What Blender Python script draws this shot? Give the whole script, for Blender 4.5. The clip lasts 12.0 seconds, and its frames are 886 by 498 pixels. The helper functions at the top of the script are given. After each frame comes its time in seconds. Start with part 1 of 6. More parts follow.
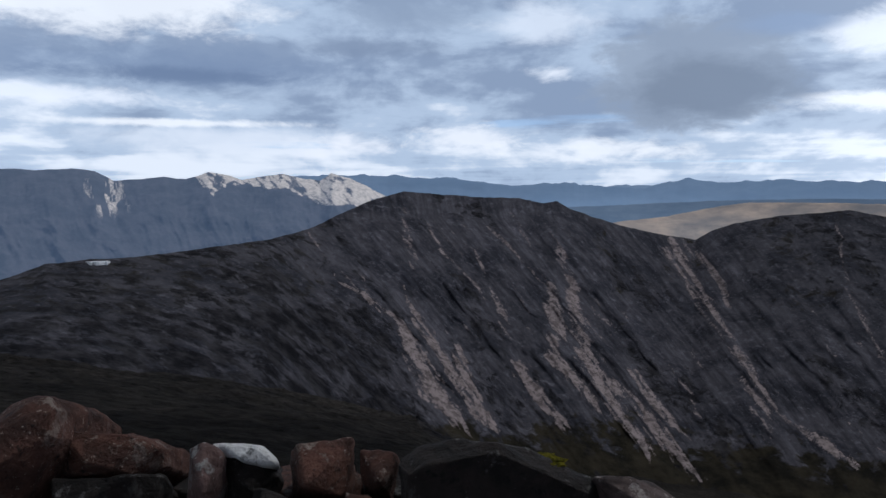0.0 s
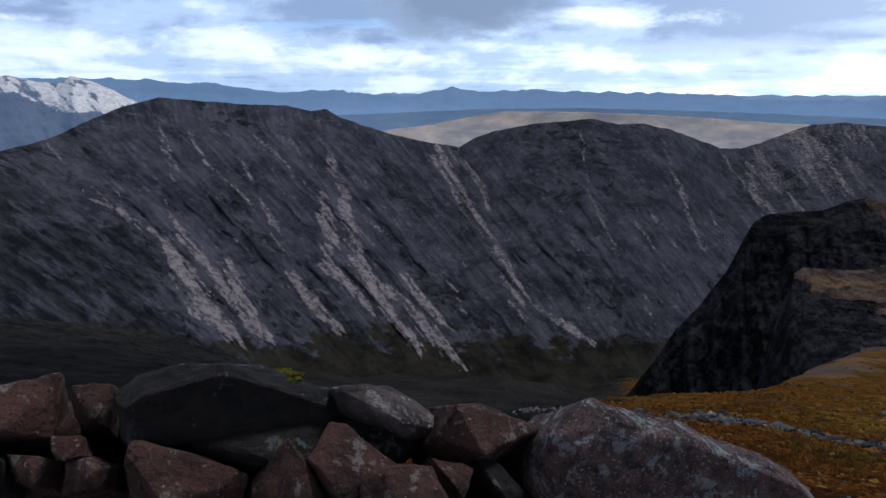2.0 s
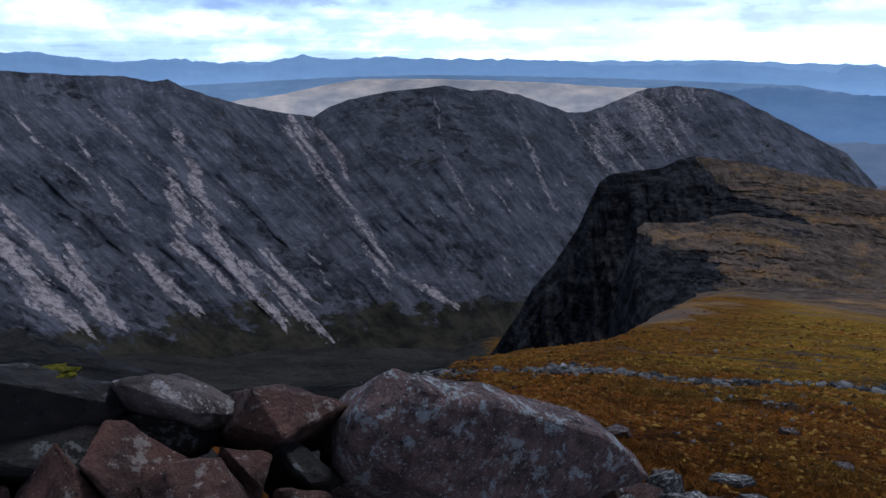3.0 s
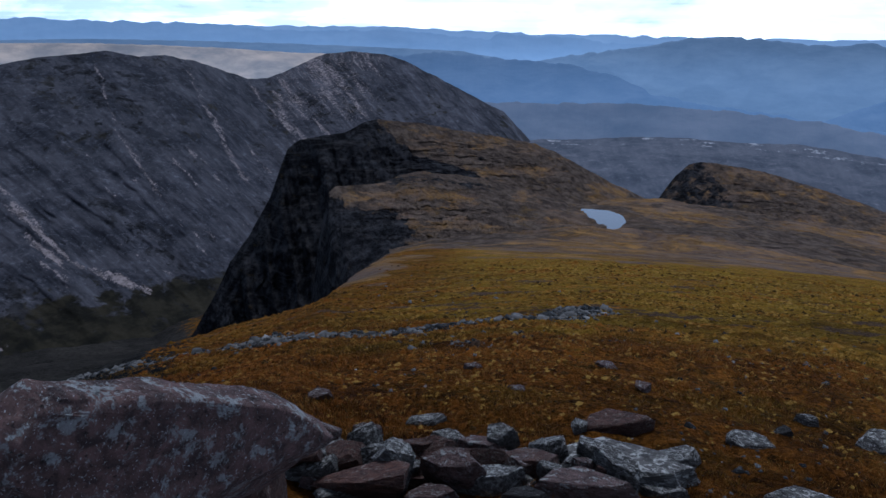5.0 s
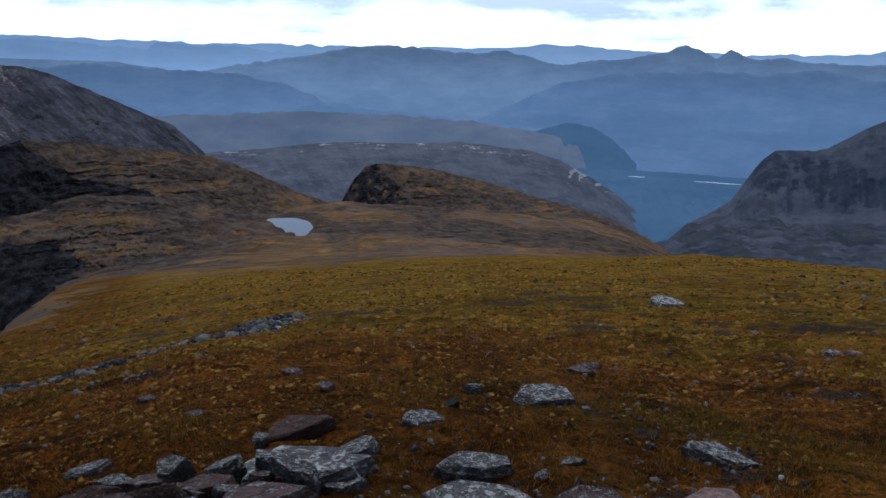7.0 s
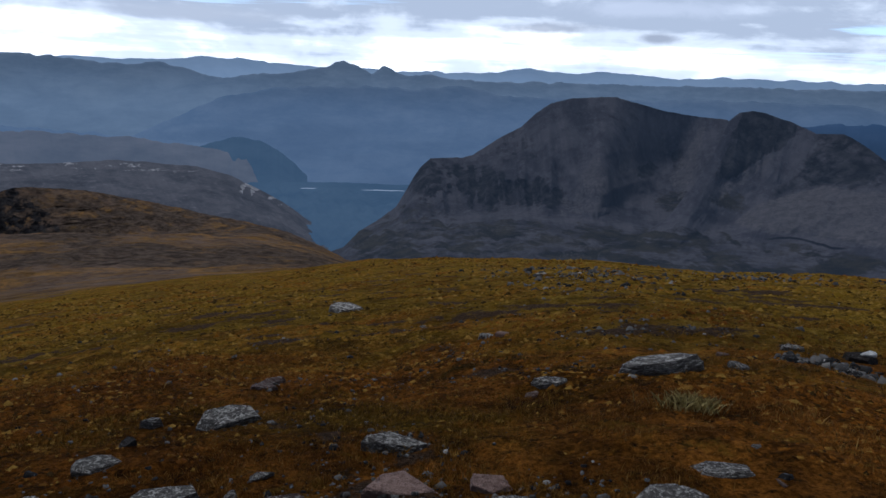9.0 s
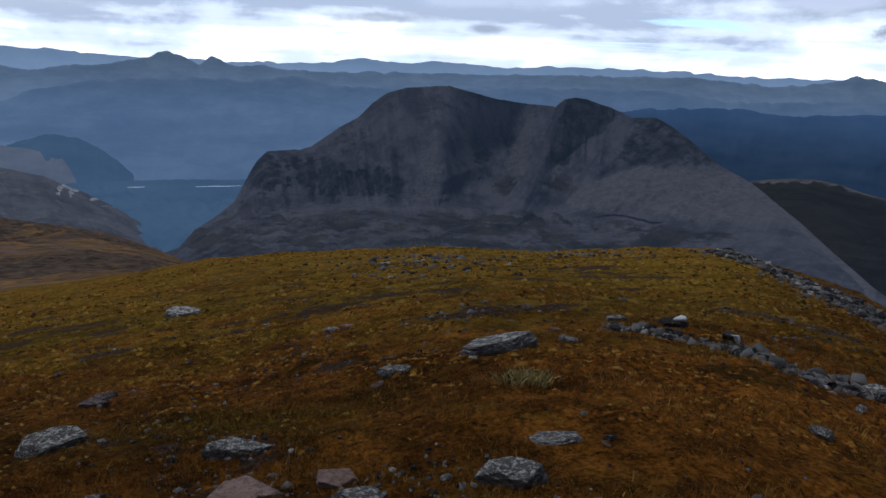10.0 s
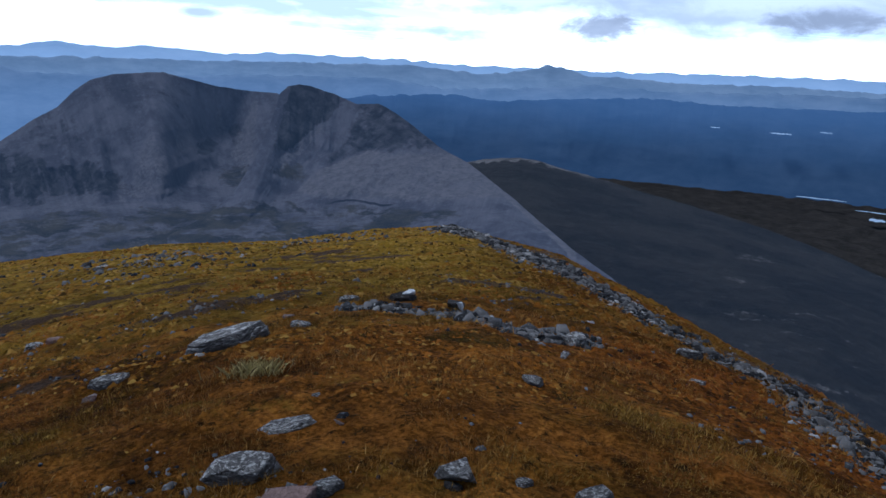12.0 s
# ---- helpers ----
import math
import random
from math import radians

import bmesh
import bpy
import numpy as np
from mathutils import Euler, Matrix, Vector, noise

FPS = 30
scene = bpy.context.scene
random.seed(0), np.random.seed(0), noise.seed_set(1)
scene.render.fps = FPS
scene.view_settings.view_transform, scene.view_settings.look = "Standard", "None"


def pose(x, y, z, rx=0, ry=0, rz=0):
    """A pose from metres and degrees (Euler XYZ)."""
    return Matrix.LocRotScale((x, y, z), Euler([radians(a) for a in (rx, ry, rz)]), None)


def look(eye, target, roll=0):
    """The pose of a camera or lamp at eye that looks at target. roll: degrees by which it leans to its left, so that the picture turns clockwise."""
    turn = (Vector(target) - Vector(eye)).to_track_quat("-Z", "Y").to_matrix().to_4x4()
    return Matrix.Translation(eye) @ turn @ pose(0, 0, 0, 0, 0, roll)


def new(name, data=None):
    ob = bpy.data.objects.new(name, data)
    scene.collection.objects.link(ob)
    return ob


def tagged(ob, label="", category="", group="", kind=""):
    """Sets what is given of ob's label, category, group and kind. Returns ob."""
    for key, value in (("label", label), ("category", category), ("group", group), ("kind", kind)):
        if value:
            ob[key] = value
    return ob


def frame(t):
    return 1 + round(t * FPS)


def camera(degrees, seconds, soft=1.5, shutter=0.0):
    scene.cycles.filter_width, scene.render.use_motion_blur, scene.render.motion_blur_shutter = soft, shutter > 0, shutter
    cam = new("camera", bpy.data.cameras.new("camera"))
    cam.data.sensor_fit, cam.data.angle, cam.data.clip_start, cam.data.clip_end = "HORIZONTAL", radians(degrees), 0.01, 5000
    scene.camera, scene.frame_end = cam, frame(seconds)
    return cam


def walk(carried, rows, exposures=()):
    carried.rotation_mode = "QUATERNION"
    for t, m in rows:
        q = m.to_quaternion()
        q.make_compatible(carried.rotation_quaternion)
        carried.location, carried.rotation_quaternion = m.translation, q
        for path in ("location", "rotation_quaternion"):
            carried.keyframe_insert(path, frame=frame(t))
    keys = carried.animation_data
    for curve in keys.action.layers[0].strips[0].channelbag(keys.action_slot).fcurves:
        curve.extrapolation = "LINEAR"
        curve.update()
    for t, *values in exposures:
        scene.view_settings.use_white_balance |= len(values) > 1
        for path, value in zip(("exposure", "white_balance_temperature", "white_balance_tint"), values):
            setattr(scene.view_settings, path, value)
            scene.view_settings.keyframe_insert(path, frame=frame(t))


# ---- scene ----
cam = camera(62.19, 12.0)


def shot(x, y, z, yaw, pitch, roll):
    return pose(x, y, z, 0, 0, yaw) @ pose(0, 0, 0, 90 + pitch, 0, 0) @ pose(0, 0, 0, 0, 0, roll)


PATH = [
    (0, shot(0.229, 0.185, 1.446, 0.02, -4.95, -0.22)),
    (0.5, shot(0.234, 0.208, 1.449, -3.28, -7.02, -0.49)),
    (1, shot(0.258, 0.235, 1.441, -8.07, -8.62, -0.01)),
    (1.5, shot(0.303, 0.253, 1.431, -12.76, -10.24, 0.17)),
    (2, shot(0.321, 0.257, 1.430, -17.79, -11.98, 0.46)),
    (2.5, shot(0.400, 0.272, 1.416, -22.78, -13.40, -0.14)),
    (3, shot(0.459, 0.279, 1.411, -28.83, -14.34, -0.01)),
    (3.5, shot(0.505, 0.302, 1.396, -35.51, -14.89, 0.37)),
    (3.7, shot(0.527, 0.316, 1.387, -38.01, -15.47, -0.41)),
    (5.3, shot(0.540, 0.255, 1.404, -56.62, -16.32, 0.68)),
    (5.5, shot(0.543, 0.247, 1.403, -59.05, -16.05, 0.23)),
    (6, shot(0.553, 0.202, 1.408, -64.64, -15.96, 0.50)),
    (6.5, shot(0.585, 0.164, 1.403, -70.50, -15.92, 0.58)),
    (7, shot(0.633, 0.125, 1.388, -77.75, -15.75, 0.78)),
    (7.5, shot(0.700, 0.098, 1.354, -87.36, -15.10, 1.88)),
    (7.7, shot(0.685, 0.082, 1.363, -91.29, -14.77, 2.45)),
    (9.3, shot(0.467, 0.070, 1.471, -106.07, -14.21, 1.97)),
    (9.5, shot(0.465, 0.068, 1.478, -108.59, -14.30, 1.88)),
    (10, shot(0.444, 0.025, 1.476, -115.72, -14.39, 2.05)),
    (10.5, shot(0.443, -0.030, 1.453, -124.52, -14.29, 3.05)),
    (11, shot(0.417, -0.035, 1.449, -133.49, -14.18, 4.15)),
    (11.5, shot(0.432, -0.089, 1.420, -137.12, -14.30, 3.78)),
    (12, shot(0.447, -0.094, 1.421, -136.74, -14.51, 2.75)),
]
walk(cam, PATH, exposures=[
    (0.0, -0.55, 5850, 10), (1.0, -0.45, 5800, 10), (1.5, -0.35, 5550, 10), (2.0, -0.25, 5400, 10), (2.5, 0.03, 5200, 10), (3.0, 0.08, 5050, 10),
    (3.5, 0.05, 4980, 10), (5.5, -0.05, 4930, 10), (6.5, 0.05, 5080, 10), (7.5, -0.22, 5350, 10), (9.5, -0.50, 5650, 10), (10.0, -0.46, 5600, 10),
    (10.5, -0.22, 5420, 10), (11.0, 0.02, 5120, 10), (11.5, 0.14, 5020, 10), (12.0, 0.22, 4980, 10)])

# ---- light ----
EYE = 1.5          # height of the lens over the summit turf
SUN_AZ, SUN_EL = 62.0, 62.0


def ray(az, el):
    """Unit vector; az in degrees to the right of +y, el up."""
    a, e = radians(az), radians(el)
    return Vector((math.sin(a) * math.cos(e), math.cos(a) * math.cos(e), math.sin(e)))


sun = new("sun", bpy.data.lights.new("sun", "SUN"))
sun.data.energy, sun.data.angle, sun.data.color = 2.6, radians(16), (1.0, 0.94, 0.86)
sun.matrix_world = look((0, 0, 0), -ray(SUN_AZ, SUN_EL))


class Nodes:
    """Short-hand for building node trees."""

    def __init__(self, tree):
        self.tree = tree
        tree.nodes.clear()

    def add(self, kind, **sockets):
        node = self.tree.nodes.new(kind)
        for key, value in sockets.items():
            if key == "operation":
                node.operation = value
            elif key == "attribute_name":
                node.attribute_name = value
            elif key == "sky_type":
                node.sky_type = value
            elif key == "sun_disc":
                node.sun_disc = value
            elif key == "sun_elevation":
                node.sun_elevation = value
            elif key == "sun_rotation":
                node.sun_rotation = value
            else:
                name = key.replace("_", " ")
                self.put(node.inputs[int(name[3:]) if name.startswith("in ") else name], value)
        return node

    def put(self, socket, value):
        if isinstance(value, bpy.types.NodeSocket):
            self.tree.links.new(value, socket)
        elif isinstance(value, bpy.types.Node):
            self.tree.links.new(value.outputs[0], socket)
        else:
            socket.default_value = value

    def math(self, op, a, b=0.0, c=0.0):
        node = self.tree.nodes.new("ShaderNodeMath")
        node.operation = op
        for socket, value in zip(node.inputs, (a, b, c)):
            self.put(socket, value)
        return node.outputs[0]

    def mix(self, fac, a, b, blend="MIX"):
        node = self.tree.nodes.new("ShaderNodeMix")
        node.data_type, node.blend_type = "RGBA", blend
        self.put(node.inputs[0], fac)
        for socket, value in ((node.inputs[6], a), (node.inputs[7], b)):
            self.put(socket, (*value, 1) if isinstance(value, tuple) and len(value) == 3 else value)
        return node.outputs[2]

    def step(self, x, low, high):
        node = self.tree.nodes.new("ShaderNodeMapRange")
        node.interpolation_type = "SMOOTHSTEP"
        for n, value in enumerate((x, low, high)):
            self.put(node.inputs[n], value)
        return node.outputs[0]

    def noise(self, vector, scale, detail=4.0, rough=0.55, warp=0.0):
        node = self.tree.nodes.new("ShaderNodeTexNoise")
        self.put(node.inputs["Vector"], vector)
        for key, value in (("Scale", scale), ("Detail", detail), ("Roughness", rough), ("Distortion", warp)):
            self.put(node.inputs[key], value)
        return node.outputs["Fac"]

    def scaled(self, vector, x, y, z, shift=(0, 0, 0)):
        node = self.tree.nodes.new("ShaderNodeMapping")
        self.put(node.inputs["Vector"], vector)
        node.inputs["Scale"].default_value = (x, y, z)
        node.inputs["Location"].default_value = shift
        return node.outputs[0]


world = bpy.data.worlds.new("world")
scene.world = world
world.use_nodes = True
w = Nodes(world.node_tree)
sky = w.add("ShaderNodeTexSky", sky_type="NISHITA", sun_disc=False, sun_elevation=radians(SUN_EL), sun_rotation=radians(SUN_AZ))
way = w.add("ShaderNodeTexCoord").outputs["Generated"]
xyz = w.add("ShaderNodeSeparateXYZ", in_0=way)
# cloud banks that lie level, in degrees of bearing and height
azimuth = w.math("MULTIPLY", w.math("ARCTAN2", xyz.outputs[0], xyz.outputs[1]), 57.2958)
height = w.math("MULTIPLY", w.math("ARCSINE", xyz.outputs[2]), 57.2958)
flat = w.math("MULTIPLY", w.math("LOGARITHM", w.math("ADD", w.math("MAXIMUM", height, 0.0), 2.5), 2.718), 2.6)
level = w.add("ShaderNodeCombineXYZ", in_0=w.math("MULTIPLY", azimuth, 0.085), in_1=flat, in_2=0.0).outputs[0]
streaks = w.scaled(level, 0.55, 1.7, 1.0)
veil = w.noise(level, 0.7, 9.0, 0.56, 0.25)
round_way = w.add("ShaderNodeCombineXYZ", in_0=w.math("MULTIPLY", azimuth, 0.16), in_1=w.math("MULTIPLY", height, 0.34), in_2=0.0).outputs[0]
lumps = w.noise(round_way, 0.7, 10.0, 0.58, 0.3)
lines = w.noise(streaks, 1.3, 6.0, 0.5, 0.2)
blue_side = w.step(w.math("ABSOLUTE", w.math("SUBTRACT", azimuth, -4.0)), 62.0, 18.0)
high = w.step(height, 2.0, 9.0)
tone = w.math("ADD", w.math("ADD", w.math("MULTIPLY", veil, 0.40), w.math("MULTIPLY", lumps, 0.52)), w.math("MULTIPLY", lines, 0.16))
tone = w.math("SUBTRACT", tone, w.math("MULTIPLY", w.math("MULTIPLY", high, blue_side), 0.035))
tone = w.math("ADD", tone, w.math("MULTIPLY", w.step(height, 6.0, 1.0), 0.055))
tone = w.math("SUBTRACT", tone, w.math("MULTIPLY", w.math("MULTIPLY", w.step(height, 1.2, 4.0), w.math("SUBTRACT", 1.0, blue_side)), 0.085))
overhead = w.step(height, 13.0, 34.0)
tone = w.math("SUBTRACT", tone, w.math("MULTIPLY", overhead, 0.05))
body = w.mix(w.step(tone, 0.455, 0.560), w.mix(blue_side, (0.33, 0.365, 0.43), (0.29, 0.36, 0.48)), w.mix(blue_side, (0.58, 0.615, 0.67), (0.50, 0.59, 0.71)))
cloud = w.mix(w.step(tone, 0.560, 0.655), body, w.mix(blue_side, (1.0, 1.0, 1.0), (0.86, 0.89, 0.93)))
clear = w.mix(w.step(height, 0.0, 6.0), (0.62, 0.80, 0.96), (0.36, 0.55, 0.84))
clear = w.mix(0.15, clear, w.mix(1.0, sky.outputs[0], (0.12, 0.12, 0.12), "MULTIPLY"))
gaps = w.math("MULTIPLY", w.step(w.noise(streaks, 0.9, 6.0, 0.55, 0.3), 0.60, 0.68), w.step(height, 7.0, 3.0))
colour = w.mix(gaps, cloud, clear)


def lone_cloud(colour, az, el, wide, tall, tone, soft=0.5, ragged=1.5, share=0.85):
    """A single cloud with a ragged outline."""
    rag = w.math("MULTIPLY", w.math("SUBTRACT", w.noise(round_way, 1.6, 10.0, 0.64, 0.3), 0.5), ragged)
    x = w.math("DIVIDE", w.math("SUBTRACT", azimuth, az), wide)
    y = w.math("DIVIDE", w.math("SUBTRACT", height, el), tall)
    reach = w.math("ADD", w.math("SQRT", w.math("ADD", w.math("MULTIPLY", x, x), w.math("MULTIPLY", y, y))), rag)
    return w.mix(w.math("MULTIPLY", w.step(reach, 1.05, soft), share), colour, tone)


BANKS = (
    (-24.0, 12.8, 13.0, 2.6, (1.0, 1.0, 1.0), 0.45, 1.6),
    (-19.0, 8.4, 17.0, 2.0, (0.23, 0.30, 0.43), 0.2, 1.3),
    (-28.0, 6.3, 8.0, 0.9, (0.92, 0.94, 0.98), 0.2, 2.4),
    (-2.0, 12.8, 8.0, 2.0, (0.32, 0.39, 0.50), 0.2, 1.5),
    (8.0, 12.0, 5.0, 2.0, (0.80, 0.85, 0.92), 0.2, 1.5),
    (-16.0, 3.4, 13.0, 1.4, (0.80, 0.84, 0.90), 0.2, 1.5),
    (2.0, 3.6, 5.5, 1.3, (0.97, 0.97, 0.98), 0.1, 2.8),
    (-8.5, 3.0, 5.0, 1.0, (0.95, 0.95, 0.97), 0.1, 2.8),
    (8.4, 8.4, 2.2, 0.7, (0.90, 0.92, 0.96), 0.1, 2.8),
    (30.0, 5.5, 8.0, 0.8, (1.0, 1.0, 1.0), 0.1, 2.6),
)
HORIZON_CLOUDS = (
    (31.0, 10.0, 5.0, 2.0, (0.92, 0.94, 0.97), 0.3, 1.6),
    (18.6, 7.9, 7.8, 4.3, (0.33, 0.385, 0.47), 0.72, 1.1),
    (19.6, 6.9, 7.6, 3.0, (0.22, 0.265, 0.34), 0.35, 1.0),
    (12.0, 2.6, 8.0, 1.2, (1.0, 1.0, 1.0), 0.1, 2.8),
    (52.0, 4.6, 9.0, 0.8, (0.50, 0.55, 0.62), 0.2, 1.8),
    (118.0, 4.4, 9.0, 0.8, (0.42, 0.45, 0.52), 0.2, 1.8),
    (160.0, 6.6, 28.0, 4.8, (0.23, 0.245, 0.275), 0.5, 0.9),
    (132.0, 6.8, 14.0, 1.6, (0.50, 0.52, 0.57), 0.1, 1.8),
    (142.0, 4.6, 5.0, 0.7, (0.44, 0.46, 0.53), 0.3, 2.0),
    (160.0, 4.8, 12.0, 1.5, (0.38, 0.40, 0.45), 0.2, 1.8),
)
HIGH_CLOUDS = (
    (164.0, 1.6, 9.0, 0.7, (0.60, 0.63, 0.70), 0.2, 2.0),
    (-20.0, 8.0, 10.0, 0.8, (0.17, 0.23, 0.35), 0.2, 1.6),
    (-6.0, 10.4, 7.0, 1.0, (0.24, 0.30, 0.41), 0.2, 1.6),
    (-20.0, 4.6, 12.0, 0.35, (1.0, 1.0, 1.0), 0.2, 2.0),
    (24.5, 11.0, 5.0, 0.9, (0.30, 0.38, 0.52), 0.2, 1.8),
    (60.0, 2.9, 18.0, 0.8, (0.36, 0.39, 0.45), 0.2, 1.6),
    (84.0, 2.9, 10.0, 0.7, (0.36, 0.385, 0.44), 0.2, 1.6),
    (38.0, 3.4, 10.0, 0.8, (0.50, 0.54, 0.62), 0.2, 1.6),
    (118.4, 2.4, 2.2, 0.5, (0.24, 0.26, 0.31), 0.3, 1.2),
    (110.5, 2.9, 5.0, 0.6, (0.28, 0.30, 0.35), 0.2, 1.6),
)
SMALL_CLOUDS = (
    (147.9, 2.75, 3.8, 1.1, (0.15, 0.16, 0.185), 0.35, 2.6),
    (162.2, 3.8, 4.4, 1.2, (0.14, 0.15, 0.175), 0.35, 2.6),
)
for row in BANKS + HORIZON_CLOUDS + HIGH_CLOUDS + SMALL_CLOUDS:
    colour = lone_cloud(colour, *row)
colour = w.mix(1.0, colour, w.mix(overhead, w.mix(blue_side, (2.1, 2.1, 2.08), (1.4, 1.4, 1.4)), (0.27, 0.27, 0.27)), "MULTIPLY")
ground_side = w.step(xyz.outputs[2], -0.02, -0.10)
colour = w.mix(ground_side, colour, (0.10, 0.11, 0.12))
back = w.add("ShaderNodeBackground", Color=colour, Strength=1.0)
w.add("ShaderNodeOutputWorld", Surface=back)


# ---- materials ----
def material(name):
    m = bpy.data.materials.new(name)
    m.use_nodes = True
    return m, Nodes(m.node_tree)


def finish(n, colour, rough=0.9, bump=None, strength=0.3, distance=0.02, specular=0.25, glow=None):
    b = n.add("ShaderNodeBsdfPrincipled", Base_Color=colour, Roughness=rough, Specular_IOR_Level=specular)
    if bump is not None:
        n.put(b.inputs["Normal"], n.add("ShaderNodeBump", Strength=strength, Distance=distance, Height=bump).outputs[0])
    # emission, here for painted haze and far water glints
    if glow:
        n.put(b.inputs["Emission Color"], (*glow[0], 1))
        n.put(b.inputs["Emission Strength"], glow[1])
    n.add("ShaderNodeOutputMaterial", Surface=b)


def place(n):
    return n.add("ShaderNodeNewGeometry").outputs["Position"]


def attribute(n, name):
    return n.add("ShaderNodeAttribute", attribute_name=name).outputs["Fac"]


def cover(n, name, grain, soft=0.0):
    """How much of a surface one kind of ground takes, broken up by its own grain."""
    return n.step(n.math("ADD", attribute(n, name), n.math("MULTIPLY", n.math("SUBTRACT", grain, 0.5), 1.7)), 0.38 - soft, 0.60 + soft)


def edge_tint(n, p, colour):
    """Darker, redder turf towards the two cliff edges, north and south of the crown."""
    ragged = n.math("MULTIPLY", n.math("SUBTRACT", n.noise(p, 0.35, 8, 0.7, 0.4), 0.5), 5.0)
    north = n.add("ShaderNodeVectorMath", operation="DOT_PRODUCT", in_0=p, in_1=(-0.57, 0.82, 0.0)).outputs["Value"]
    south = n.add("ShaderNodeVectorMath", operation="DOT_PRODUCT", in_0=p, in_1=(-0.75, -0.66, 0.0)).outputs["Value"]
    near_edge = n.math("MAXIMUM", n.step(n.math("ADD", north, ragged), -2.0, 6.0), n.step(n.math("ADD", south, ragged), -0.5, 2.5))
    return n.mix(1.0, colour, n.mix(near_edge, (1.0, 1.0, 1.0), (0.70, 0.58, 0.60)), "MULTIPLY")


def turf_material():
    """Autumn moss and sedge, rust to olive, with grit and far bare slopes."""
    m, n = material("turf")
    p = place(n)
    away = n.step(n.add("ShaderNodeVectorMath", operation="LENGTH", in_0=p).outputs["Value"], 5.0, 22.0)
    rust = n.mix(n.step(n.noise(p, 2.6, 8, 0.7), 0.36, 0.64), (0.110, 0.043, 0.007), (0.31, 0.125, 0.017))
    olive = n.mix(n.step(n.noise(p, 1.7, 8, 0.7), 0.35, 0.65), (0.078, 0.050, 0.005), (0.250, 0.152, 0.014))
    grass = n.mix(n.step(n.math("ADD", n.noise(n.scaled(p, 1, 1, 0.3), 0.28, 8, 0.70, 0.6), n.math("MULTIPLY", away, 0.13)), 0.46, 0.72), rust, olive)
    grass = n.mix(n.step(n.noise(p, 8.0, 9, 0.75), 0.52, 0.64), grass, (0.045, 0.023, 0.006))
    grass = n.mix(n.math("MULTIPLY", n.step(n.noise(p, 0.6, 7, 0.62, 0.3), 0.60, 0.70), 0.75), grass, (0.034, 0.035, 0.007))
    grass = n.mix(1.0, grass, n.mix(n.step(n.noise(p, 1.6, 9, 0.72, 0.4), 0.38, 0.62), (0.66, 0.64, 0.64), (1.25, 1.25, 1.25)), "MULTIPLY")
    grass = n.mix(1.0, grass, n.mix(n.step(n.noise(p, 26.0, 8, 0.75), 0.40, 0.60), (0.55, 0.52, 0.50), (1.35, 1.35, 1.35)), "MULTIPLY")
    grass = n.mix(n.math("MULTIPLY", n.step(n.noise(n.scaled(p, 1.0, 1.0, 3.0), 0.9, 9, 0.75), 0.56, 0.68), 0.6), grass, (0.36, 0.215, 0.025))
    coarse = n.noise(n.scaled(p, 1, 1, 0.7), 0.10, 12, 0.78, 0.3)
    grass = n.mix(1.0, grass, n.mix(n.step(coarse, 0.34, 0.66), (0.40, 0.36, 0.36), (1.2, 1.2, 1.25)), "MULTIPLY")
    straw = n.mix(n.step(n.noise(p, 1.3, 9, 0.74), 0.36, 0.64), (0.085, 0.050, 0.005), (0.31, 0.195, 0.024))
    straw = n.mix(n.math("MULTIPLY", n.step(n.noise(n.scaled(p, 1, 1, 0.5), 1.8, 10, 0.78, 0.4), 0.57, 0.66), 0.7), straw, (0.50, 0.36, 0.085))
    straw = n.mix(n.step(n.noise(p, 5.0, 9, 0.76), 0.54, 0.66), straw, (0.04, 0.022, 0.003))
    grass = n.mix(n.math("MULTIPLY", cover(n, "straw", n.noise(p, 0.45, 11, 0.74), 0.2), 0.75), grass, straw)
    grass = edge_tint(n, p, grass)
    grit = n.mix(n.step(n.noise(p, 34.0, 6, 0.75), 0.3, 0.7), (0.022, 0.013, 0.008), (0.125, 0.080, 0.052))
    far_grit = n.mix(n.step(n.noise(n.scaled(p, 1, 1, 0.6), 0.07, 12, 0.78, 0.4), 0.34, 0.66), (0.056, 0.039, 0.031), (0.155, 0.110, 0.085))
    tan = n.mix(n.step(n.noise(n.scaled(p, 1, 1, 0.6), 0.06, 12, 0.76, 0.6), 0.38, 0.62), (0.078, 0.044, 0.014), (0.240, 0.134, 0.044))
    shelf = n.mix(n.step(n.noise(n.scaled(p, 1, 1, 0.6), 0.03, 12, 0.76, 0.8), 0.42, 0.60), far_grit, tan)
    shelf = n.mix(n.math("MULTIPLY", n.step(n.noise(p, 0.25, 10, 0.78), 0.54, 0.66), 0.75), shelf, (0.022, 0.017, 0.012))
    heath = n.mix(n.step(n.noise(p, 0.16, 11, 0.76, 0.3), 0.38, 0.64), (0.030, 0.022, 0.018), (0.104, 0.078, 0.061))
    heath = n.mix(n.math("MULTIPLY", n.step(n.noise(p, 0.09, 10, 0.76, 0.5), 0.54, 0.66), 0.8), heath, (0.105, 0.066, 0.026))
    shelf = n.mix(cover(n, "heath", n.noise(n.scaled(p, 1, 1, 2.0), 0.06, 11, 0.74, 0.4), 0.1), shelf, heath)
    fine = n.noise(n.scaled(p, 1, 1, 0.8), 0.12, 12, 0.75, 0.3)
    colour = n.mix(cover(n, "grit", n.noise(p, 3.0, 10, 0.72)), grass, grit)
    colour = n.mix(cover(n, "shelf", fine), colour, shelf)
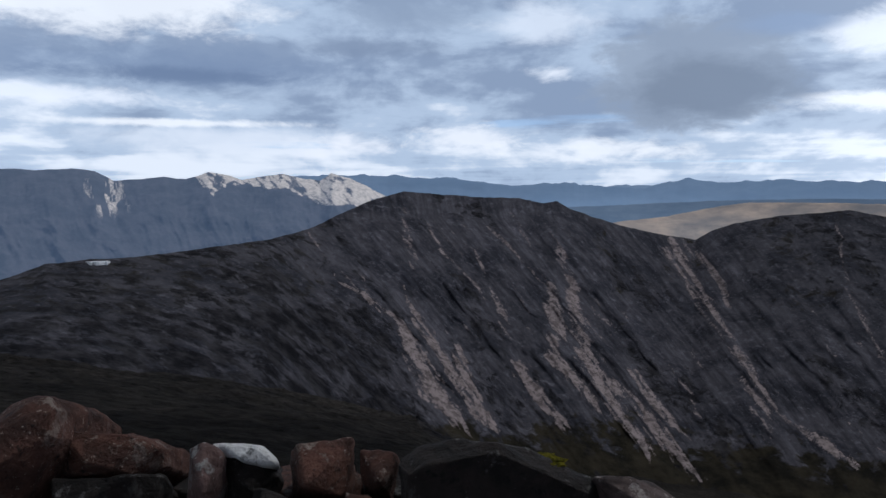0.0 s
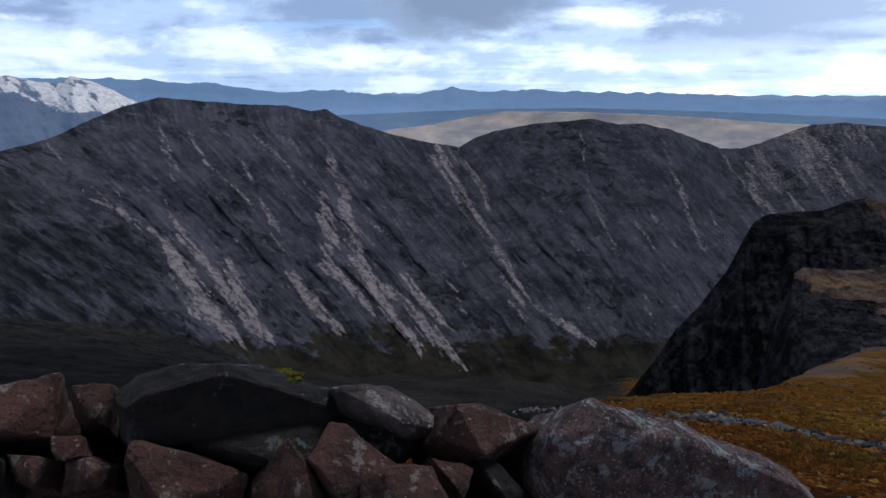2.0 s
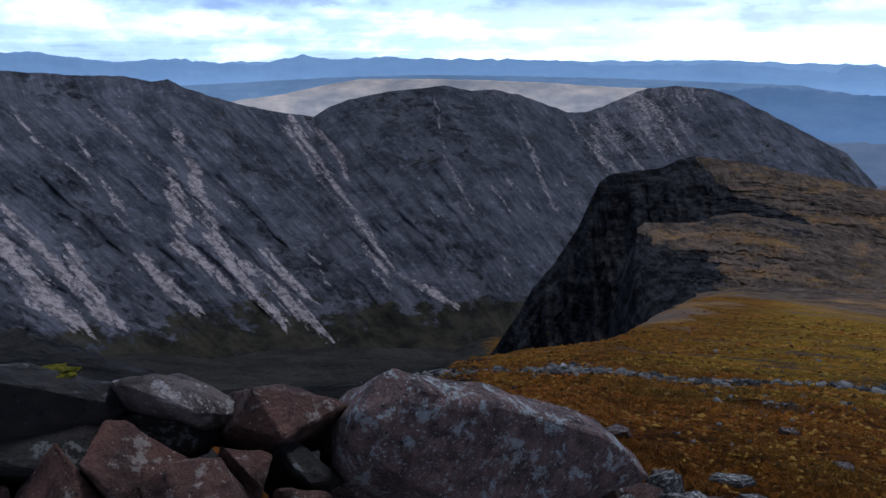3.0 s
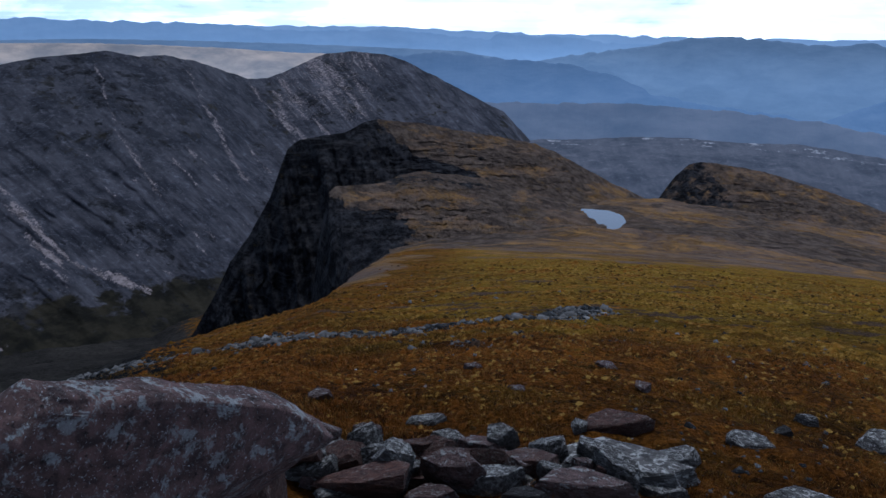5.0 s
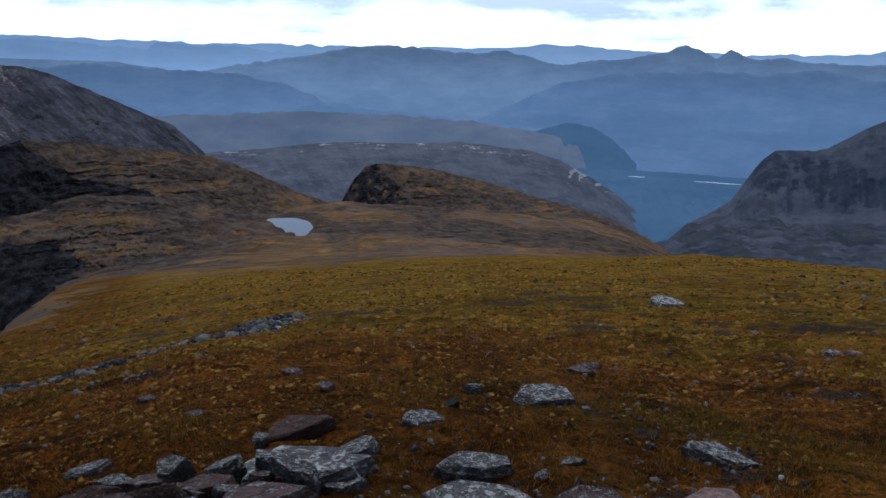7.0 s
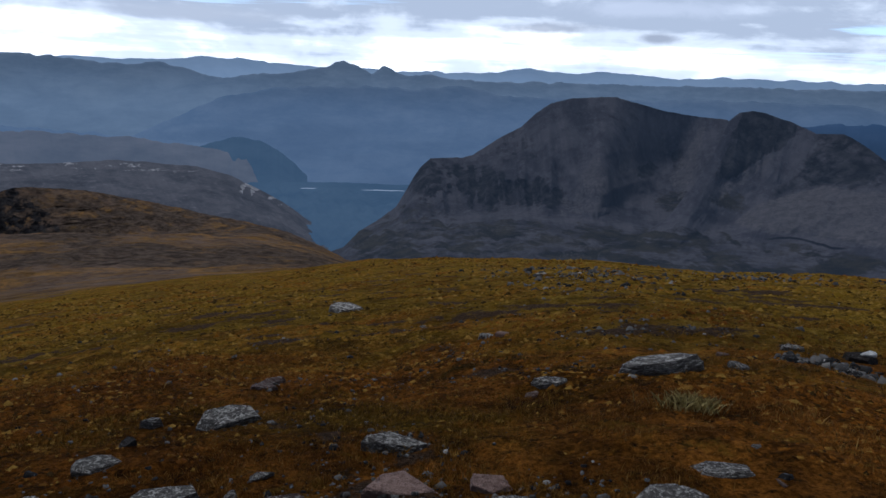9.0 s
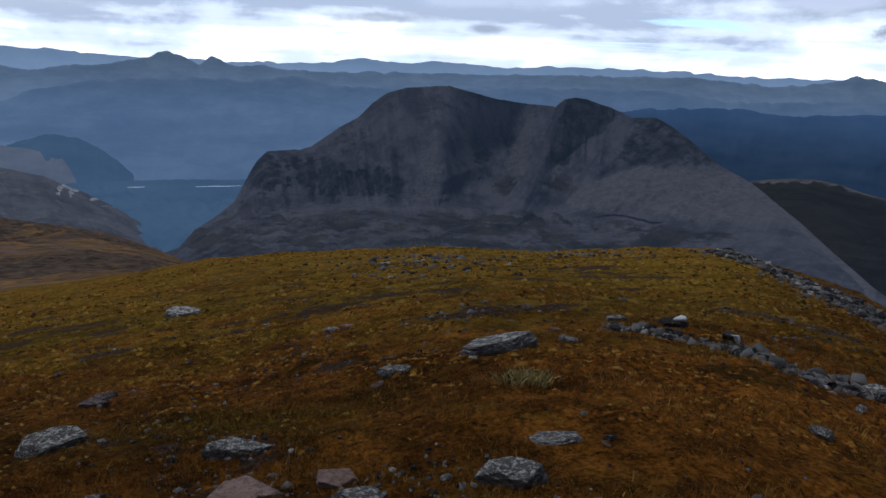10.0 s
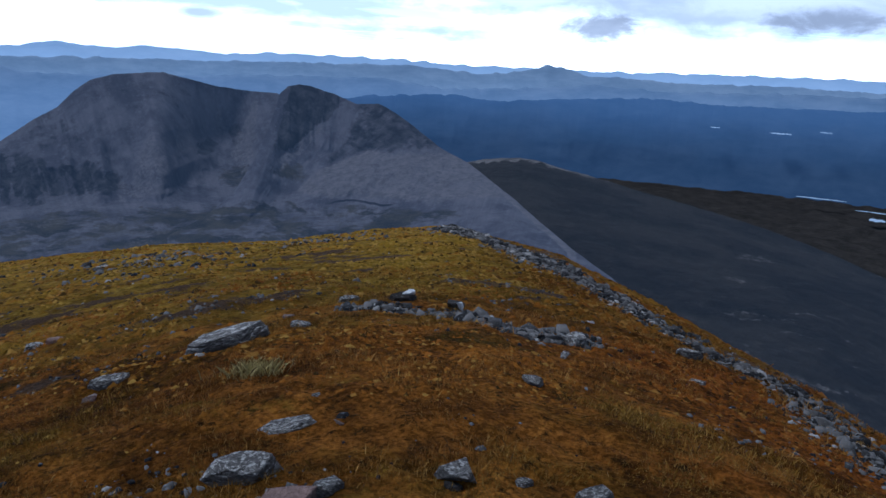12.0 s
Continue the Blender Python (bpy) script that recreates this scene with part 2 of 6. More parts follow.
    moor = n.mix(n.step(n.noise(n.scaled(p, 1, 1, 2), 0.02, 12, 0.72, 0.5), 0.36, 0.66), (0.011, 0.0105, 0.0105), (0.030, 0.0275, 0.0255))
    moor = n.mix(n.math("MULTIPLY", n.step(n.noise(p, 0.11, 10, 0.75), 0.54, 0.72), 0.8), moor, (0.048, 0.044, 0.042))
    moor = n.mix(1.0, moor, n.mix(n.step(n.noise(n.scaled(p, 1, 1, 3), 0.35, 12, 0.78, 0.6), 0.40, 0.62), (0.40, 0.40, 0.40), (1.6, 1.55, 1.5)), "MULTIPLY")
    moor = n.mix(n.math("MULTIPLY", n.step(n.noise(p, 0.22, 11, 0.76, 0.4), 0.47, 0.60), 0.5), moor, (0.027, 0.025, 0.021))
    colour = n.mix(cover(n, "moor", fine), colour, moor)
    crag = n.mix(n.step(n.noise(n.scaled(p, 1, 1, 0.8), 0.16, 12, 0.78), 0.42, 0.68), (0.005, 0.005, 0.0065), (0.042, 0.041, 0.045))
    crag = n.mix(n.math("MULTIPLY", n.step(n.noise(n.scaled(p, 1, 1, 2.0), 0.12, 8, 0.7), 0.58, 0.70), 0.6), crag, (0.036, 0.025, 0.010))
    strata = n.step(n.noise(n.scaled(p, 0.25, 0.25, 2.6), 0.22, 9, 0.74, 0.3), 0.50, 0.66)
    crag = n.mix(n.math("MULTIPLY", strata, 0.75), crag, (0.046, 0.042, 0.042))
    colour = n.mix(cover(n, "crag", n.noise(n.scaled(p, 1, 1, 0.6), 0.14, 12, 0.74, 0.2)), colour, crag)
    bump = n.math("ADD", n.noise(p, 14.0, 9, 0.75), n.math("MULTIPLY", n.noise(p, 0.5, 11, 0.75), 9.0))
    finish(n, colour, 0.97, bump, 1.0, 0.09, 0.02)
    return m


def ridge_material(name, heath, rock, scree, glow=None, size=1.0, grain=1.0, rib=1.0, soft=0.0, bare=1.0):
    """Heather and broken rock with pale scree where the mesh's own scree attribute says."""
    m, n = material(name)
    p = place(n)
    base = n.mix(n.step(n.noise(n.scaled(p, 1, 1, 0.5), 0.02 * size, 10, 0.70, 0.2), 0.38, 0.62), heath, rock)
    base = n.mix(n.math("MULTIPLY", n.step(n.noise(p, 0.09 * size, 7, 0.7), 0.52, 0.74), grain), base, tuple(min(1, c * 1.9) for c in rock))
    base = n.mix(n.math("MULTIPLY", n.step(n.noise(p, 0.05 * size, 8, 0.7), 0.56, 0.70), 0.45 * grain), base, tuple(c * 0.35 for c in heath))
    fall = n.add("ShaderNodeCombineXYZ", in_0=attribute(n, "fall"), in_1=n.math("MULTIPLY", attribute(n, "drop"), 0.16), in_2=0.0).outputs[0]
    thin = n.step(n.noise(fall, 2.6, 10, 0.72, 0.15), 0.36, 0.64)
    streaky = attribute(n, "streaky")
    base = n.mix(streaky, base, n.mix(thin, (1 - 0.42 * rib, 1 - 0.42 * rib, 1 - 0.40 * rib), (1 + 0.5 * rib, 1 + 0.5 * rib, 1 + 0.52 * rib)), "MULTIPLY")
    base = n.mix(streaky, base, n.mix(attribute(n, "rib"), (1 - 0.35 * rib, 1 - 0.35 * rib, 1 - 0.33 * rib), (1 + 0.5 * rib, 1 + 0.48 * rib, 1 + 0.48 * rib)), "MULTIPLY")
    base = n.mix(n.math("MULTIPLY", n.step(n.noise(p, 0.26 * size, 6, 0.8), 0.58, 0.66), grain), base, tuple(c * 2.1 for c in rock))
    broken = n.noise(n.scaled(p, 1, 1, 0.6), 0.05 * size, 11, 0.72, 0.3)
    base = n.mix(cover(n, "green", broken, soft), base, n.mix(n.step(n.noise(p, 0.03 * size, 9, 0.7), 0.35, 0.65), (0.008, 0.0076, 0.0065), (0.030, 0.026, 0.018)))
    cliff = n.mix(n.step(n.noise(n.scaled(p, 1, 1, 0.7), 0.06 * size, 8, 0.68), 0.4, 0.66), tuple(bare * c for c in (0.007, 0.007, 0.009)), tuple(bare * c for c in (0.034, 0.033, 0.037)))
    base = n.mix(cover(n, "crag", broken, soft), base, cliff)
    stones = n.mix(n.step(n.noise(p, 0.11 * size, 9, 0.78), 0.38, 0.60), tuple(c * (0.34 if grain > 0.5 else 0.62) for c in scree), scree)
    colour = n.mix(cover(n, "scree", n.math("ADD", n.math("MULTIPLY", n.noise(p, 0.22 * size, 10, 0.78, 0.2), 0.6), n.math("MULTIPLY", n.noise(n.scaled(fall, 1, 2, 1), 3.4, 9, 0.72), 0.4)), soft), base, stones)
    # glow lays distance haze on the rock as emission
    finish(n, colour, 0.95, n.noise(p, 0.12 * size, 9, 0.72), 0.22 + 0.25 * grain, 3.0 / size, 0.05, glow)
    return m


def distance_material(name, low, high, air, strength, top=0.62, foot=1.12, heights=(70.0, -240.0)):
    """Far country; the haze of many miles of air is painted as blue glow."""
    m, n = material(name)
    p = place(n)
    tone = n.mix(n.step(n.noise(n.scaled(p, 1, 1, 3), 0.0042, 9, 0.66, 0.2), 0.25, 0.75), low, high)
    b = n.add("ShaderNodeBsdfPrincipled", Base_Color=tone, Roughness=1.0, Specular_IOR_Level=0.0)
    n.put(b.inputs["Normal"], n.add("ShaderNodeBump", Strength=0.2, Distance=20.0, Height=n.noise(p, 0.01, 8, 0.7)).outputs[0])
    # the painted haze thickens or thins with height
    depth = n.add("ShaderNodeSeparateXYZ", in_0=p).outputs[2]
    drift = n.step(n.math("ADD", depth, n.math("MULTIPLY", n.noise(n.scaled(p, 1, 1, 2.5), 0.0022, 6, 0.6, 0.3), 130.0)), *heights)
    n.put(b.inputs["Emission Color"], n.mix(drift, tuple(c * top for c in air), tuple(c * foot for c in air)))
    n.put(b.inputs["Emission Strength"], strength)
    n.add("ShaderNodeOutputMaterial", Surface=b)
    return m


TURF = turf_material()
# Haze is tinted into the ridge's blue-grey rock colours, without any glow.
RIDGE = ridge_material("ridge_rock", (0.024, 0.025, 0.032), (0.060, 0.059, 0.069), (0.26, 0.22, 0.222), None, 1.0, 0.8, 0.55, 0.02)
# The hills' haze is put into bluish rock tones and a weak emission.
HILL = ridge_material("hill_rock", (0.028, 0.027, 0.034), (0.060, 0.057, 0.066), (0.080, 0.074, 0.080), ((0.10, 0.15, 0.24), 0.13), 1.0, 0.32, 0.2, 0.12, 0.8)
# Blue glow for haze; the scree tone is pale rock and painted sunlight.
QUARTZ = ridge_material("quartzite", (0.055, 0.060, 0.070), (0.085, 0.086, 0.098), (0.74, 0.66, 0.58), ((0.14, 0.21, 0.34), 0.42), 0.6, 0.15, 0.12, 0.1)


# ---- terrain ----
def lattice(ix, iy, seed):
    h = (ix.astype(np.int64) * 374761393 + iy.astype(np.int64) * 668265263 + seed * 1442695041) & 0x7FFFFFFF
    h = ((h ^ (h >> 13)) * 1274126177) & 0x7FFFFFFF
    return ((h ^ (h >> 16)) & 0xFFFF) / 65535.0


def smooth_noise(x, y, seed=0):
    """Value noise, -1 to 1."""
    ix, iy = np.floor(x), np.floor(y)
    fx, fy = x - ix, y - iy
    fx, fy = fx * fx * fx * (fx * (fx * 6 - 15) + 10), fy * fy * fy * (fy * (fy * 6 - 15) + 10)
    a, b = lattice(ix, iy, seed), lattice(ix + 1, iy, seed)
    c, d = lattice(ix, iy + 1, seed), lattice(ix + 1, iy + 1, seed)
    return 2 * ((a * (1 - fx) + b * fx) * (1 - fy) + (c * (1 - fx) + d * fx) * fy) - 1


def fractal(x, y, seed=0, octaves=5, gain=0.5):
    total, amp, norm = 0.0, 1.0, 0.0
    for k in range(octaves):
        total = total + amp * smooth_noise(x * 2.03**k + 17.3 * k, y * 2.03**k - 9.1 * k, seed + 31 * k)
        norm, amp = norm + amp, amp * gain
    return total / norm


def ridged(x, y, seed=0, octaves=5, gain=0.5):
    total, amp, norm = 0.0, 1.0, 0.0
    for k in range(octaves):
        total = total + amp * (1 - np.abs(smooth_noise(x * 2.1**k + 5.7 * k, y * 2.1**k + 3.3 * k, seed + 53 * k)) * 2)
        norm, amp = norm + amp, amp * gain
    return total / norm


def ramp(x, low, high):
    t = np.clip((x - low) / (high - low), 0, 1)
    return t * t * (3 - 2 * t)


def sheet(name, points, material, layers=(), closed=False, smooth=True):
    """A mesh of a grid of points (rows, columns, 3)."""
    rows, cols, _ = points.shape
    index = np.arange(rows * cols).reshape(rows, cols)
    if closed:
        index = np.concatenate([index, index[:, :1]], 1)
    quads = np.stack([index[:-1, :-1], index[:-1, 1:], index[1:, 1:], index[1:, :-1]], -1).reshape(-1, 4)
    mesh = bpy.data.meshes.new(name)
    mesh.vertices.add(rows * cols)
    mesh.vertices.foreach_set("co", points.astype(np.float32).ravel())
    mesh.loops.add(quads.size)
    mesh.loops.foreach_set("vertex_index", quads.astype(np.int32).ravel())
    mesh.polygons.add(len(quads))
    mesh.polygons.foreach_set("loop_start", np.arange(0, quads.size, 4, dtype=np.int32))
    mesh.polygons.foreach_set("use_smooth", np.full(len(quads), smooth))
    for key, values in layers:
        mesh.attributes.new(key, "FLOAT", "POINT").data.foreach_set("value", np.asarray(values, np.float32).ravel())
    mesh.update(calc_edges=True)
    mesh.validate()
    mesh.materials.append(material)
    return new(name, mesh)


def loose_mesh(name, verts, faces, material):
    mesh = bpy.data.meshes.new(name)
    mesh.vertices.add(len(verts))
    mesh.vertices.foreach_set("co", verts.astype(np.float32).ravel())
    k = faces.shape[1]
    mesh.loops.add(faces.size)
    mesh.loops.foreach_set("vertex_index", faces.astype(np.int32).ravel())
    mesh.polygons.add(len(faces))
    mesh.polygons.foreach_set("loop_start", np.arange(0, faces.size, k, dtype=np.int32))
    mesh.update(calc_edges=True)
    mesh.materials.append(material)
    return new(name, mesh)


# The summit seen from its top: the brow of the turf as (bearing, distance, angle down to it).
BROW = (
    (-180, 30, -20.0), (-60, 60, -14.0), (-32, 160, -11.2), (-14, 170, -15.2), (-2, 200, -18.3), (10, 60, -24.5), (22, 40, -24.3), (30, 30, -23.0), (33, 35, -22.45),
    (36, 40, -21.95), (38.5, 45, -21.55), (41.5, 52, -20.95), (43.7, 60, -20.3), (46, 110, -18.5), (48.5, 130, -17.1), (52, 150, -16.6), (70, 150, -16.5), (79, 150, -16.3),
    (88.5, 130, -16.0), (93, 110, -15.6), (98, 100, -14.9), (107, 80, -14.6), (116, 65, -14.1), (124, 60, -14.1), (131, 55, -13.2), (137, 50, -12.5), (146, 39, -14.4),
    (155.5, 26, -18.2), (160, 20, -20.0), (165, 16, -21.7), (171, 10, -24.5), (176, 6, -27.0))
# angles down to the turf on its way out to the brow, in steps of the logarithm of the distance
STEP_ONE = ((-180, -25.2), (-60, -24.5), (-14, -24.8), (10, -26.3), (30, -26.9), (46, -26.1), (61, -25.5), (98, -26.1), (107, -25.8), (116, -24.8), (127, -23.8), (137, -24.1),
    (146, -25.4), (155.5, -26.9), (165, -28.6), (176, -29.8))
STEP_TWO = ((-180, -23.2), (-60, -21.6), (-32, -19.3), (-2, -23.1), (10, -25.5), (30, -25.9), (46, -23.7), (61, -22.5), (79, -22.6), (98, -23.8), (107, -22.4), (116, -21.0),
    (127, -20.1), (137, -20.5), (146, -22.2), (155.5, -24.3), (165, -26.4), (176, -29.1))
STEP_THREE = ((-180, -19.4), (-60, -17.4), (-32, -16.0), (-2, -21.3), (10, -24.5), (22, -24.8), (36, -23.6), (46, -21.9), (61, -20.6), (79, -19.6), (98, -19.0), (116, -17.3), (127, -16.8),
    (137, -16.8), (146, -17.9), (150, -19.0), (155.5, -20.9), (165, -23.8), (176, -28.0))
STEP_FOUR = ((-180, -19.5), (-60, -15.7), (-32, -14.0), (-2, -19.8), (10, -24.5), (22, -24.5), (36, -22.8), (46, -20.4), (56, -18.8), (70, -17.9), (93, -17.0), (107, -15.9), (120, -15.1),
    (137, -14.3), (146, -15.6), (155.5, -19.0), (165, -22.1), (176, -27.5))
WAY_OUT = {0.12: STEP_ONE, 0.25: STEP_TWO, 0.5: STEP_THREE, 0.75: STEP_FOUR}
# and on the ground beyond the brow: the shelf with its pond, the corrie, the glen and the moor
UNDER_BROW = ((-180, -20.9), (-60, -13.6), (-32, -12.3), (-2, -20.5), (10, -25.3), (22, -26.3), (30, -23.9), (39.5, -23.7), (43.7, -21.4), (46, -20.8), (48.5, -17.3), (52, -16.2), (61, -15.7), (79, -15.8),
    (93, -16.0), (98, -15.8), (124, -15.8), (137, -14.6), (146, -17.2), (155.5, -21.3), (165, -24.7), (176, -27.7))
NEAR_SHELF = ((-180, -23), (-60, -15.7), (-32, -12.8), (-2, -20.5), (10, -27), (30, -33), (39.5, -31), (43.7, -25), (46, -19.6), (48.5, -17.0), (52, -16.3), (57, -15.7), (61, -14.9), (65, -14.0), (70, -14.5),
    (79, -14.7), (93, -15.4), (107, -18), (124, -19), (137, -19), (150, -22), (165, -25.5), (176, -26))
MID_SHELF = ((-180, -22), (-32, -13.1), (10, -24), (30, -28), (43.7, -22), (52, -17.5), (61, -14), (66, -12.3), (70, -12.15), (79, -12.7), (88.5, -13.4), (93, -14.4), (98, -16), (124, -19), (150, -22), (176, -24))
SHELF_END = ((-180, -21.7), (-32, -13.2), (10, -22.2), (30, -23.7), (46, -20), (57, -17), (61, -15), (66, -13.4), (70, -12.9), (85, -12.9), (88.5, -12.5), (91, -13.0), (93.5, -14.2), (98, -16.6),
    (107, -17.6), (137, -18.5), (150, -20.5), (176, -21.5))
CORRIE_FLOOR = ((-180, -17.8), (-60, -13), (-32, -13), (10, -19.9), (30, -20.5), (46, -17), (61, -14.5), (79, -13.8), (88.5, -14.4), (98, -15.8), (137, -16.5), (150, -18.5), (176, -19))
GLEN_SIDE = ((-180, -13), (-32, -11.3), (10, -15.4), (36, -15.8), (52, -11.7), (79, -12.2), (88.5, -14.6), (98, -14.5), (107, -13.8), (131, -14), (150, -16.4), (176, -16.8))
GLEN_BED = ((-180, -9), (10, -11.5), (36, -11.6), (79, -10.2), (88.5, -13.4), (98, -13.3), (124, -12), (150, -12.4), (176, -12.4))
MOOR_PLAIN = ((-180, -7.8), (-60, -8.8), (79, -8.8), (88.5, -11.6), (107, -11.3), (124, -9.8), (176, -9.8))
HORIZON = ((-180, -4.8), (80, -4.8), (92, -7.5), (107, -7.5), (124, -5.3), (176, -5.3))
BEYOND = {1.45: UNDER_BROW, 300: NEAR_SHELF, 460: MID_SHELF, 620: SHELF_END, 900: CORRIE_FLOOR, 1400: GLEN_SIDE, 2000: GLEN_BED, 2600: MOOR_PLAIN, 4900: HORIZON}
POND = (65.0, 316.0, 2.35, 20.0, -77.0)      # bearing, distance, half width in degrees, half length, level

AZ = np.concatenate([np.arange(-38, 178, 0.2), np.arange(178, 322, 1.5)])
LOGR = np.concatenate([np.linspace(math.log(a), math.log(b), n, endpoint=False) for a, b, n in ((0.4, 2.2, 60), (2.2, 40, 260), (40, 150, 100), (150, 800, 220))]
                      + [np.linspace(math.log(800), math.log(4900), 90)])
RINGS = np.exp(LOGR)


def ground_table():
    """Tangents of the seen angles on all bearings and rings."""
    bearings = np.where(AZ > 180, AZ - 360, AZ)

    def line(pairs):
        a, e = np.array(pairs + ((180, pairs[0][-1]),) if len(pairs[0]) == 2 else [(p[0], p[2]) for p in pairs] + [(180, pairs[0][2])]).T
        return np.tan(np.radians(np.interp(bearings, a, e)))

    brow = np.interp(bearings, [p[0] for p in BROW] + [180], [p[1] for p in BROW] + [BROW[0][1]])
    radii = [0 * brow + r for r in (0.4, 1.0, 2.0)]
    tans = [0 * brow + math.tan(radians(e)) for e in (-75.07, -56.31, -37.2)]
    for part, pairs in WAY_OUT.items():
        radii.append(3 * (brow / 3) ** part)
        tans.append(line(pairs))
    radii.append(brow)
    tans.append(line(BROW))
    for far, pairs in BEYOND.items():
        radii.append(brow * far if far < 2 else 0 * brow + far)
        tans.append(line(pairs))
    radii, tans = np.log(np.array(radii)), np.array(tans)
    table = np.stack([np.interp(LOGR, radii[:, k], tans[:, k]) for k in range(len(AZ))], 1)      # ring, bearing
    for _ in range(2):
        table[1:-1] = 0.25 * table[:-2] + 0.5 * table[1:-1] + 0.25 * table[2:]
    return table


TABLE = ground_table()


def relief(x, y, r, az):
    """Hummocks, terraces and crags on top of the large form."""
    near = ramp(r, 0.6, 3.0)
    z = 0.05 * near * fractal(x * 1.5, y * 1.5, 3, 4) * (1 - ramp(r, 60, 200))
    z = z + 0.045 * near * (np.abs(fractal(x * 3.6, y * 3.6, 5, 4)) - 0.25) * (1 - ramp(r, 18, 40))
    z = z + 0.085 * ramp(r, 4.5, 9) * (1 - ramp(r, 45, 90)) * (fractal(x * 0.9, y * 0.9, 8, 4, 0.6) + 0.5 * np.abs(fractal(x * 2.2, y * 2.2, 10, 3)))
    left = 1 - ramp(az, 8, 26)
    z = z + left * ramp(r, 6, 30) * np.minimum(r * 0.010, 2.0) * ridged(x / 16, y / 16, 13, 5, 0.6) * (1 - ramp(r, 260, 330))
    z = z + np.minimum(r * 0.004, 0.30) * fractal(x / 6, y / 6, 7, 4) * near * (1 - ramp(r, 100, 200))
    z = z + ramp(r, 90, 260) * np.minimum(r * 0.0045, 9.0) * fractal(x / 45, y / 45, 9, 6, 0.55)
    shelf = ramp(r, 120, 240) * (1 - ramp(r, 620, 760)) * ramp(az, 42, 50) * (1 - ramp(az, 98, 106))
    z = z + shelf * (1.5 * ridged(x / 34, y / 34, 15, 5, 0.55) + 0.8 * fractal(x / 11, y / 11, 17, 4, 0.6))
    return z


def ground_height(x, y):
    """Height of the turf at a place near the summit, as the sheet has it."""
    r = max(math.hypot(x, y), 0.41)
    az = math.degrees(math.atan2(x, y))
    az = az + 360 if az < -38 else az
    i = int(np.searchsorted(AZ, az).clip(1, len(AZ) - 1))
    t = (az - AZ[i - 1]) / (AZ[i] - AZ[i - 1])
    a, b = np.interp(math.log(r), LOGR, TABLE[:, i - 1]), np.interp(math.log(r), LOGR, TABLE[:, i])
    return EYE + r * (a * (1 - t) + b * t) + float(relief(np.array(x), np.array(y), np.array(r), np.array(az)))


def build_ground():
    az, r = np.meshgrid(np.radians(AZ), RINGS)
    x, y = r * np.sin(az), r * np.cos(az)
    deg = np.degrees(az)
    warp = 0.05 * fractal(deg * 0.55, r / 90, 19, 5, 0.62) * ramp(r, 100, 170) * (1 - ramp(r, 600, 800)) * ramp(deg, 34, 38) * (1 - ramp(deg, 58, 64))
    bent = np.stack([np.interp(LOGR + warp[:, k], LOGR, TABLE[:, k]) for k in range(len(AZ))], 1)
    z = EYE + r * bent
    # how steep the large form is
    steep_r = np.abs(np.gradient(z, axis=0) / np.gradient(r, axis=0))
    steep_a = np.abs(np.gradient(z, axis=1) / (r * np.gradient(az, axis=1)))
    steep = np.hypot(steep_r, steep_a)
    crag = ramp(steep + 0.22 * fractal(x / 25, y / 25, 21, 5), 0.42, 0.75) * ramp(r, 60, 120) * (1 - ramp(r, 760, 900)) * (1 - ramp(deg, 49, 52))
    rim = ramp(r, 85, 120) * (1 - ramp(r, 230, 250)) * ramp(deg, 43, 44) * (1 - ramp(deg, 47, 51))
    crag = np.maximum(crag, rim * (0.42 + 0.5 * fractal(x / 9, y / 9, 25, 5, 0.6)))
    z = z + relief(x, y, r, deg)
    wall = ramp(r, 150, 260) * crag
    z = z + wall * (1 - ramp(deg, 43, 47)) * (4 * ridged(deg * 0.9, r / 60, 33, 5, 0.55) + 2.0 * fractal(deg * 3, z / 9, 35, 4)) + wall * (2.5 * fractal(x / 14, y / 14, 37, 5, 0.6) + 2.2 * ridged(x / 7, y / 7, 39, 4, 0.6))
    # the pond's basin
    pa, pr, wa, wr, level = POND
    inside = ((deg - pa) / wa) ** 2 + ((r - pr) / wr) ** 2
    basin = 1 - ramp(inside + 0.14 * fractal(x / 5, y / 5, 43, 4), 0.85, 1.15)
    shore = 1 - ramp(inside, 1.6, 5.0)
    z = z * (1 - shore) + (level + 0.25) * shore
    z = z * (1 - basin) + (level - 0.35) * basin
    grit = ramp(fractal(x / 2.3, y / 2.3, 51, 5, 0.6), 0.08, 0.46) * 0.64 * (1 - ramp(r, 40, 90))
    shelf = ramp(r + 60 * fractal(x / 60, y / 60, 53, 4), 90, 190) * ramp(deg, 36, 39) * (1 - ramp(deg, 98, 105))
    shelf = np.maximum(shelf, 0.9 * ramp(r + 14 * fractal(x / 8, y / 8, 55, 4, 0.6), 56, 80) * ramp(deg, 42.5, 44) * (1 - ramp(deg + 2.5 * fractal(x / 9, y / 9, 56, 4), 47, 52)))
    edge = ramp(deg, 100, 112) * (1 - ramp(deg, 178, 180))
    moor = np.maximum(ramp(r, 85, 130) * edge, ramp(r, 620, 900))
    moor = np.maximum(moor, 0.95 * ramp(r, 3.5, 9) * (1 - ramp(deg, 29, 37)))
    straw = ramp(r + 2.5 * fractal(x / 4, y / 4, 57, 4), 5, 14) * (0.46 + 0.32 * ramp(deg, 100, 122))
    heath = (0.15 + 0.55 * ramp(fractal(x / 60, y / 60, 59, 5, 0.6), -0.25, 0.3)) * ramp(r, 120, 180)
    order = [("straw", straw), ("heath", heath), ("grit", grit), ("shelf", shelf), ("moor", moor), ("crag", crag)]
    ground = sheet("ground", np.stack([x, y, z], -1), TURF, order, closed=True)
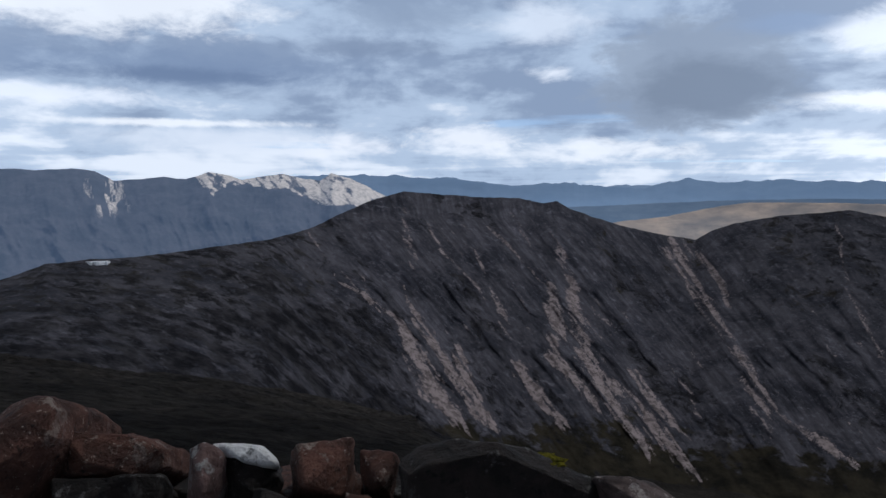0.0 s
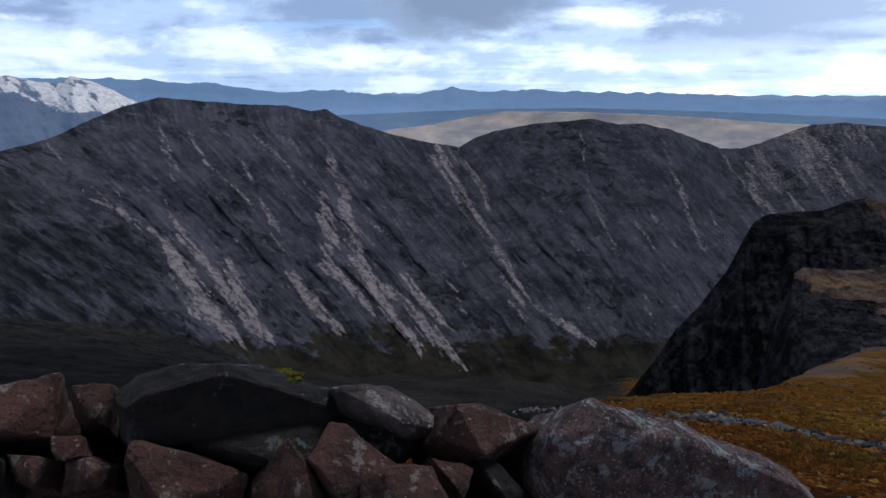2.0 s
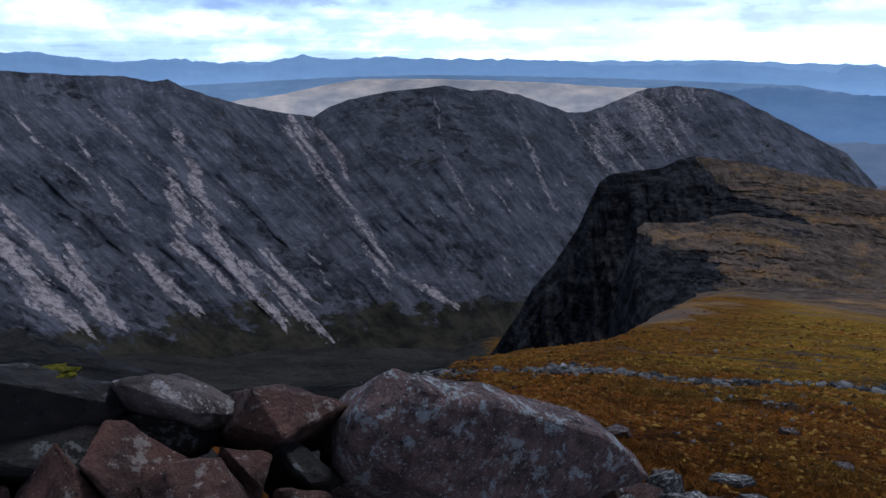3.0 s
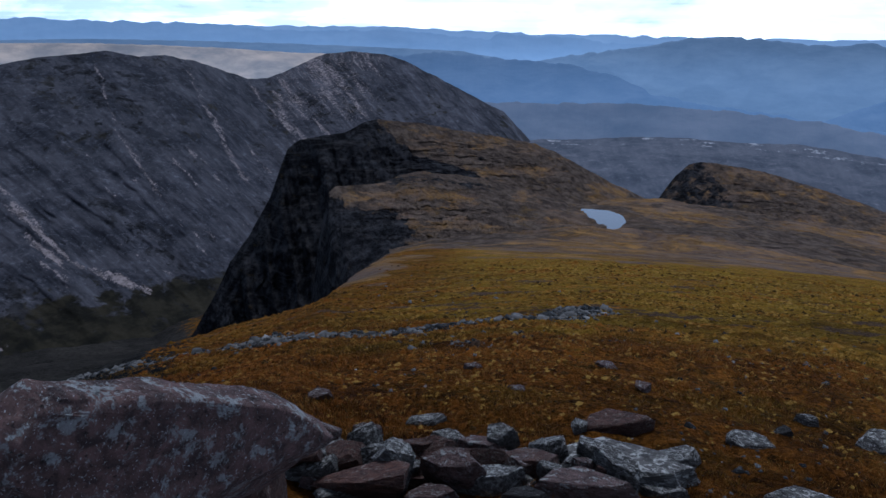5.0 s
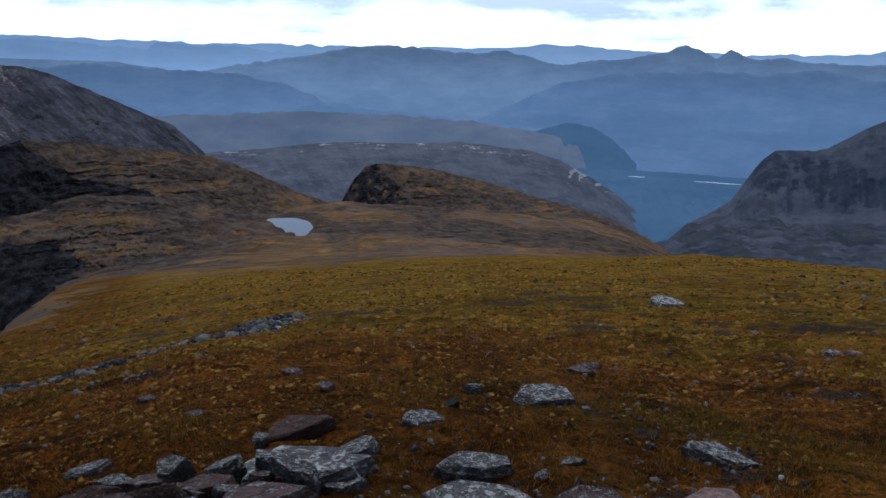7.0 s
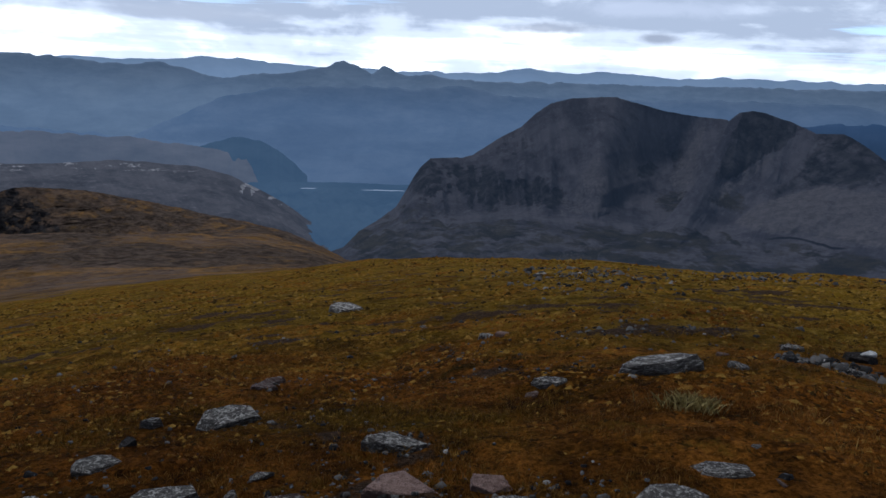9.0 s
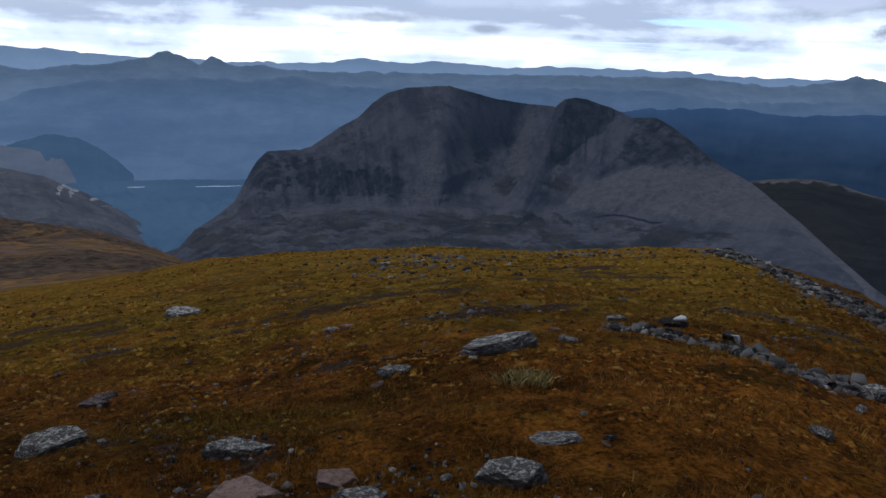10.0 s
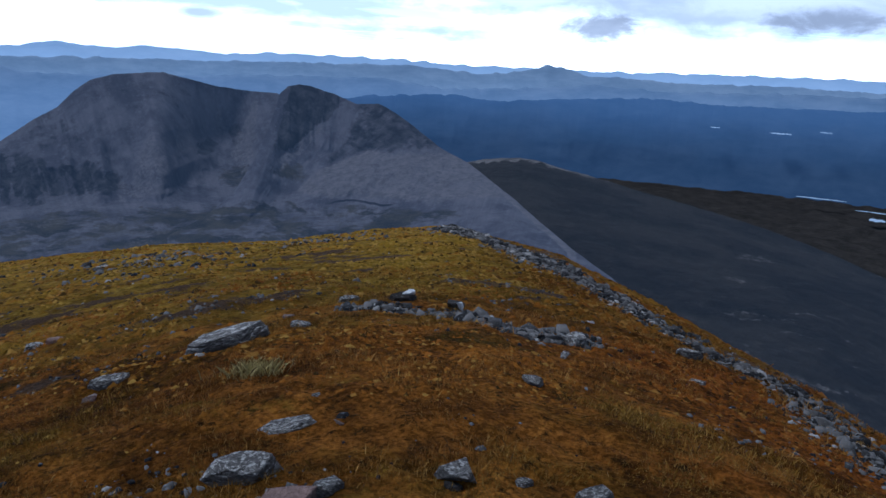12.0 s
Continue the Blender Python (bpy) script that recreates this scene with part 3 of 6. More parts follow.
    bm = bmesh.new()
    bm.from_mesh(ground.data)
    bm.verts.ensure_lookup_table()
    bm.faces.new([bm.verts[i] for i in range(len(AZ))][::-1]).smooth = True
    bmesh.ops.recalc_face_normals(bm, faces=bm.faces[:])
    if bm.faces[0].normal.z < 0:
        bmesh.ops.reverse_faces(bm, faces=bm.faces[:])
    bm.to_mesh(ground.data)
    bm.free()
    return tagged(ground, "summit turf of rust and olive moss falling to crags and moor", "ground", kind="structure")


ground = build_ground()


def at(az, el, r):
    """Place r metres off, seen at that bearing and angle from the summit."""
    a = radians(az)
    return r * math.sin(a), r * math.cos(a), EYE + r * math.tan(radians(el))


def pond():
    pa, pr, wa, wr, level = POND
    m, n = material("pond_water")
    p = place(n)
    finish(n, (0.02, 0.025, 0.03, 1), 0.04, n.noise(p, 1.2, 3, 0.5), 0.06, 0.05, 0.5)
    bm = bmesh.new()
    ring = []
    for k in range(72):
        a = math.tau * k / 72
        x, y, _ = at(pa + 1.18 * wa * math.cos(a), 0, pr + 1.18 * wr * math.sin(a))
        ring.append(bm.verts.new((x, y, level)))
    face = bm.faces.new(ring)
    bm.normal_update()
    if face.normal.z < 0:
        face.normal_flip()
    mesh = bpy.data.meshes.new("pond_water")
    bm.to_mesh(mesh)
    bm.free()
    mesh.materials.append(m)
    return tagged(new("pond_water", mesh), "small grey pond in the turf that mirrors the cloudy sky", "pond", kind="structure")


pond()


def along(pairs, az):
    a = np.array(pairs).T
    return [np.interp(az, a[0], row) for row in a[1:]]


def overlay(name, parent, points, mask, layers, mat, proud=0.5):
    """A skin of loose stone or bare rock that lies on a mountain side."""
    rows, cols, _ = points.shape
    index = np.arange(rows * cols).reshape(rows, cols)
    inside = mask > 0.62
    whole = inside[:-1, :-1] & inside[:-1, 1:] & inside[1:, 1:] & inside[1:, :-1]
    quads = np.stack([index[:-1, :-1], index[:-1, 1:], index[1:, 1:], index[1:, :-1]], -1)[whole]
    if not len(quads):
        return
    used, faces = np.unique(quads, return_inverse=True)
    verts = points.reshape(-1, 3)[used]
    out = verts / np.linalg.norm(verts, axis=1)[:, None]
    ob = loose_mesh(name, verts - out * proud + np.array((0, 0, 0.5 * proud)), faces.reshape(-1, 4), mat)
    ob.data.polygons.foreach_set("use_smooth", np.ones(len(quads), bool))
    for key, values in layers:
        layer = ob.data.attributes.new(key, "FLOAT", "POINT")
        layer.data.foreach_set("value", np.asarray(values, np.float32).reshape(-1)[used])
    ob.parent = parent


def mountain(name, label, mat, crest, foot, columns=500, rows=150, back=0.35, bulge=0.0, gully=(1.2, 0.35, 22.0), lean=0.55,
             rough=6.0, scree=None, green=None, crag=None, swell=None, quiet=None, profile=None, seed=0, crest_noise=0.08, kind="", category="mountain", steps=0.0, pieces=None, octaves=5, gain=0.55, extra=None):
    """A mountain side between a foot and a crest, both (bearing, angle, distance), and its far side."""
    az = np.linspace(crest[0][0], crest[-1][0], columns)
    ec, rc = along(crest, az)
    ef, rf = along(foot, az)
    ec = ec + crest_noise * fractal(az * 1.3, az * 0, seed + 1, 5, 0.55)
    v = np.concatenate([np.linspace(0, 1, rows), 1 + back * np.linspace(0.04, 1, rows // 5)])[:, None]
    front = np.clip(v, 0, 1)
    zc, zf = EYE + rc * np.tan(np.radians(ec)), EYE + rf * np.tan(np.radians(ef))
    r = rf + (rc - rf) * front
    shape = np.interp(front, *zip(*profile)) if profile else front ** (1 + bulge)
    if profile:
        for _ in range(3):
            shape[1:-1] = 0.25 * shape[:-2] + 0.5 * shape[1:-1] + 0.25 * shape[2:]
    z = zf + (zc - zf) * shape
    over = np.clip(v - 1, 0, None)
    r = r + over * (rc - rf) * 2.2
    z = z - over * np.maximum(zc - zf, 0.55 * (rc - rf)) * 1.6
    seen = np.degrees(np.arctan2(z - EYE, r))
    line = az[None, :] + lean * (np.minimum(seen + 2.5, 0) + 0.25 * np.maximum(seen + 2.5, 0))
    freq, flow, depth = gully
    body = np.sin(np.pi * np.clip(front, 0, 1)) ** 0.7 + 0.12
    wander = 0.14 * fractal(az[None, :] * 0.5, seen * 0.35, seed + 2, 3)
    cut = ridged(line * freq + wander, seen * flow * 0.3 + 40, seed + 3, octaves, gain)
    push = depth * body * cut + rough * body * (0.6 * fractal(line * freq * 4 + wander, seen * 1.1, seed + 5, 5, 0.6) + 0.7 * fractal(az[None, :] * 1.7, seen * 1.7, seed + 6, 6, 0.62))
    calm = ramp(az, *quiet)[None, :] if quiet else 1.0
    push = push * (0.15 + 0.85 * calm)
    push = push + 0.4 * depth * body * fractal(az[None, :] * 0.35, seen * 0.25, seed + 7, 3)
    if steps:
        push = push + steps * (1.15 - calm) * body * fractal(az[None, :] * 0.35 + seen * 0.3, seen * 2.6, seed + 8, 5, 0.6)
    if swell:
        push = push + swell(az[None, :] + 0 * seen, seen, front)
    taper = np.clip((1.0 - front) * 6, 0, 1) ** 0.8 * (v <= 1)
    r = r - push * taper
    z = z + (0.35 * rough * fractal(line * freq * 6, seen * 2.5, seed + 9, 4)) * taper
    a = np.radians(az)[None, :]
    points = np.stack([r * np.sin(a), r * np.cos(a), z], -1)
    grid_az = az[None, :] + 0 * seen
    pale = scree(grid_az, seen, line, front, cut) if scree else 0 * seen
    grass = green(grid_az, seen, line, front, cut) if green else 0 * seen
    rocks = crag(grid_az, seen, line, front, cut) if crag else 0 * seen
    ribs = ramp(0.6 * fractal(line * 0.9 + wander, seen * 0.10, seed + 11, 6, 0.68) + 0.5 * fractal(line * 3.1, seen * 0.20, seed + 13, 4, 0.65), -0.45, 0.5)
    layers = [("scree", pale), ("green", grass), ("crag", rocks), ("rib", ribs), ("fall", line), ("drop", seen), ("streaky", calm + 0 * seen)]
    layers = list({**dict(layers), **dict(extra(grid_az, seen) if extra else [])}.items())
    ob = sheet(name, points, mat, layers)
    for part_name, mask in (pieces(grid_az, seen, pale, rocks) if pieces else ()):
        overlay(part_name, ob, points, mask * (v <= 0.985), layers, mat)
    return tagged(ob, label, category, kind=kind)


def blob(az, el, az0, el0, wide, tall, seed):
    """A soft uneven patch on a mountain side."""
    x, y = (az - az0) / wide, (el - el0) / tall
    return 1 - ramp(np.sqrt(x * x + y * y) + 0.7 * fractal(az * 0.7, el * 0.9, seed, 5, 0.65), 0.45, 1.25)


def oval(az, el, az0, el0, wide, tall):
    return (((az - az0) / wide) ** 2 + ((el - el0) / tall) ** 2 < 1) * 1.0


# ---- the headland beyond the shelf ----
def headland_layers(az, el):
    ones = 1.0 + 0 * az
    return [("shelf", ones), ("heath", 0.45 + 0.55 * ramp(fractal(az * 0.35, el * 1.6, 345, 5, 0.6), -0.3, 0.3))]


def faces(az, el, pale, rocks):
    return [("cliff", (rocks > 0.7) * 1.0)]


def headland_crag(az, el, line, front, cut):
    uneven = 0.5 * fractal(az * 0.9, el * 0.9, 341, 5, 0.65)
    right = np.interp(-el, (6.5, 8.3, 9.35, 9.8, 10.7, 12.0), (47.4, 49.2, 50.6, 52.2, 55.3, 58.0)) + uneven
    face = 1 - ramp(az, right - 0.3, right + 0.5)
    band = np.exp(-(((el - np.interp(az, (52, 55, 59, 62, 65), (-8.9, -9.6, -9.9, -9.4, -10.2))) / 0.42) ** 2)) * ramp(az, 51, 53) * (1 - ramp(az, 63, 65)) * (0.22 + 0.4 * fractal(az * 1.5, el * 3, 343, 4))
    return np.clip(np.maximum(face, band), 0, 1)


def bluff_crag(az, el, line, front, cut):
    uneven = 0.9 * fractal(az * 0.7, el * 0.8, 347, 5, 0.65)
    low = np.interp(az, (43, 44.5, 47, 50, 53, 56), (-12.4, -12.9, -13.6, -14.4, -15.5, -16.6)) + uneven
    face = (1 - ramp(el, low - 0.4, low + 0.4)) * (1 - ramp(az + uneven, 47.5, 54.0))
    cap = (1 - ramp(np.abs(el - np.interp(az, (47, 49.5, 53.5, 58), (-11.9, -11.3, -11.3, -12.2))), 0.15, 0.5)) * ramp(az, 47.5, 49) * (1 - ramp(az, 56, 60)) * (0.45 + 0.4 * fractal(az * 1.6, el * 3, 349, 4))
    stony = (0.34 + 0.40 * fractal(az * 0.8, el * 1.8, 350, 5, 0.6)) * ramp(az, 46, 49) * (1 - ramp(az, 57, 61))
    return np.clip(np.maximum.reduce([face, cap, 0.6 * stony]), 0, 1)


def knoll_crag(az, el, line, front, cut):
    right = np.interp(-el, (9.0, 9.9, 11.1, 12.8), (72.6, 73.3, 74.6, 75.2)) + 0.35 * fractal(az * 1.4, el * 1.4, 351, 4, 0.6)
    return (1 - ramp(az, right - 0.6, right + 0.8)) * (0.58 + 0.35 * fractal(az * 2.0, el * 2.4, 353, 4, 0.6))


mountain(
    "headland", "dark craggy headland with a brown grassy top above the corrie", TURF,
    ((32, -23.5, 372), (33.1, -22.0, 375), (34.8, -19.64, 378), (36.1, -17.35, 382), (37.9, -15.06, 386), (39.5, -12.49, 390), (40.4, -10.25, 393), (41.05, -8.83, 396), (41.9, -8.25, 400), (45.4, -7.74, 412),
     (47.0, -6.94, 420), (48.0, -6.75, 430), (51.0, -7.01, 450), (53.6, -7.46, 465), (57.1, -7.91, 480), (60.2, -8.46, 490), (61.9, -9.05, 495), (64.2, -10.23, 500), (66.0, -11.06, 505), (68.7, -12.06, 510),
     (71, -13.2, 515)),
    ((32, -29, 330), (36, -28, 322), (41, -26, 318), (44, -17.5, 345), (47, -13.2, 368), (51, -11.6, 392), (55.3, -11.6, 400), (60, -12.6, 405), (64, -13.3, 415), (71, -14.2, 440)),
    columns=520, rows=150, gully=(0.55, 0.3, 9.0), octaves=4, gain=0.55, lean=0.12, rough=2.2, crag=headland_crag, seed=340, crest_noise=0.09, back=0.5, quiet=(53, 48), steps=4.5, extra=headland_layers, category="headland", pieces=faces)
mountain(
    "rocky_bluff", "stony bluff with a dark cliff below the headland", TURF,
    ((41.6, -25, 262), (42.05, -22.2, 264), (42.8, -18.0, 268), (43.26, -15.07, 272), (43.8, -13.18, 276), (44.0, -12.34, 278), (44.55, -11.81, 282), (47.8, -11.69, 300), (49.5, -11.06, 312), (50.9, -10.66, 320),
     (53.5, -10.92, 328), (56.2, -11.17, 335), (58.85, -11.83, 340), (61.6, -12.46, 345), (64.3, -12.94, 350), (66, -13.6, 352)),
    ((41.6, -27, 225), (43.5, -25, 212), (45.2, -19.5, 214), (48, -17.2, 222), (52.5, -16.9, 232), (57, -16.4, 240), (62.5, -15.6, 258), (66, -14.7, 290)),
    columns=420, rows=140, gully=(0.6, 0.3, 5.0), octaves=4, gain=0.55, lean=0.12, rough=2.0, crag=bluff_crag, seed=360, crest_noise=0.10, back=0.5, quiet=(49, 45), steps=5.0, extra=headland_layers, category="bluff", pieces=lambda az, el, pale, rocks: [("cliff", (rocks > 0.7) * (az < 46.5) * (el < -13.6))])
mountain(
    "knoll", "brown knoll with a dark broken cliff at the shelf's end", TURF,
    ((68.9, -13.4, 606), (69.6, -12.2, 610), (70.3, -10.95, 614), (70.75, -10.25, 618), (71.6, -9.42, 622), (72.4, -9.18, 628), (73.6, -9.16, 634), (76.9, -9.53, 642), (80.2, -10.3, 648), (83.0, -10.98, 650),
     (85.7, -11.65, 650), (88, -12.15, 648), (90.8, -12.95, 640), (93.5, -14.15, 630), (96, -15.6, 620)),
    ((68.9, -13.8, 575), (72, -13.4, 566), (76, -13.5, 545), (85, -13.9, 530), (91, -14.5, 530), (96, -16.4, 530)),
    columns=340, rows=90, gully=(0.5, 0.3, 6.0), octaves=4, gain=0.55, lean=0.1, rough=2.0, crag=knoll_crag, seed=380, crest_noise=0.08, back=0.6, quiet=(77, 73), steps=6.0, extra=headland_layers, category="knoll", pieces=lambda az, el, pale, rocks: [("cliff", oval(az, el, 72.2, -10.9, 1.7, 1.2))])


def streak(az, el, path, seed):
    """A scree run down a path of (bearing, angle, half width), frayed along its fall."""
    a, e, wide = np.array(path).T
    mid = np.interp(-el, -e, a) + 0.10 * smooth_noise(el * 1.3, el * 0 + seed, seed)
    half = np.interp(-el, -e, wide)
    t = (el - e[0]) / (e[-1] - e[0])
    drift = az + 0.75 * el
    fray = fractal(drift * 2.3, el * 0.55, seed, 5, 0.62)
    finger = fractal(drift * 1.1, el * 0.22, seed + 6, 4, 0.6)
    body = 1 - ramp(np.abs(az - mid) / half + 0.9 * fray + 0.5 * finger, 0.25, 1.75)
    ends = ramp(t + 0.12 * finger, -0.04, 0.06) * (1 - ramp(t + 0.22 * finger, 0.86, 1.04))
    blocks = ramp(fractal(drift * 5, el * 2.6, seed + 2, 4, 0.68), -0.55, -0.05)
    strands = ramp(fractal(drift * 2.6, el * 0.30, seed + 9, 4, 0.62), -0.40, 0.12)
    return body * ends * (0.55 + 0.45 * blocks) * (0.42 + 0.58 * strands)


# scree fans low on the face, and the thin stone runs that feed them
FANS = (
    ((-8.5, -7.2, 0.3), (-6.6, -8.1, 0.35), (-3.7, -10.35, 0.5), (-1.8, -13.75, 0.9), (-0.5, -16.3, 1.0), (2.1, -19.1, 0.6)),
    ((-3.1, -8.0, 0.2), (-2.0, -10.5, 0.5), (0.2, -13.5, 0.55), (1.55, -15.7, 0.45), (3.2, -18.6, 0.45)),
    ((1.2, -12.2, 0.5), (1.7, -14.9, 0.6), (4.1, -19.0, 0.4)), ((5.4, -13.0, 0.5), (7.4, -15.8, 0.95), (10.4, -19.0, 0.5)),
    ((8.4, -12.7, 0.6), (10.9, -15.6, 0.7), (12.6, -17.6, 0.3)), ((10.6, -12.2, 0.8), (12.6, -15.7, 1.2), (16.3, -20.0, 0.8)),
    ((12.7, -14.4, 0.5), (16.1, -17.6, 0.8), (19.8, -21.2, 0.7)), ((14.5, -13.6, 0.3), (16.6, -16.3, 0.5), (18.9, -18.6, 0.4)))
RUNS = (
    ((8.4, -7.4, 0.4), (9.0, -10.8, 0.9), (8.9, -12.9, 0.8)), ((10.0, -6.6, 0.4), (10.3, -10.4, 0.7), (11.9, -13.1, 0.8)),
    ((17.2, -3.9, 1.2), (19.0, -8.0, 0.9), (21.7, -11.6, 0.5)), ((19.1, -4.6, 0.25), (20.85, -7.2, 0.3), (21.5, -9.4, 0.35)),
    ((21.7, -11.4, 0.4), (23.5, -14.7, 0.8), (24.6, -16.4, 0.9)), ((24.0, -15.6, 0.6), (27.2, -17.3, 0.7), (30.9, -19.3, 0.4)),
    ((-1.74, -1.6, 0.3), (-0.18, -5.0, 0.22), (3.74, -8.84, 0.22)), ((0.32, -3.4, 0.16), (2.47, -5.1, 0.2), (5.2, -11.0, 0.25)),
    ((2.68, -2.5, 0.16), (5.62, -5.2, 0.2), (9.07, -9.1, 0.3)), ((5.06, -1.7, 0.2), (7.2, -5.65, 0.25), (8.7, -7.8, 0.35)),
    ((7.03, -2.0, 0.25), (8.54, -4.0, 0.35), (10.0, -7.8, 0.5)))
THREADS = (
    ((-3.1, -1.6, 0.4), (-2.65, -4.1, 0.5), (-2.25, -7.3, 0.5)), ((-10.4, -3.3, 0.16), (-9.6, -5.0, 0.16), (-6.6, -7.9, 0.25)), ((-6.6, -6.6, 0.25), (-5.9, -8.2, 0.3), (-5.7, -9.6, 0.15)),
    ((28.2, -2.4, 0.15), (29.0, -7.0, 0.2), (32.0, -13.0, 0.3)), ((34.0, -2.6, 0.25), (35.8, -7.0, 0.25), (38.0, -12.0, 0.3)), ((40.0, -4.6, 0.6), (42.0, -6.2, 0.6), (45.2, -8.6, 0.5)),
    ((44.0, -2.6, 0.3), (45.5, -4.5, 0.4), (47.4, -7.4, 0.4)), ((38.0, -4.0, 0.5), (40.0, -6.0, 0.5), (43.0, -9.2, 0.4)))


def ridge_scree(az, el, line, front, cut):
    pale = 0
    for k, run in enumerate(FANS):
        pale = np.maximum(pale, streak(az, el, run, 70 + 7 * k) * 0.86)
    for k, run in enumerate(RUNS):
        pale = np.maximum(pale, streak(az, el, run, 170 + 7 * k) * (0.74 if k < 6 else 0.60))
    for k, run in enumerate(THREADS):
        pale = np.maximum(pale, streak(az, el, run, 270 + 7 * k) * 0.52)
    dashes = ramp(fractal(line * 1.5, el * 0.55, 89, 5, 0.7), 0.16, 0.50) * 0.52 * ramp(-el, 6, 9.5) * (1 - ramp(-el, 17, 20)) * ramp(az, -8, 0)
    high = ramp(fractal(line * 0.9, el * 0.14, 83, 4, 0.6), 0.10, 0.5) * 0.34 * ramp(-el, 1.5, 3.0) * (1 - ramp(-el, 9, 12)) * ramp(az, -10, -4) * (1 - ramp(az, 11, 15))
    pass_ = np.exp(-((az - 18.0) / 1.6) ** 2) * ramp(el, -8.0, -4.5) * 0.45 + ramp(az, 38.5, 41) * (1 - ramp(az, 46, 52)) * ramp(el, -9.5, -5.5) * 0.52
    pass_ = np.clip(pass_, 0, 1) * (0.75 + 0.5 * fractal(line * 1.4, el * 0.35, 91, 5, 0.62))
    return np.maximum.reduce([pale, dashes, high, pass_])


def ridge_runs(az, el, pale, rocks):
    cores = []
    for path in FANS:
        a, e, wide = np.array(path).T
        side = (az - np.interp(-el, -e, a)) / np.interp(-el, -e, wide)
        cores.append(("scree_run", ((np.abs(side) < 0.75) & (el < e[0] - 0.2) & (el > e[-1] + 0.6)) * 1.0))
    return cores


def ridge_crag(az, el, line, front, cut):
    spur = (1 - ramp(az, -14, -5)) * (0.42 + 0.3 * fractal(az * 0.4, el * 1.4, 107, 5, 0.6))
    foot = (1 - ramp(az + 0.5 * el, -12, -5)) * ramp(-el, 6, 10) * 0.55
    swathes = ramp(fractal(line * 0.30, el * 0.13, 101, 5, 0.6), -0.05, 0.35) * 0.46
    hump = ramp(az, 20, 22) * (1 - ramp(az, 34, 38)) * ramp(el, -12, -6) * 0.34
    return np.clip(np.maximum.reduce([spur, foot, swathes, hump]), 0, 1)


def ridge_green(az, el, line, front, cut):
    low = ramp(-el + 2.2 * fractal(az * 0.5, el * 0.8, 97, 5, 0.6), 15.6, 21.0) * 0.85
    left = (1 - ramp(az, -12, -4)) * 0.42
    crown = ramp(fractal(az * 0.5, el * 0.5, 95, 4), -0.1, 0.4) * 0.40 * (1 - ramp(-el, 8, 13))
    return np.maximum.reduce([low, left, crown * ramp(az, 8, 13)])


WEST_CREST = ((-46, -8.5, 560), (-38, -7.4, 600), (-31.3, -6.2, 640), (-28.6, -5.3, 660), (-25.8, -5.1, 680), (-22.4, -5.05, 700), (-17.3, -4.5, 750),
     (-13.2, -4.05, 820), (-9.8, -3.1, 930), (-8.1, -2.2, 980), (-5.9, -1.25, 1030), (-4.1, -0.7, 1060), (-3.0, -0.5, 1080), (0.7, -0.75, 1110),
     (3.8, -0.98, 1130), (5.9, -0.98, 1150), (7.7, -1.42, 1160), (8.8, -1.25, 1170), (9.8, -1.85, 1180), (12.8, -2.85, 1210), (14.9, -3.4, 1240),
     (17.0, -3.8, 1260))
EAST_CREST = ((19.0, -4.05, 1290), (20.1, -3.4, 1290), (21.7, -2.83, 1290), (23.5, -2.42, 1300), (26.5, -2.05, 1320), (28.9, -1.8, 1330),
     (31.0, -2.18, 1350), (32.7, -2.08, 1370), (34.6, -2.46, 1400), (36.3, -3.0, 1450), (38.4, -3.8, 1520), (39.8, -3.65, 1560), (41.1, -3.2, 1600),
     (42.6, -2.5, 1640), (44.1, -1.95, 1660), (46.1, -1.75, 1680), (48.5, -1.95, 1690), (50.2, -2.5, 1690), (52.9, -3.8, 1690), (55.4, -5.05, 1690),
     (57.6, -6.1, 1690), (59.5, -8.0, 1690), (61, -9.6, 1690))
mountain(
    "corrie_ridge", "long dark rocky ridge with pale scree runs above a corrie", RIDGE,
    WEST_CREST + EAST_CREST,
    ((-46, -17, 330), (-31, -15, 340), (-14, -18.5, 430), (-4, -21, 560), (6, -23, 640), (20, -23.5, 690), (34, -23.5, 730), (44, -19, 900), (61, -15, 1150)),
    columns=1150, rows=230, gully=(0.36, 0.35, 15.0), lean=0.85, rough=2.2, bulge=0.22, scree=ridge_scree, green=ridge_green, crag=ridge_crag, seed=200, crest_noise=0.07, quiet=(-15, -5), steps=2.0, pieces=ridge_runs, octaves=4, gain=0.5,
    extra=lambda az, el: [("streaky", (0.15 + 0.85 * ramp(az, -15, -5)) * (1 - 0.55 * ramp(az, 20, 24) * (1 - ramp(az, 36, 39)) * ramp(el, -13, -8)))])


def fan(az, el, top_az, top_el, low_az, low_el, wide, seed):
    """Scree that widens downhill from one gully mouth."""
    t = (el - top_el) / (low_el - top_el)
    mid = top_az + (low_az - top_az) * t
    side = np.abs(az - mid) / (0.18 + wide * np.clip(t, 0, 1.2))
    return (1 - ramp(side + 0.45 * fractal(az * 1.6, el * 0.9, seed, 5, 0.62), 0.5, 1.25)) * ramp(t, -0.08, 0.12) * (1 - ramp(t + 0.25 * fractal(az * 0.8, el, seed + 1, 4), 0.85, 1.15))


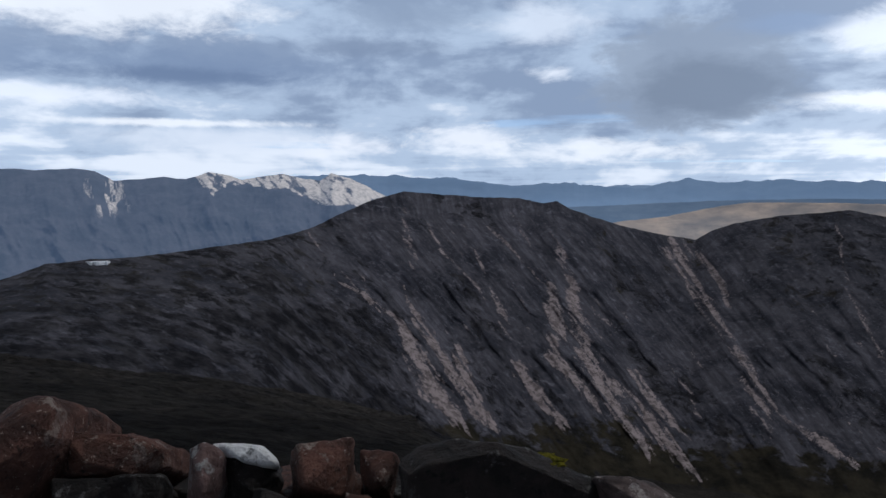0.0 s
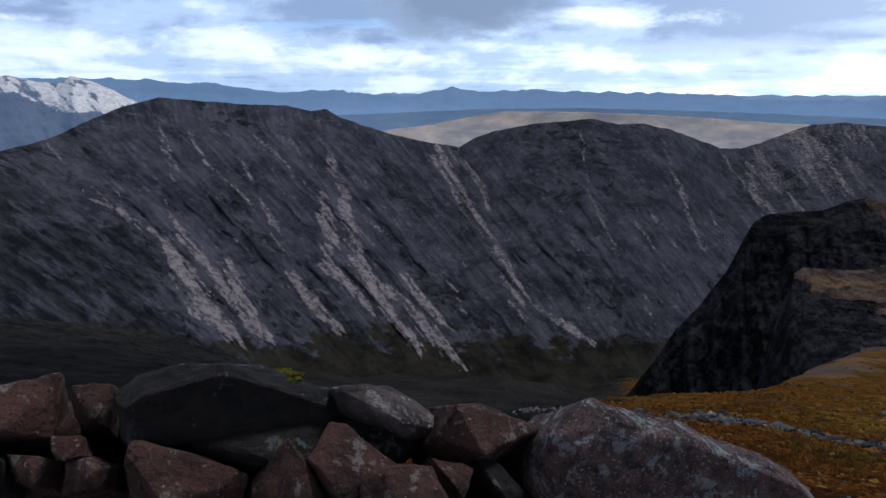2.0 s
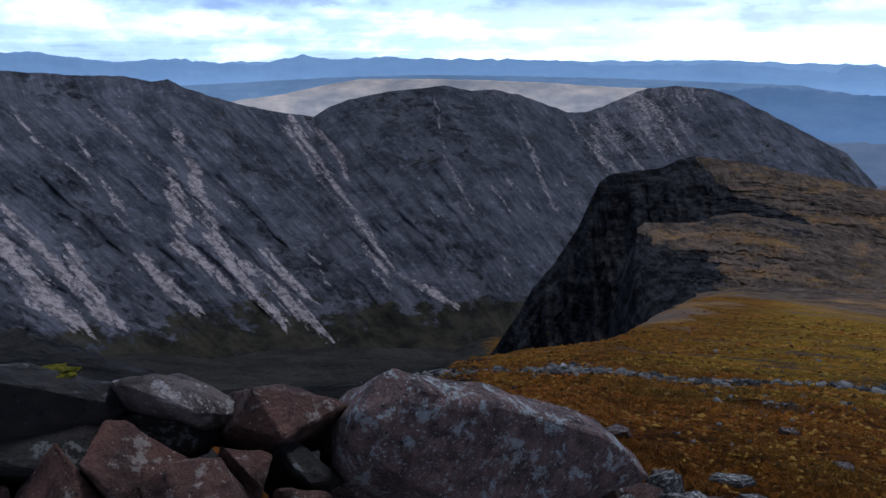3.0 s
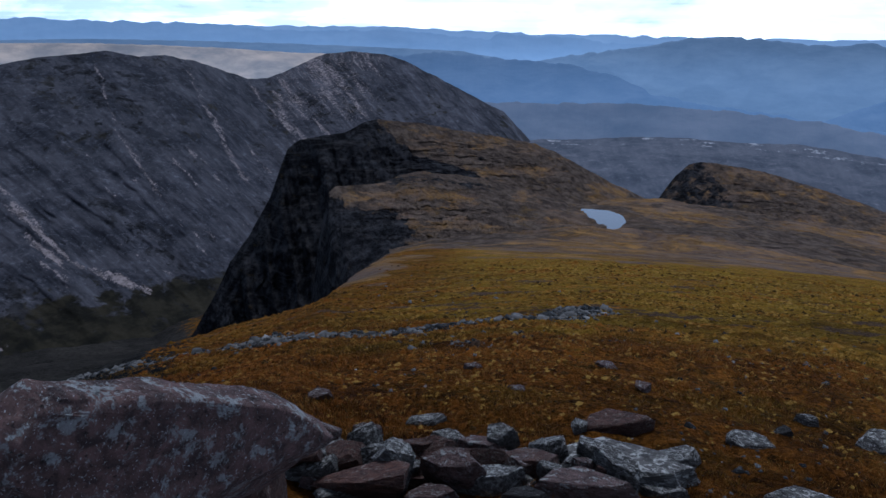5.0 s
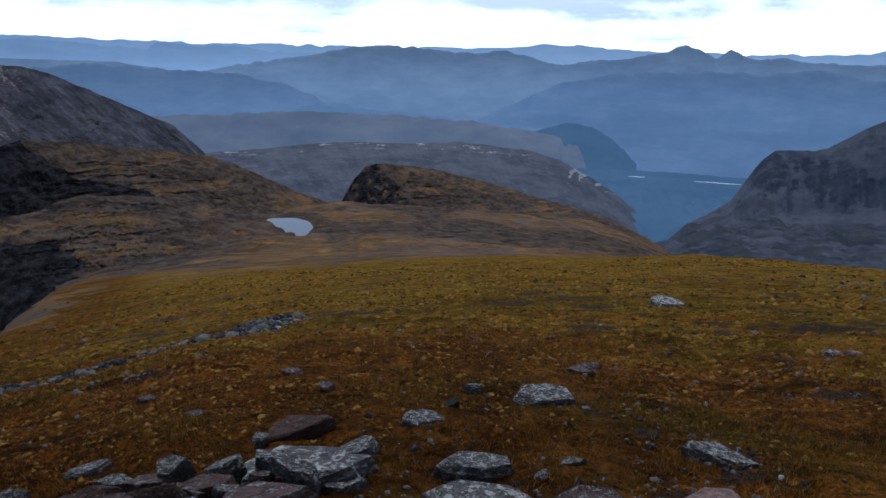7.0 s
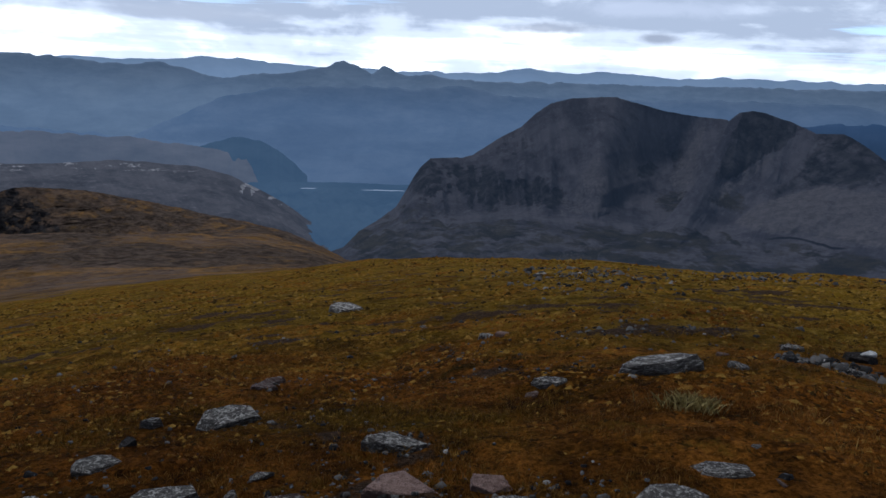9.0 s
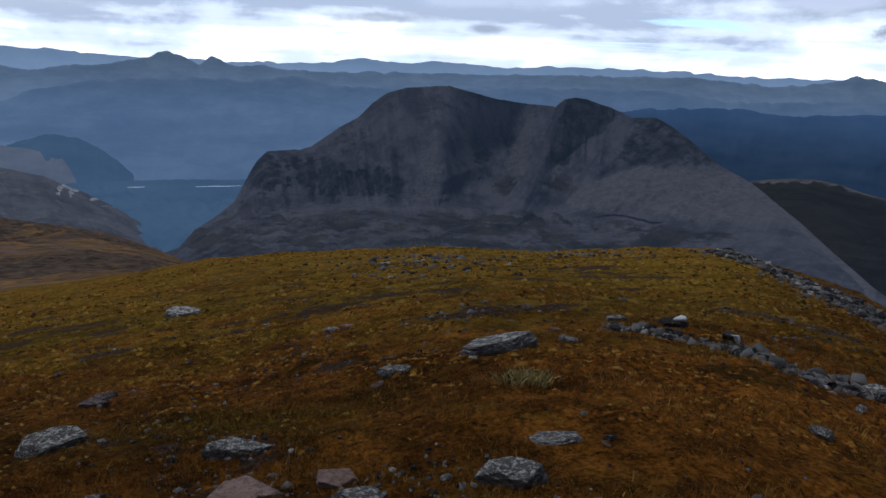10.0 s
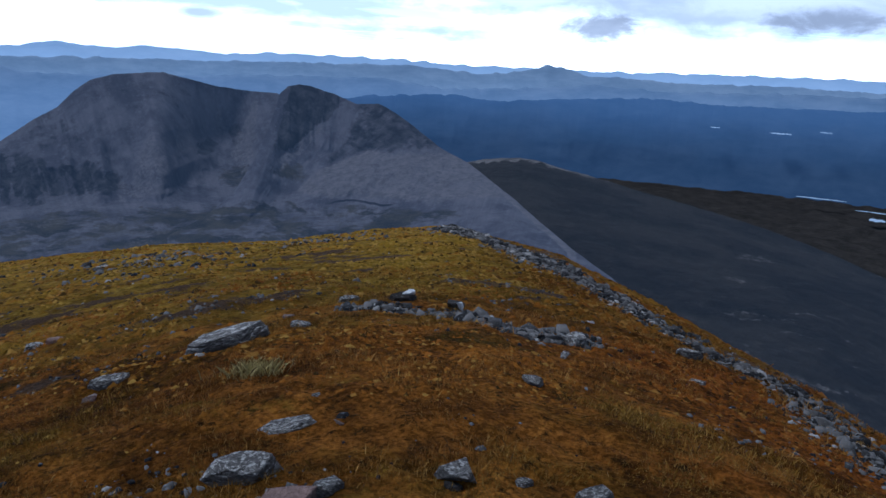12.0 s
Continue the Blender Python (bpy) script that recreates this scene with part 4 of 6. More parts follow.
def hill_scree(az, el, line, front, cut):
    fans = np.maximum.reduce([
        fan(az, el, 114.8, -5.6, 114.6, -10.6, 2.6, 301), fan(az, el, 117.4, -4.2, 117.0, -8.0, 1.0, 302), fan(az, el, 122.2, -3.3, 121.0, -8.8, 1.1, 303),
        0.7 * fan(az, el, 107.7, -9.6, 107.6, -11.9, 2.4, 304), 0.7 * fan(az, el, 110.6, -9.9, 110.2, -11.9, 2.2, 305), 0.6 * fan(az, el, 104.2, -9.6, 104.6, -12.4, 2.0, 307), fan(az, el, 119.6, -4.4, 119.4, -6.9, 0.7, 308)])
    plain = ramp(fractal(az * 0.5, el * 2.2, 309, 5, 0.6), -0.1, 0.3) * ramp(-el, 11.0, 12.0) * 0.36
    return np.clip(np.maximum(fans * 0.52, plain), 0, 1)


def hill_green(az, el, line, front, cut):
    low = (0.4 + 0.5 * ramp(fractal(az * 0.4, el * 1.8, 305, 5, 0.6), -0.2, 0.25)) * ramp(-el, 10.6, 12.4)
    return np.maximum(low, np.maximum(blob(az, el, 121.3, -9.6, 2.4, 0.8, 306) * 0.6, blob(az, el, 101.5, -11.0, 2.5, 0.6, 310) * 0.5))


def hill_crag(az, el, line, front, cut):
    ribs = ramp(fractal(az * 1.3 + 0.2 * el, el * 0.25, 319, 4, 0.6), -0.25, 0.25)
    west = np.maximum.reduce([blob(az, el, 106.0, -9.0, 3.4, 1.7, 311), blob(az, el, 109.6, -9.4, 2.6, 1.3, 312), blob(az, el, 112.2, -9.6, 1.4, 0.8, 320)]) * (0.45 + 0.55 * ribs)
    brow = np.maximum(blob(az, el, 115.5, -3.4, 3.2, 1.2, 313) * 0.34, blob(az, el, 108.5, -6.0, 1.8, 1.6, 315) * 0.5 * (0.5 + 0.5 * ribs))
    west = np.maximum(west, blob(az, el, 101.8, -8.6, 2.2, 2.2, 318) * 0.62)
    bowl = blob(az, el, 118.5, -7.4, 1.2, 0.7, 314) * 0.85
    rib = np.maximum(blob(az, el, 120.6, -6.4, 0.5, 1.2, 321), blob(az, el, 122.6, -8.9, 1.6, 0.4, 322)) * 0.6
    return np.clip(np.maximum.reduce([west, brow, bowl, rib]), 0, 1)


CONE_EDGE = ((6.5, 7.27, 8.66, 10.63, 12.0), (131.0, 130.07, 126.6, 124.47, 122.5))


def peak_crag(az, el, line, front, cut):
    uneven = 0.3 * fractal(az * 1.2, el * 0.8, 317, 5, 0.65)
    left = np.interp(-el, (2.0, 7.4), (124.5, 123.2)) + uneven
    right = np.interp(-el, (2.0, 3.9, 5.5, 7.4), (128.2, 128.5, 126.8, 124.6)) + uneven
    face = ramp(az, left, left + 0.5) * (1 - ramp(az, right - 0.6, right + 0.4)) * (1 - ramp(-el, 6.9, 7.7))
    face = face * (0.62 + 0.38 * ramp(fractal(az * 2.6, el * 0.3, 331, 3, 0.6), -0.3, 0.2))
    left = np.interp(-el, (3.0, 4.5, 6.0, 8.6), (129.4, 129.0, 128.2, 126.4)) + uneven
    right = np.interp(-el, (3.4, 6.6), (132.0, 136.0)) + uneven
    brow = ramp(az, left, left + 1.2) * (1 - ramp(az, right - 0.4, right + 0.8)) * (1 - ramp(-el + uneven, np.interp(az, (126, 130, 134), (8.4, 7.0, 6.5)), np.interp(az, (126, 130, 134), (8.9, 7.6, 7.0)))) * 0.6
    seam = np.exp(-(((el + 10.58 + 0.10 * np.sin(az * 1.3)) / 0.07) ** 2)) * ramp(az, 127, 128) * (1 - ramp(az, 132, 133))
    return np.clip(np.maximum.reduce([face, brow, seam * 1.3]), 0, 1)


def peak_scree(az, el, line, front, cut):
    edge_az = np.interp(-el, *CONE_EDGE)
    apron = ramp(az, edge_az, edge_az + 0.25) * (1 - ramp(-el + 0.3 * fractal(az, el * 2, 325, 4), 9.9, 10.7)) * ramp(-el, 6.6, 7.4) * (0.66 + 0.3 * fractal(az * 0.9, el * 1.6, 323, 5, 0.6))
    runnel = fan(az, el, 127.7, -4.8, 123.2, -8.9, 0.9, 326) * 0.5
    edge = np.exp(-(((az - np.interp(-el, (7.5, 10.0, 12.1, 14.1), (137.8, 141.4, 144.2, 147.0))) / 0.4) ** 2)) * ramp(-el, 8.5, 10.5)
    plain = ramp(fractal(az * 0.5, el * 2.2, 327, 5, 0.6), -0.1, 0.3) * ramp(-el, 10.6, 11.6) * 0.32
    return np.clip(np.maximum.reduce([apron, runnel, edge, plain]), 0, 1)


def peak_green(az, el, line, front, cut):
    return np.maximum((0.4 + 0.5 * ramp(fractal(az * 0.4, el * 1.8, 329, 5, 0.6), -0.15, 0.3)) * ramp(-el, 10.3, 11.4) * (1 - ramp(az, 135, 140)), blob(az, el, 124.6, -8.8, 2.0, 0.8, 332) * 0.6)


def bowl_swell(az, el, front):
    steep = np.sin(np.pi * np.clip((front - 0.5) / 0.5, 0, 1))
    bowl = -90 * np.exp(-(((az - 119.8) / 2.4) ** 2)) * ramp(front, 0.5, 0.85)
    spur = 60 * np.exp(-(((az - 115.2) / 1.5) ** 2)) * steep
    west = 34 * ridged(az * 0.45 + 0.08 * el, el * 0.06, 333, 3, 0.5) * steep * (1 - ramp(az, 110, 115))
    return bowl + spur + west


def cone_swell(az, el, front):
    edge_az = np.interp(-el, *CONE_EDGE)
    cone = 45 * ramp(az, edge_az - 0.2, edge_az + 2.2) * (1 - ramp(az, 136, 142)) * np.sin(np.pi * np.clip(front, 0, 1))
    cliff = 10 * ridged(az * 1.1, el * 0.15, 335, 3, 0.5) * ramp(-el, 2.2, 3.2) * (1 - ramp(-el, 6.5, 7.5)) * ramp(az, 123.5, 124.5) * (1 - ramp(az, 127.5, 129))
    return cone + cliff


HILL_FALL = ((0, 0), (0.3, 0.01), (0.58, 0.04), (0.68, 0.13), (0.78, 0.36), (0.9, 0.70), (1, 1))
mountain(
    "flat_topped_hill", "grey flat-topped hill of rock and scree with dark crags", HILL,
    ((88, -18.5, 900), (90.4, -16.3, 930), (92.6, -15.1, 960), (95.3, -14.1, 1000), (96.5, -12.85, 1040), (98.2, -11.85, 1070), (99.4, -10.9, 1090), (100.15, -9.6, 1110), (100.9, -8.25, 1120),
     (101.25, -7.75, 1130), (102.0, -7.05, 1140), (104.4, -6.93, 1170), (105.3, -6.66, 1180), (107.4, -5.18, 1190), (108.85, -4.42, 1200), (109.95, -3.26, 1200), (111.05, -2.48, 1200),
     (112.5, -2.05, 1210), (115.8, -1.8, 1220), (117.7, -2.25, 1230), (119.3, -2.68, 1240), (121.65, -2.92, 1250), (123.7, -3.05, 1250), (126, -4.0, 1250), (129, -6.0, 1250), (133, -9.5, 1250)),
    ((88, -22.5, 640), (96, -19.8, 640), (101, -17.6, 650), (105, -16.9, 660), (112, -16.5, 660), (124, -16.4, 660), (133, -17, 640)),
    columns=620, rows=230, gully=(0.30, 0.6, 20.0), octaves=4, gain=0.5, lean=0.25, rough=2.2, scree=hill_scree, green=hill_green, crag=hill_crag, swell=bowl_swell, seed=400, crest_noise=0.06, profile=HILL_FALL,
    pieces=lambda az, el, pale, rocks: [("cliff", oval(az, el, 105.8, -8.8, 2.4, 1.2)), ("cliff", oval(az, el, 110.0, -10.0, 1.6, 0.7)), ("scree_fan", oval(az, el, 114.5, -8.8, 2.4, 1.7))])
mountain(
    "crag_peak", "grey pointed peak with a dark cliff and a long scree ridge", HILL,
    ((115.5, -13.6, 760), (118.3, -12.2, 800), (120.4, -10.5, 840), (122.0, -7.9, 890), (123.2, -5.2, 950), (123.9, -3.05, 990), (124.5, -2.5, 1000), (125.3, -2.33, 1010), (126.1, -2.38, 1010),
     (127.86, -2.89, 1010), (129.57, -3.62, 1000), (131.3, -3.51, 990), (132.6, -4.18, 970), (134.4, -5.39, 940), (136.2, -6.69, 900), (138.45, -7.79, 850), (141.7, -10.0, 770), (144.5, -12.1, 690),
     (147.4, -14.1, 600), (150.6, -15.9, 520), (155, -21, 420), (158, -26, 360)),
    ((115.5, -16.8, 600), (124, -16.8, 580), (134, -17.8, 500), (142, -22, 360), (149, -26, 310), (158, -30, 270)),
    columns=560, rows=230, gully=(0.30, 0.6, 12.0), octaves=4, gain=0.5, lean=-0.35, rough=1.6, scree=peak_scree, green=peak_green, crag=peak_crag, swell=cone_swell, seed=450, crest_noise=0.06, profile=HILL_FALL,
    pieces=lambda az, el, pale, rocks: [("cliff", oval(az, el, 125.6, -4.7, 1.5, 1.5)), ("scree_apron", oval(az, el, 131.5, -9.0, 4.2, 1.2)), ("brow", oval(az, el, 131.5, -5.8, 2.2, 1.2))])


# a faint blue emission veils the heather as painted haze
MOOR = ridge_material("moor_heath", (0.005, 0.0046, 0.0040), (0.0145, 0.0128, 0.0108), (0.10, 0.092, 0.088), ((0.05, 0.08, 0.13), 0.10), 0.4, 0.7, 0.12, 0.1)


def moor_scree(az, el, line, front, cut):
    cap = ramp(front + 0.05 * fractal(az * 1.5, el * 2, 411, 4), 0.93, 0.985) * (1 - ramp(az, 146, 152)) * 0.75
    lines = ramp(fractal(az * 0.25, el * 3.5, 413, 5, 0.6), 0.22, 0.45) * ramp(az, 154, 160) * ramp(-el, 11.5, 13) * 0.45
    return np.maximum(cap, lines)


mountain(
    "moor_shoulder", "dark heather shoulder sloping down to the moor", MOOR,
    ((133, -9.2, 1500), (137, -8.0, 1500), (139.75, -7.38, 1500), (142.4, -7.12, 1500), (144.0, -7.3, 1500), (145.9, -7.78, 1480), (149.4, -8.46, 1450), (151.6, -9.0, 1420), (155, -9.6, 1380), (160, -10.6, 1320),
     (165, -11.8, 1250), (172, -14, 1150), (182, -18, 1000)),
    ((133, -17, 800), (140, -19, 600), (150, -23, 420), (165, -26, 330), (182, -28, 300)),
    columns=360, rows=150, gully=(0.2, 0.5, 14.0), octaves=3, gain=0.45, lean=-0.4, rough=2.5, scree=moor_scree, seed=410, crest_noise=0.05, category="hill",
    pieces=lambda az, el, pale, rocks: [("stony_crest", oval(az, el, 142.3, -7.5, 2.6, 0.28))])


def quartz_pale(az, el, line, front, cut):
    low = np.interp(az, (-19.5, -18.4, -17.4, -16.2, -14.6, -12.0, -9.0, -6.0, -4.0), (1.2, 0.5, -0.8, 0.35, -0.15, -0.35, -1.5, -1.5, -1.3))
    # the sun on the crest, painted through the pale scree mask
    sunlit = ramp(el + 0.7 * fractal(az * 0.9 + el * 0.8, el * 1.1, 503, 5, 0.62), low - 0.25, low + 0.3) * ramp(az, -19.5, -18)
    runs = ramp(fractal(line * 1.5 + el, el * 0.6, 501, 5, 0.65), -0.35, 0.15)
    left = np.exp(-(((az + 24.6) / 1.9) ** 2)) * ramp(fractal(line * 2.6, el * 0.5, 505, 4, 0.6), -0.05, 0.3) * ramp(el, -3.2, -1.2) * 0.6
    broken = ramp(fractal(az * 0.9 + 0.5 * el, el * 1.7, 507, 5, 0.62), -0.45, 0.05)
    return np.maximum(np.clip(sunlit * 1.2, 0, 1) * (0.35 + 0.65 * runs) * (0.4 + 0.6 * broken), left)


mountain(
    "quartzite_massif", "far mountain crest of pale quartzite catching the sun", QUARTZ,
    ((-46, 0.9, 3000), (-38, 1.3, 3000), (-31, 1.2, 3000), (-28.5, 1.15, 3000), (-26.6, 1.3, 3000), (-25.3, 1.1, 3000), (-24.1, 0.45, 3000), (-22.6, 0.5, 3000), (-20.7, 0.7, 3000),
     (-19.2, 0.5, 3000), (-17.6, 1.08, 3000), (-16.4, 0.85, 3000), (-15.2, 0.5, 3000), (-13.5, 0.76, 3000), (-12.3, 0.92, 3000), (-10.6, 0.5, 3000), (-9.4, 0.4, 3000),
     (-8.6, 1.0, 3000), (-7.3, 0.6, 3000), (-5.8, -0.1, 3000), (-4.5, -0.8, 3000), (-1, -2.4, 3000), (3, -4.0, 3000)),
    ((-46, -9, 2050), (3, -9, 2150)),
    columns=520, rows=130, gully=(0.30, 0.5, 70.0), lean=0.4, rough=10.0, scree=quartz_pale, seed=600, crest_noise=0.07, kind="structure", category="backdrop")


# ---- distance ----
def far_range(label, crest, foot_el, r, mat, seed, columns=520, noise_el=0.16):
    crest = [(a, e, r) for a, e in crest]
    deep = 0.035 * r + 90 * abs(foot_el) ** 0.5
    foot = ((crest[0][0], foot_el, r - deep), (crest[-1][0], foot_el, r - deep))
    return mountain("backdrop", label, mat, crest, foot, columns=columns, rows=44, gully=(0.10, 0.5, r * 0.014), octaves=3, gain=0.45, lean=0.3, rough=r * 0.0007,
                    seed=seed, crest_noise=noise_el, kind="structure", category="backdrop", back=0.12)


# Air light is part of these materials: bluish base tones plus emission.
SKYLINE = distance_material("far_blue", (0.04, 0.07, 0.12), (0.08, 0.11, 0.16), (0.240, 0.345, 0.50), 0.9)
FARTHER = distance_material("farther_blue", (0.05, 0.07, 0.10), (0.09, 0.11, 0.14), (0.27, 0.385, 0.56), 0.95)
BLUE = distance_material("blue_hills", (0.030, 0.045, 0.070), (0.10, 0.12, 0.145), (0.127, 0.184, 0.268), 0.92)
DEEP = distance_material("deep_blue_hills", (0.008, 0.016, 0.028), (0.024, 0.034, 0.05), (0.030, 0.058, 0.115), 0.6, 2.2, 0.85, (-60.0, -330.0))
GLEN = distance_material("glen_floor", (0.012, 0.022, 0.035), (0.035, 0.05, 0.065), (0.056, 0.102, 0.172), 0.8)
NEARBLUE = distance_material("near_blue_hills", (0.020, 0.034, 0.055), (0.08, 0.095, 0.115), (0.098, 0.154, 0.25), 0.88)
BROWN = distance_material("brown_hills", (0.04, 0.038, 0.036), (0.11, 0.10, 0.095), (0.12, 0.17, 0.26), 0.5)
# sunlight on this moor is painted into its bright tan tones
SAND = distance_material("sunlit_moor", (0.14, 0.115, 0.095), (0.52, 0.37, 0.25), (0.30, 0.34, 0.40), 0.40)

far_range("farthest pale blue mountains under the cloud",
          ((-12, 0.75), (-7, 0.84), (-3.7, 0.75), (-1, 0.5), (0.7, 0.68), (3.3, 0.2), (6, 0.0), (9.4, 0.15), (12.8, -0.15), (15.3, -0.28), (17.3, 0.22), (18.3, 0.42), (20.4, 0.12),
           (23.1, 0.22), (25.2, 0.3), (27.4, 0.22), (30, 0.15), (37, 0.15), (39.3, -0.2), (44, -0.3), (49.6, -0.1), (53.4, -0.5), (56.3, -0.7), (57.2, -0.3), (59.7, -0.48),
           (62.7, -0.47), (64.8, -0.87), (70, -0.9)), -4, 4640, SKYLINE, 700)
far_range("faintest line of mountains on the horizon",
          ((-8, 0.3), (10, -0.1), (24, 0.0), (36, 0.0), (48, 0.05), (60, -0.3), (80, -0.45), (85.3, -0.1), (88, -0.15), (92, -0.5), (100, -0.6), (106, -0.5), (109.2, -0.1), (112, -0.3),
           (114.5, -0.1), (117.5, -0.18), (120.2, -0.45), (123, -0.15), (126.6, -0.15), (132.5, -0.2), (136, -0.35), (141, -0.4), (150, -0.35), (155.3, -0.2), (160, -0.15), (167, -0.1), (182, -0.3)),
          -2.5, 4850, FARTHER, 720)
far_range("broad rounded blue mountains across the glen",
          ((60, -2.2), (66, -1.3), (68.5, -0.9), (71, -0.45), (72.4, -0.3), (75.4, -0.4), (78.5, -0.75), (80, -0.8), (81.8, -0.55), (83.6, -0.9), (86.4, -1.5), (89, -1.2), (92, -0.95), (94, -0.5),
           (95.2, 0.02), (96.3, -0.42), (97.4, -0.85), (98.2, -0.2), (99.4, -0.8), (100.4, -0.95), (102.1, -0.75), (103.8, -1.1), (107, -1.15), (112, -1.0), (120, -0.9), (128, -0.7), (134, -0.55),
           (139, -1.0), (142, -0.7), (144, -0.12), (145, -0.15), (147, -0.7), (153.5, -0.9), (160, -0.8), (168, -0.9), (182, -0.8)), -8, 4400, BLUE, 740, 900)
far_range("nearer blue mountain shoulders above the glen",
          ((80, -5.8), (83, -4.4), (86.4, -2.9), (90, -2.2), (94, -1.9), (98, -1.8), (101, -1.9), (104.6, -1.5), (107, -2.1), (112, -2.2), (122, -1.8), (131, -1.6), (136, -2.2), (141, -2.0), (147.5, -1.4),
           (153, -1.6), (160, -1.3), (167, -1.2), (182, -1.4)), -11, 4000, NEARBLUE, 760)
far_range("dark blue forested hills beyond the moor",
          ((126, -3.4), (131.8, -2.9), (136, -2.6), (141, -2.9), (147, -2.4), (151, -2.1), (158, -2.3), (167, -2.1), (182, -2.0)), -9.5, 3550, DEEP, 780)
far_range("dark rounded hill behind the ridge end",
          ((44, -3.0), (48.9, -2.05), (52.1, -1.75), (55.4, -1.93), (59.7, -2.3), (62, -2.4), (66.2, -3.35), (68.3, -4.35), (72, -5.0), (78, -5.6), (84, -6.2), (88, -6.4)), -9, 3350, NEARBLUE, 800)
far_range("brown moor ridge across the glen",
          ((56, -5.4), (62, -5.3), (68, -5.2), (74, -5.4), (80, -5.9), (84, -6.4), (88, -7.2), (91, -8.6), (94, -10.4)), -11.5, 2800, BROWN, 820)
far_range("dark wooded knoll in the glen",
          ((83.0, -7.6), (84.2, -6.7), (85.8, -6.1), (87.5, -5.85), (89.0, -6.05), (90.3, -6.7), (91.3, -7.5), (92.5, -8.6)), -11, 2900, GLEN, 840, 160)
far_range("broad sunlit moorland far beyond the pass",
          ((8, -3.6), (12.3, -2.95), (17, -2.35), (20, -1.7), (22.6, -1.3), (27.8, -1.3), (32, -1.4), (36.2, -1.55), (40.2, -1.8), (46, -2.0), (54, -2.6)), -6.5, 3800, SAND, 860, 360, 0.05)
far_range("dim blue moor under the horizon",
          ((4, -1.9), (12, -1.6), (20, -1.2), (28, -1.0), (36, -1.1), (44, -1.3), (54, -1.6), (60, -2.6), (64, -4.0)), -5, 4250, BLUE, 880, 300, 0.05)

# slab rock with its distance haze added as blue glow
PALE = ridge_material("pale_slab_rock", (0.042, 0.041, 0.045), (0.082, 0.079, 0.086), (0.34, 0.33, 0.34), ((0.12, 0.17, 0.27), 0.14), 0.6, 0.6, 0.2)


def slab_pale(az, el, line, front, cut):
    caps = ramp(fractal(az * 0.7, el * 7.0, 901, 5, 0.6), 0.05, 0.4) * ramp(front, 0.80, 0.93) * 0.75
    heart = np.exp(-(((az - 88.3) / 1.0) ** 2) - (((el + 9.6) / 0.6) ** 2)) * ramp(fractal(az * 3, el * 5, 905, 3), -0.1, 0.15)
    return np.maximum(caps * 0.8, heart)


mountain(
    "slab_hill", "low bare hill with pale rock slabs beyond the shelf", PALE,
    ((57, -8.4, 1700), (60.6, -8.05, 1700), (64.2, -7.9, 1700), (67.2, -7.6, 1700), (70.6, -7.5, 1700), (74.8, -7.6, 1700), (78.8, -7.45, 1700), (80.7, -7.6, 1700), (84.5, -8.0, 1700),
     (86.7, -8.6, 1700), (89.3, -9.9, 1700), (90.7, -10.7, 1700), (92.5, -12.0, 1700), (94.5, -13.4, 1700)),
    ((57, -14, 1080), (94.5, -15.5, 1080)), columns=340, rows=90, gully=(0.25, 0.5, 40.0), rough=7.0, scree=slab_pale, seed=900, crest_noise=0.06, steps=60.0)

# An added sheet above the ground, carrying the glen's haze as blue glow.
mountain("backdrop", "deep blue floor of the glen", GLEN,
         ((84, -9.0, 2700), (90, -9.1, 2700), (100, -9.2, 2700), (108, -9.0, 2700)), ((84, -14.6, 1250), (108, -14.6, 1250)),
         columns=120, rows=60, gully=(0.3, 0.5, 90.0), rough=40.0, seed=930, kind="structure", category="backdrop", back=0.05)


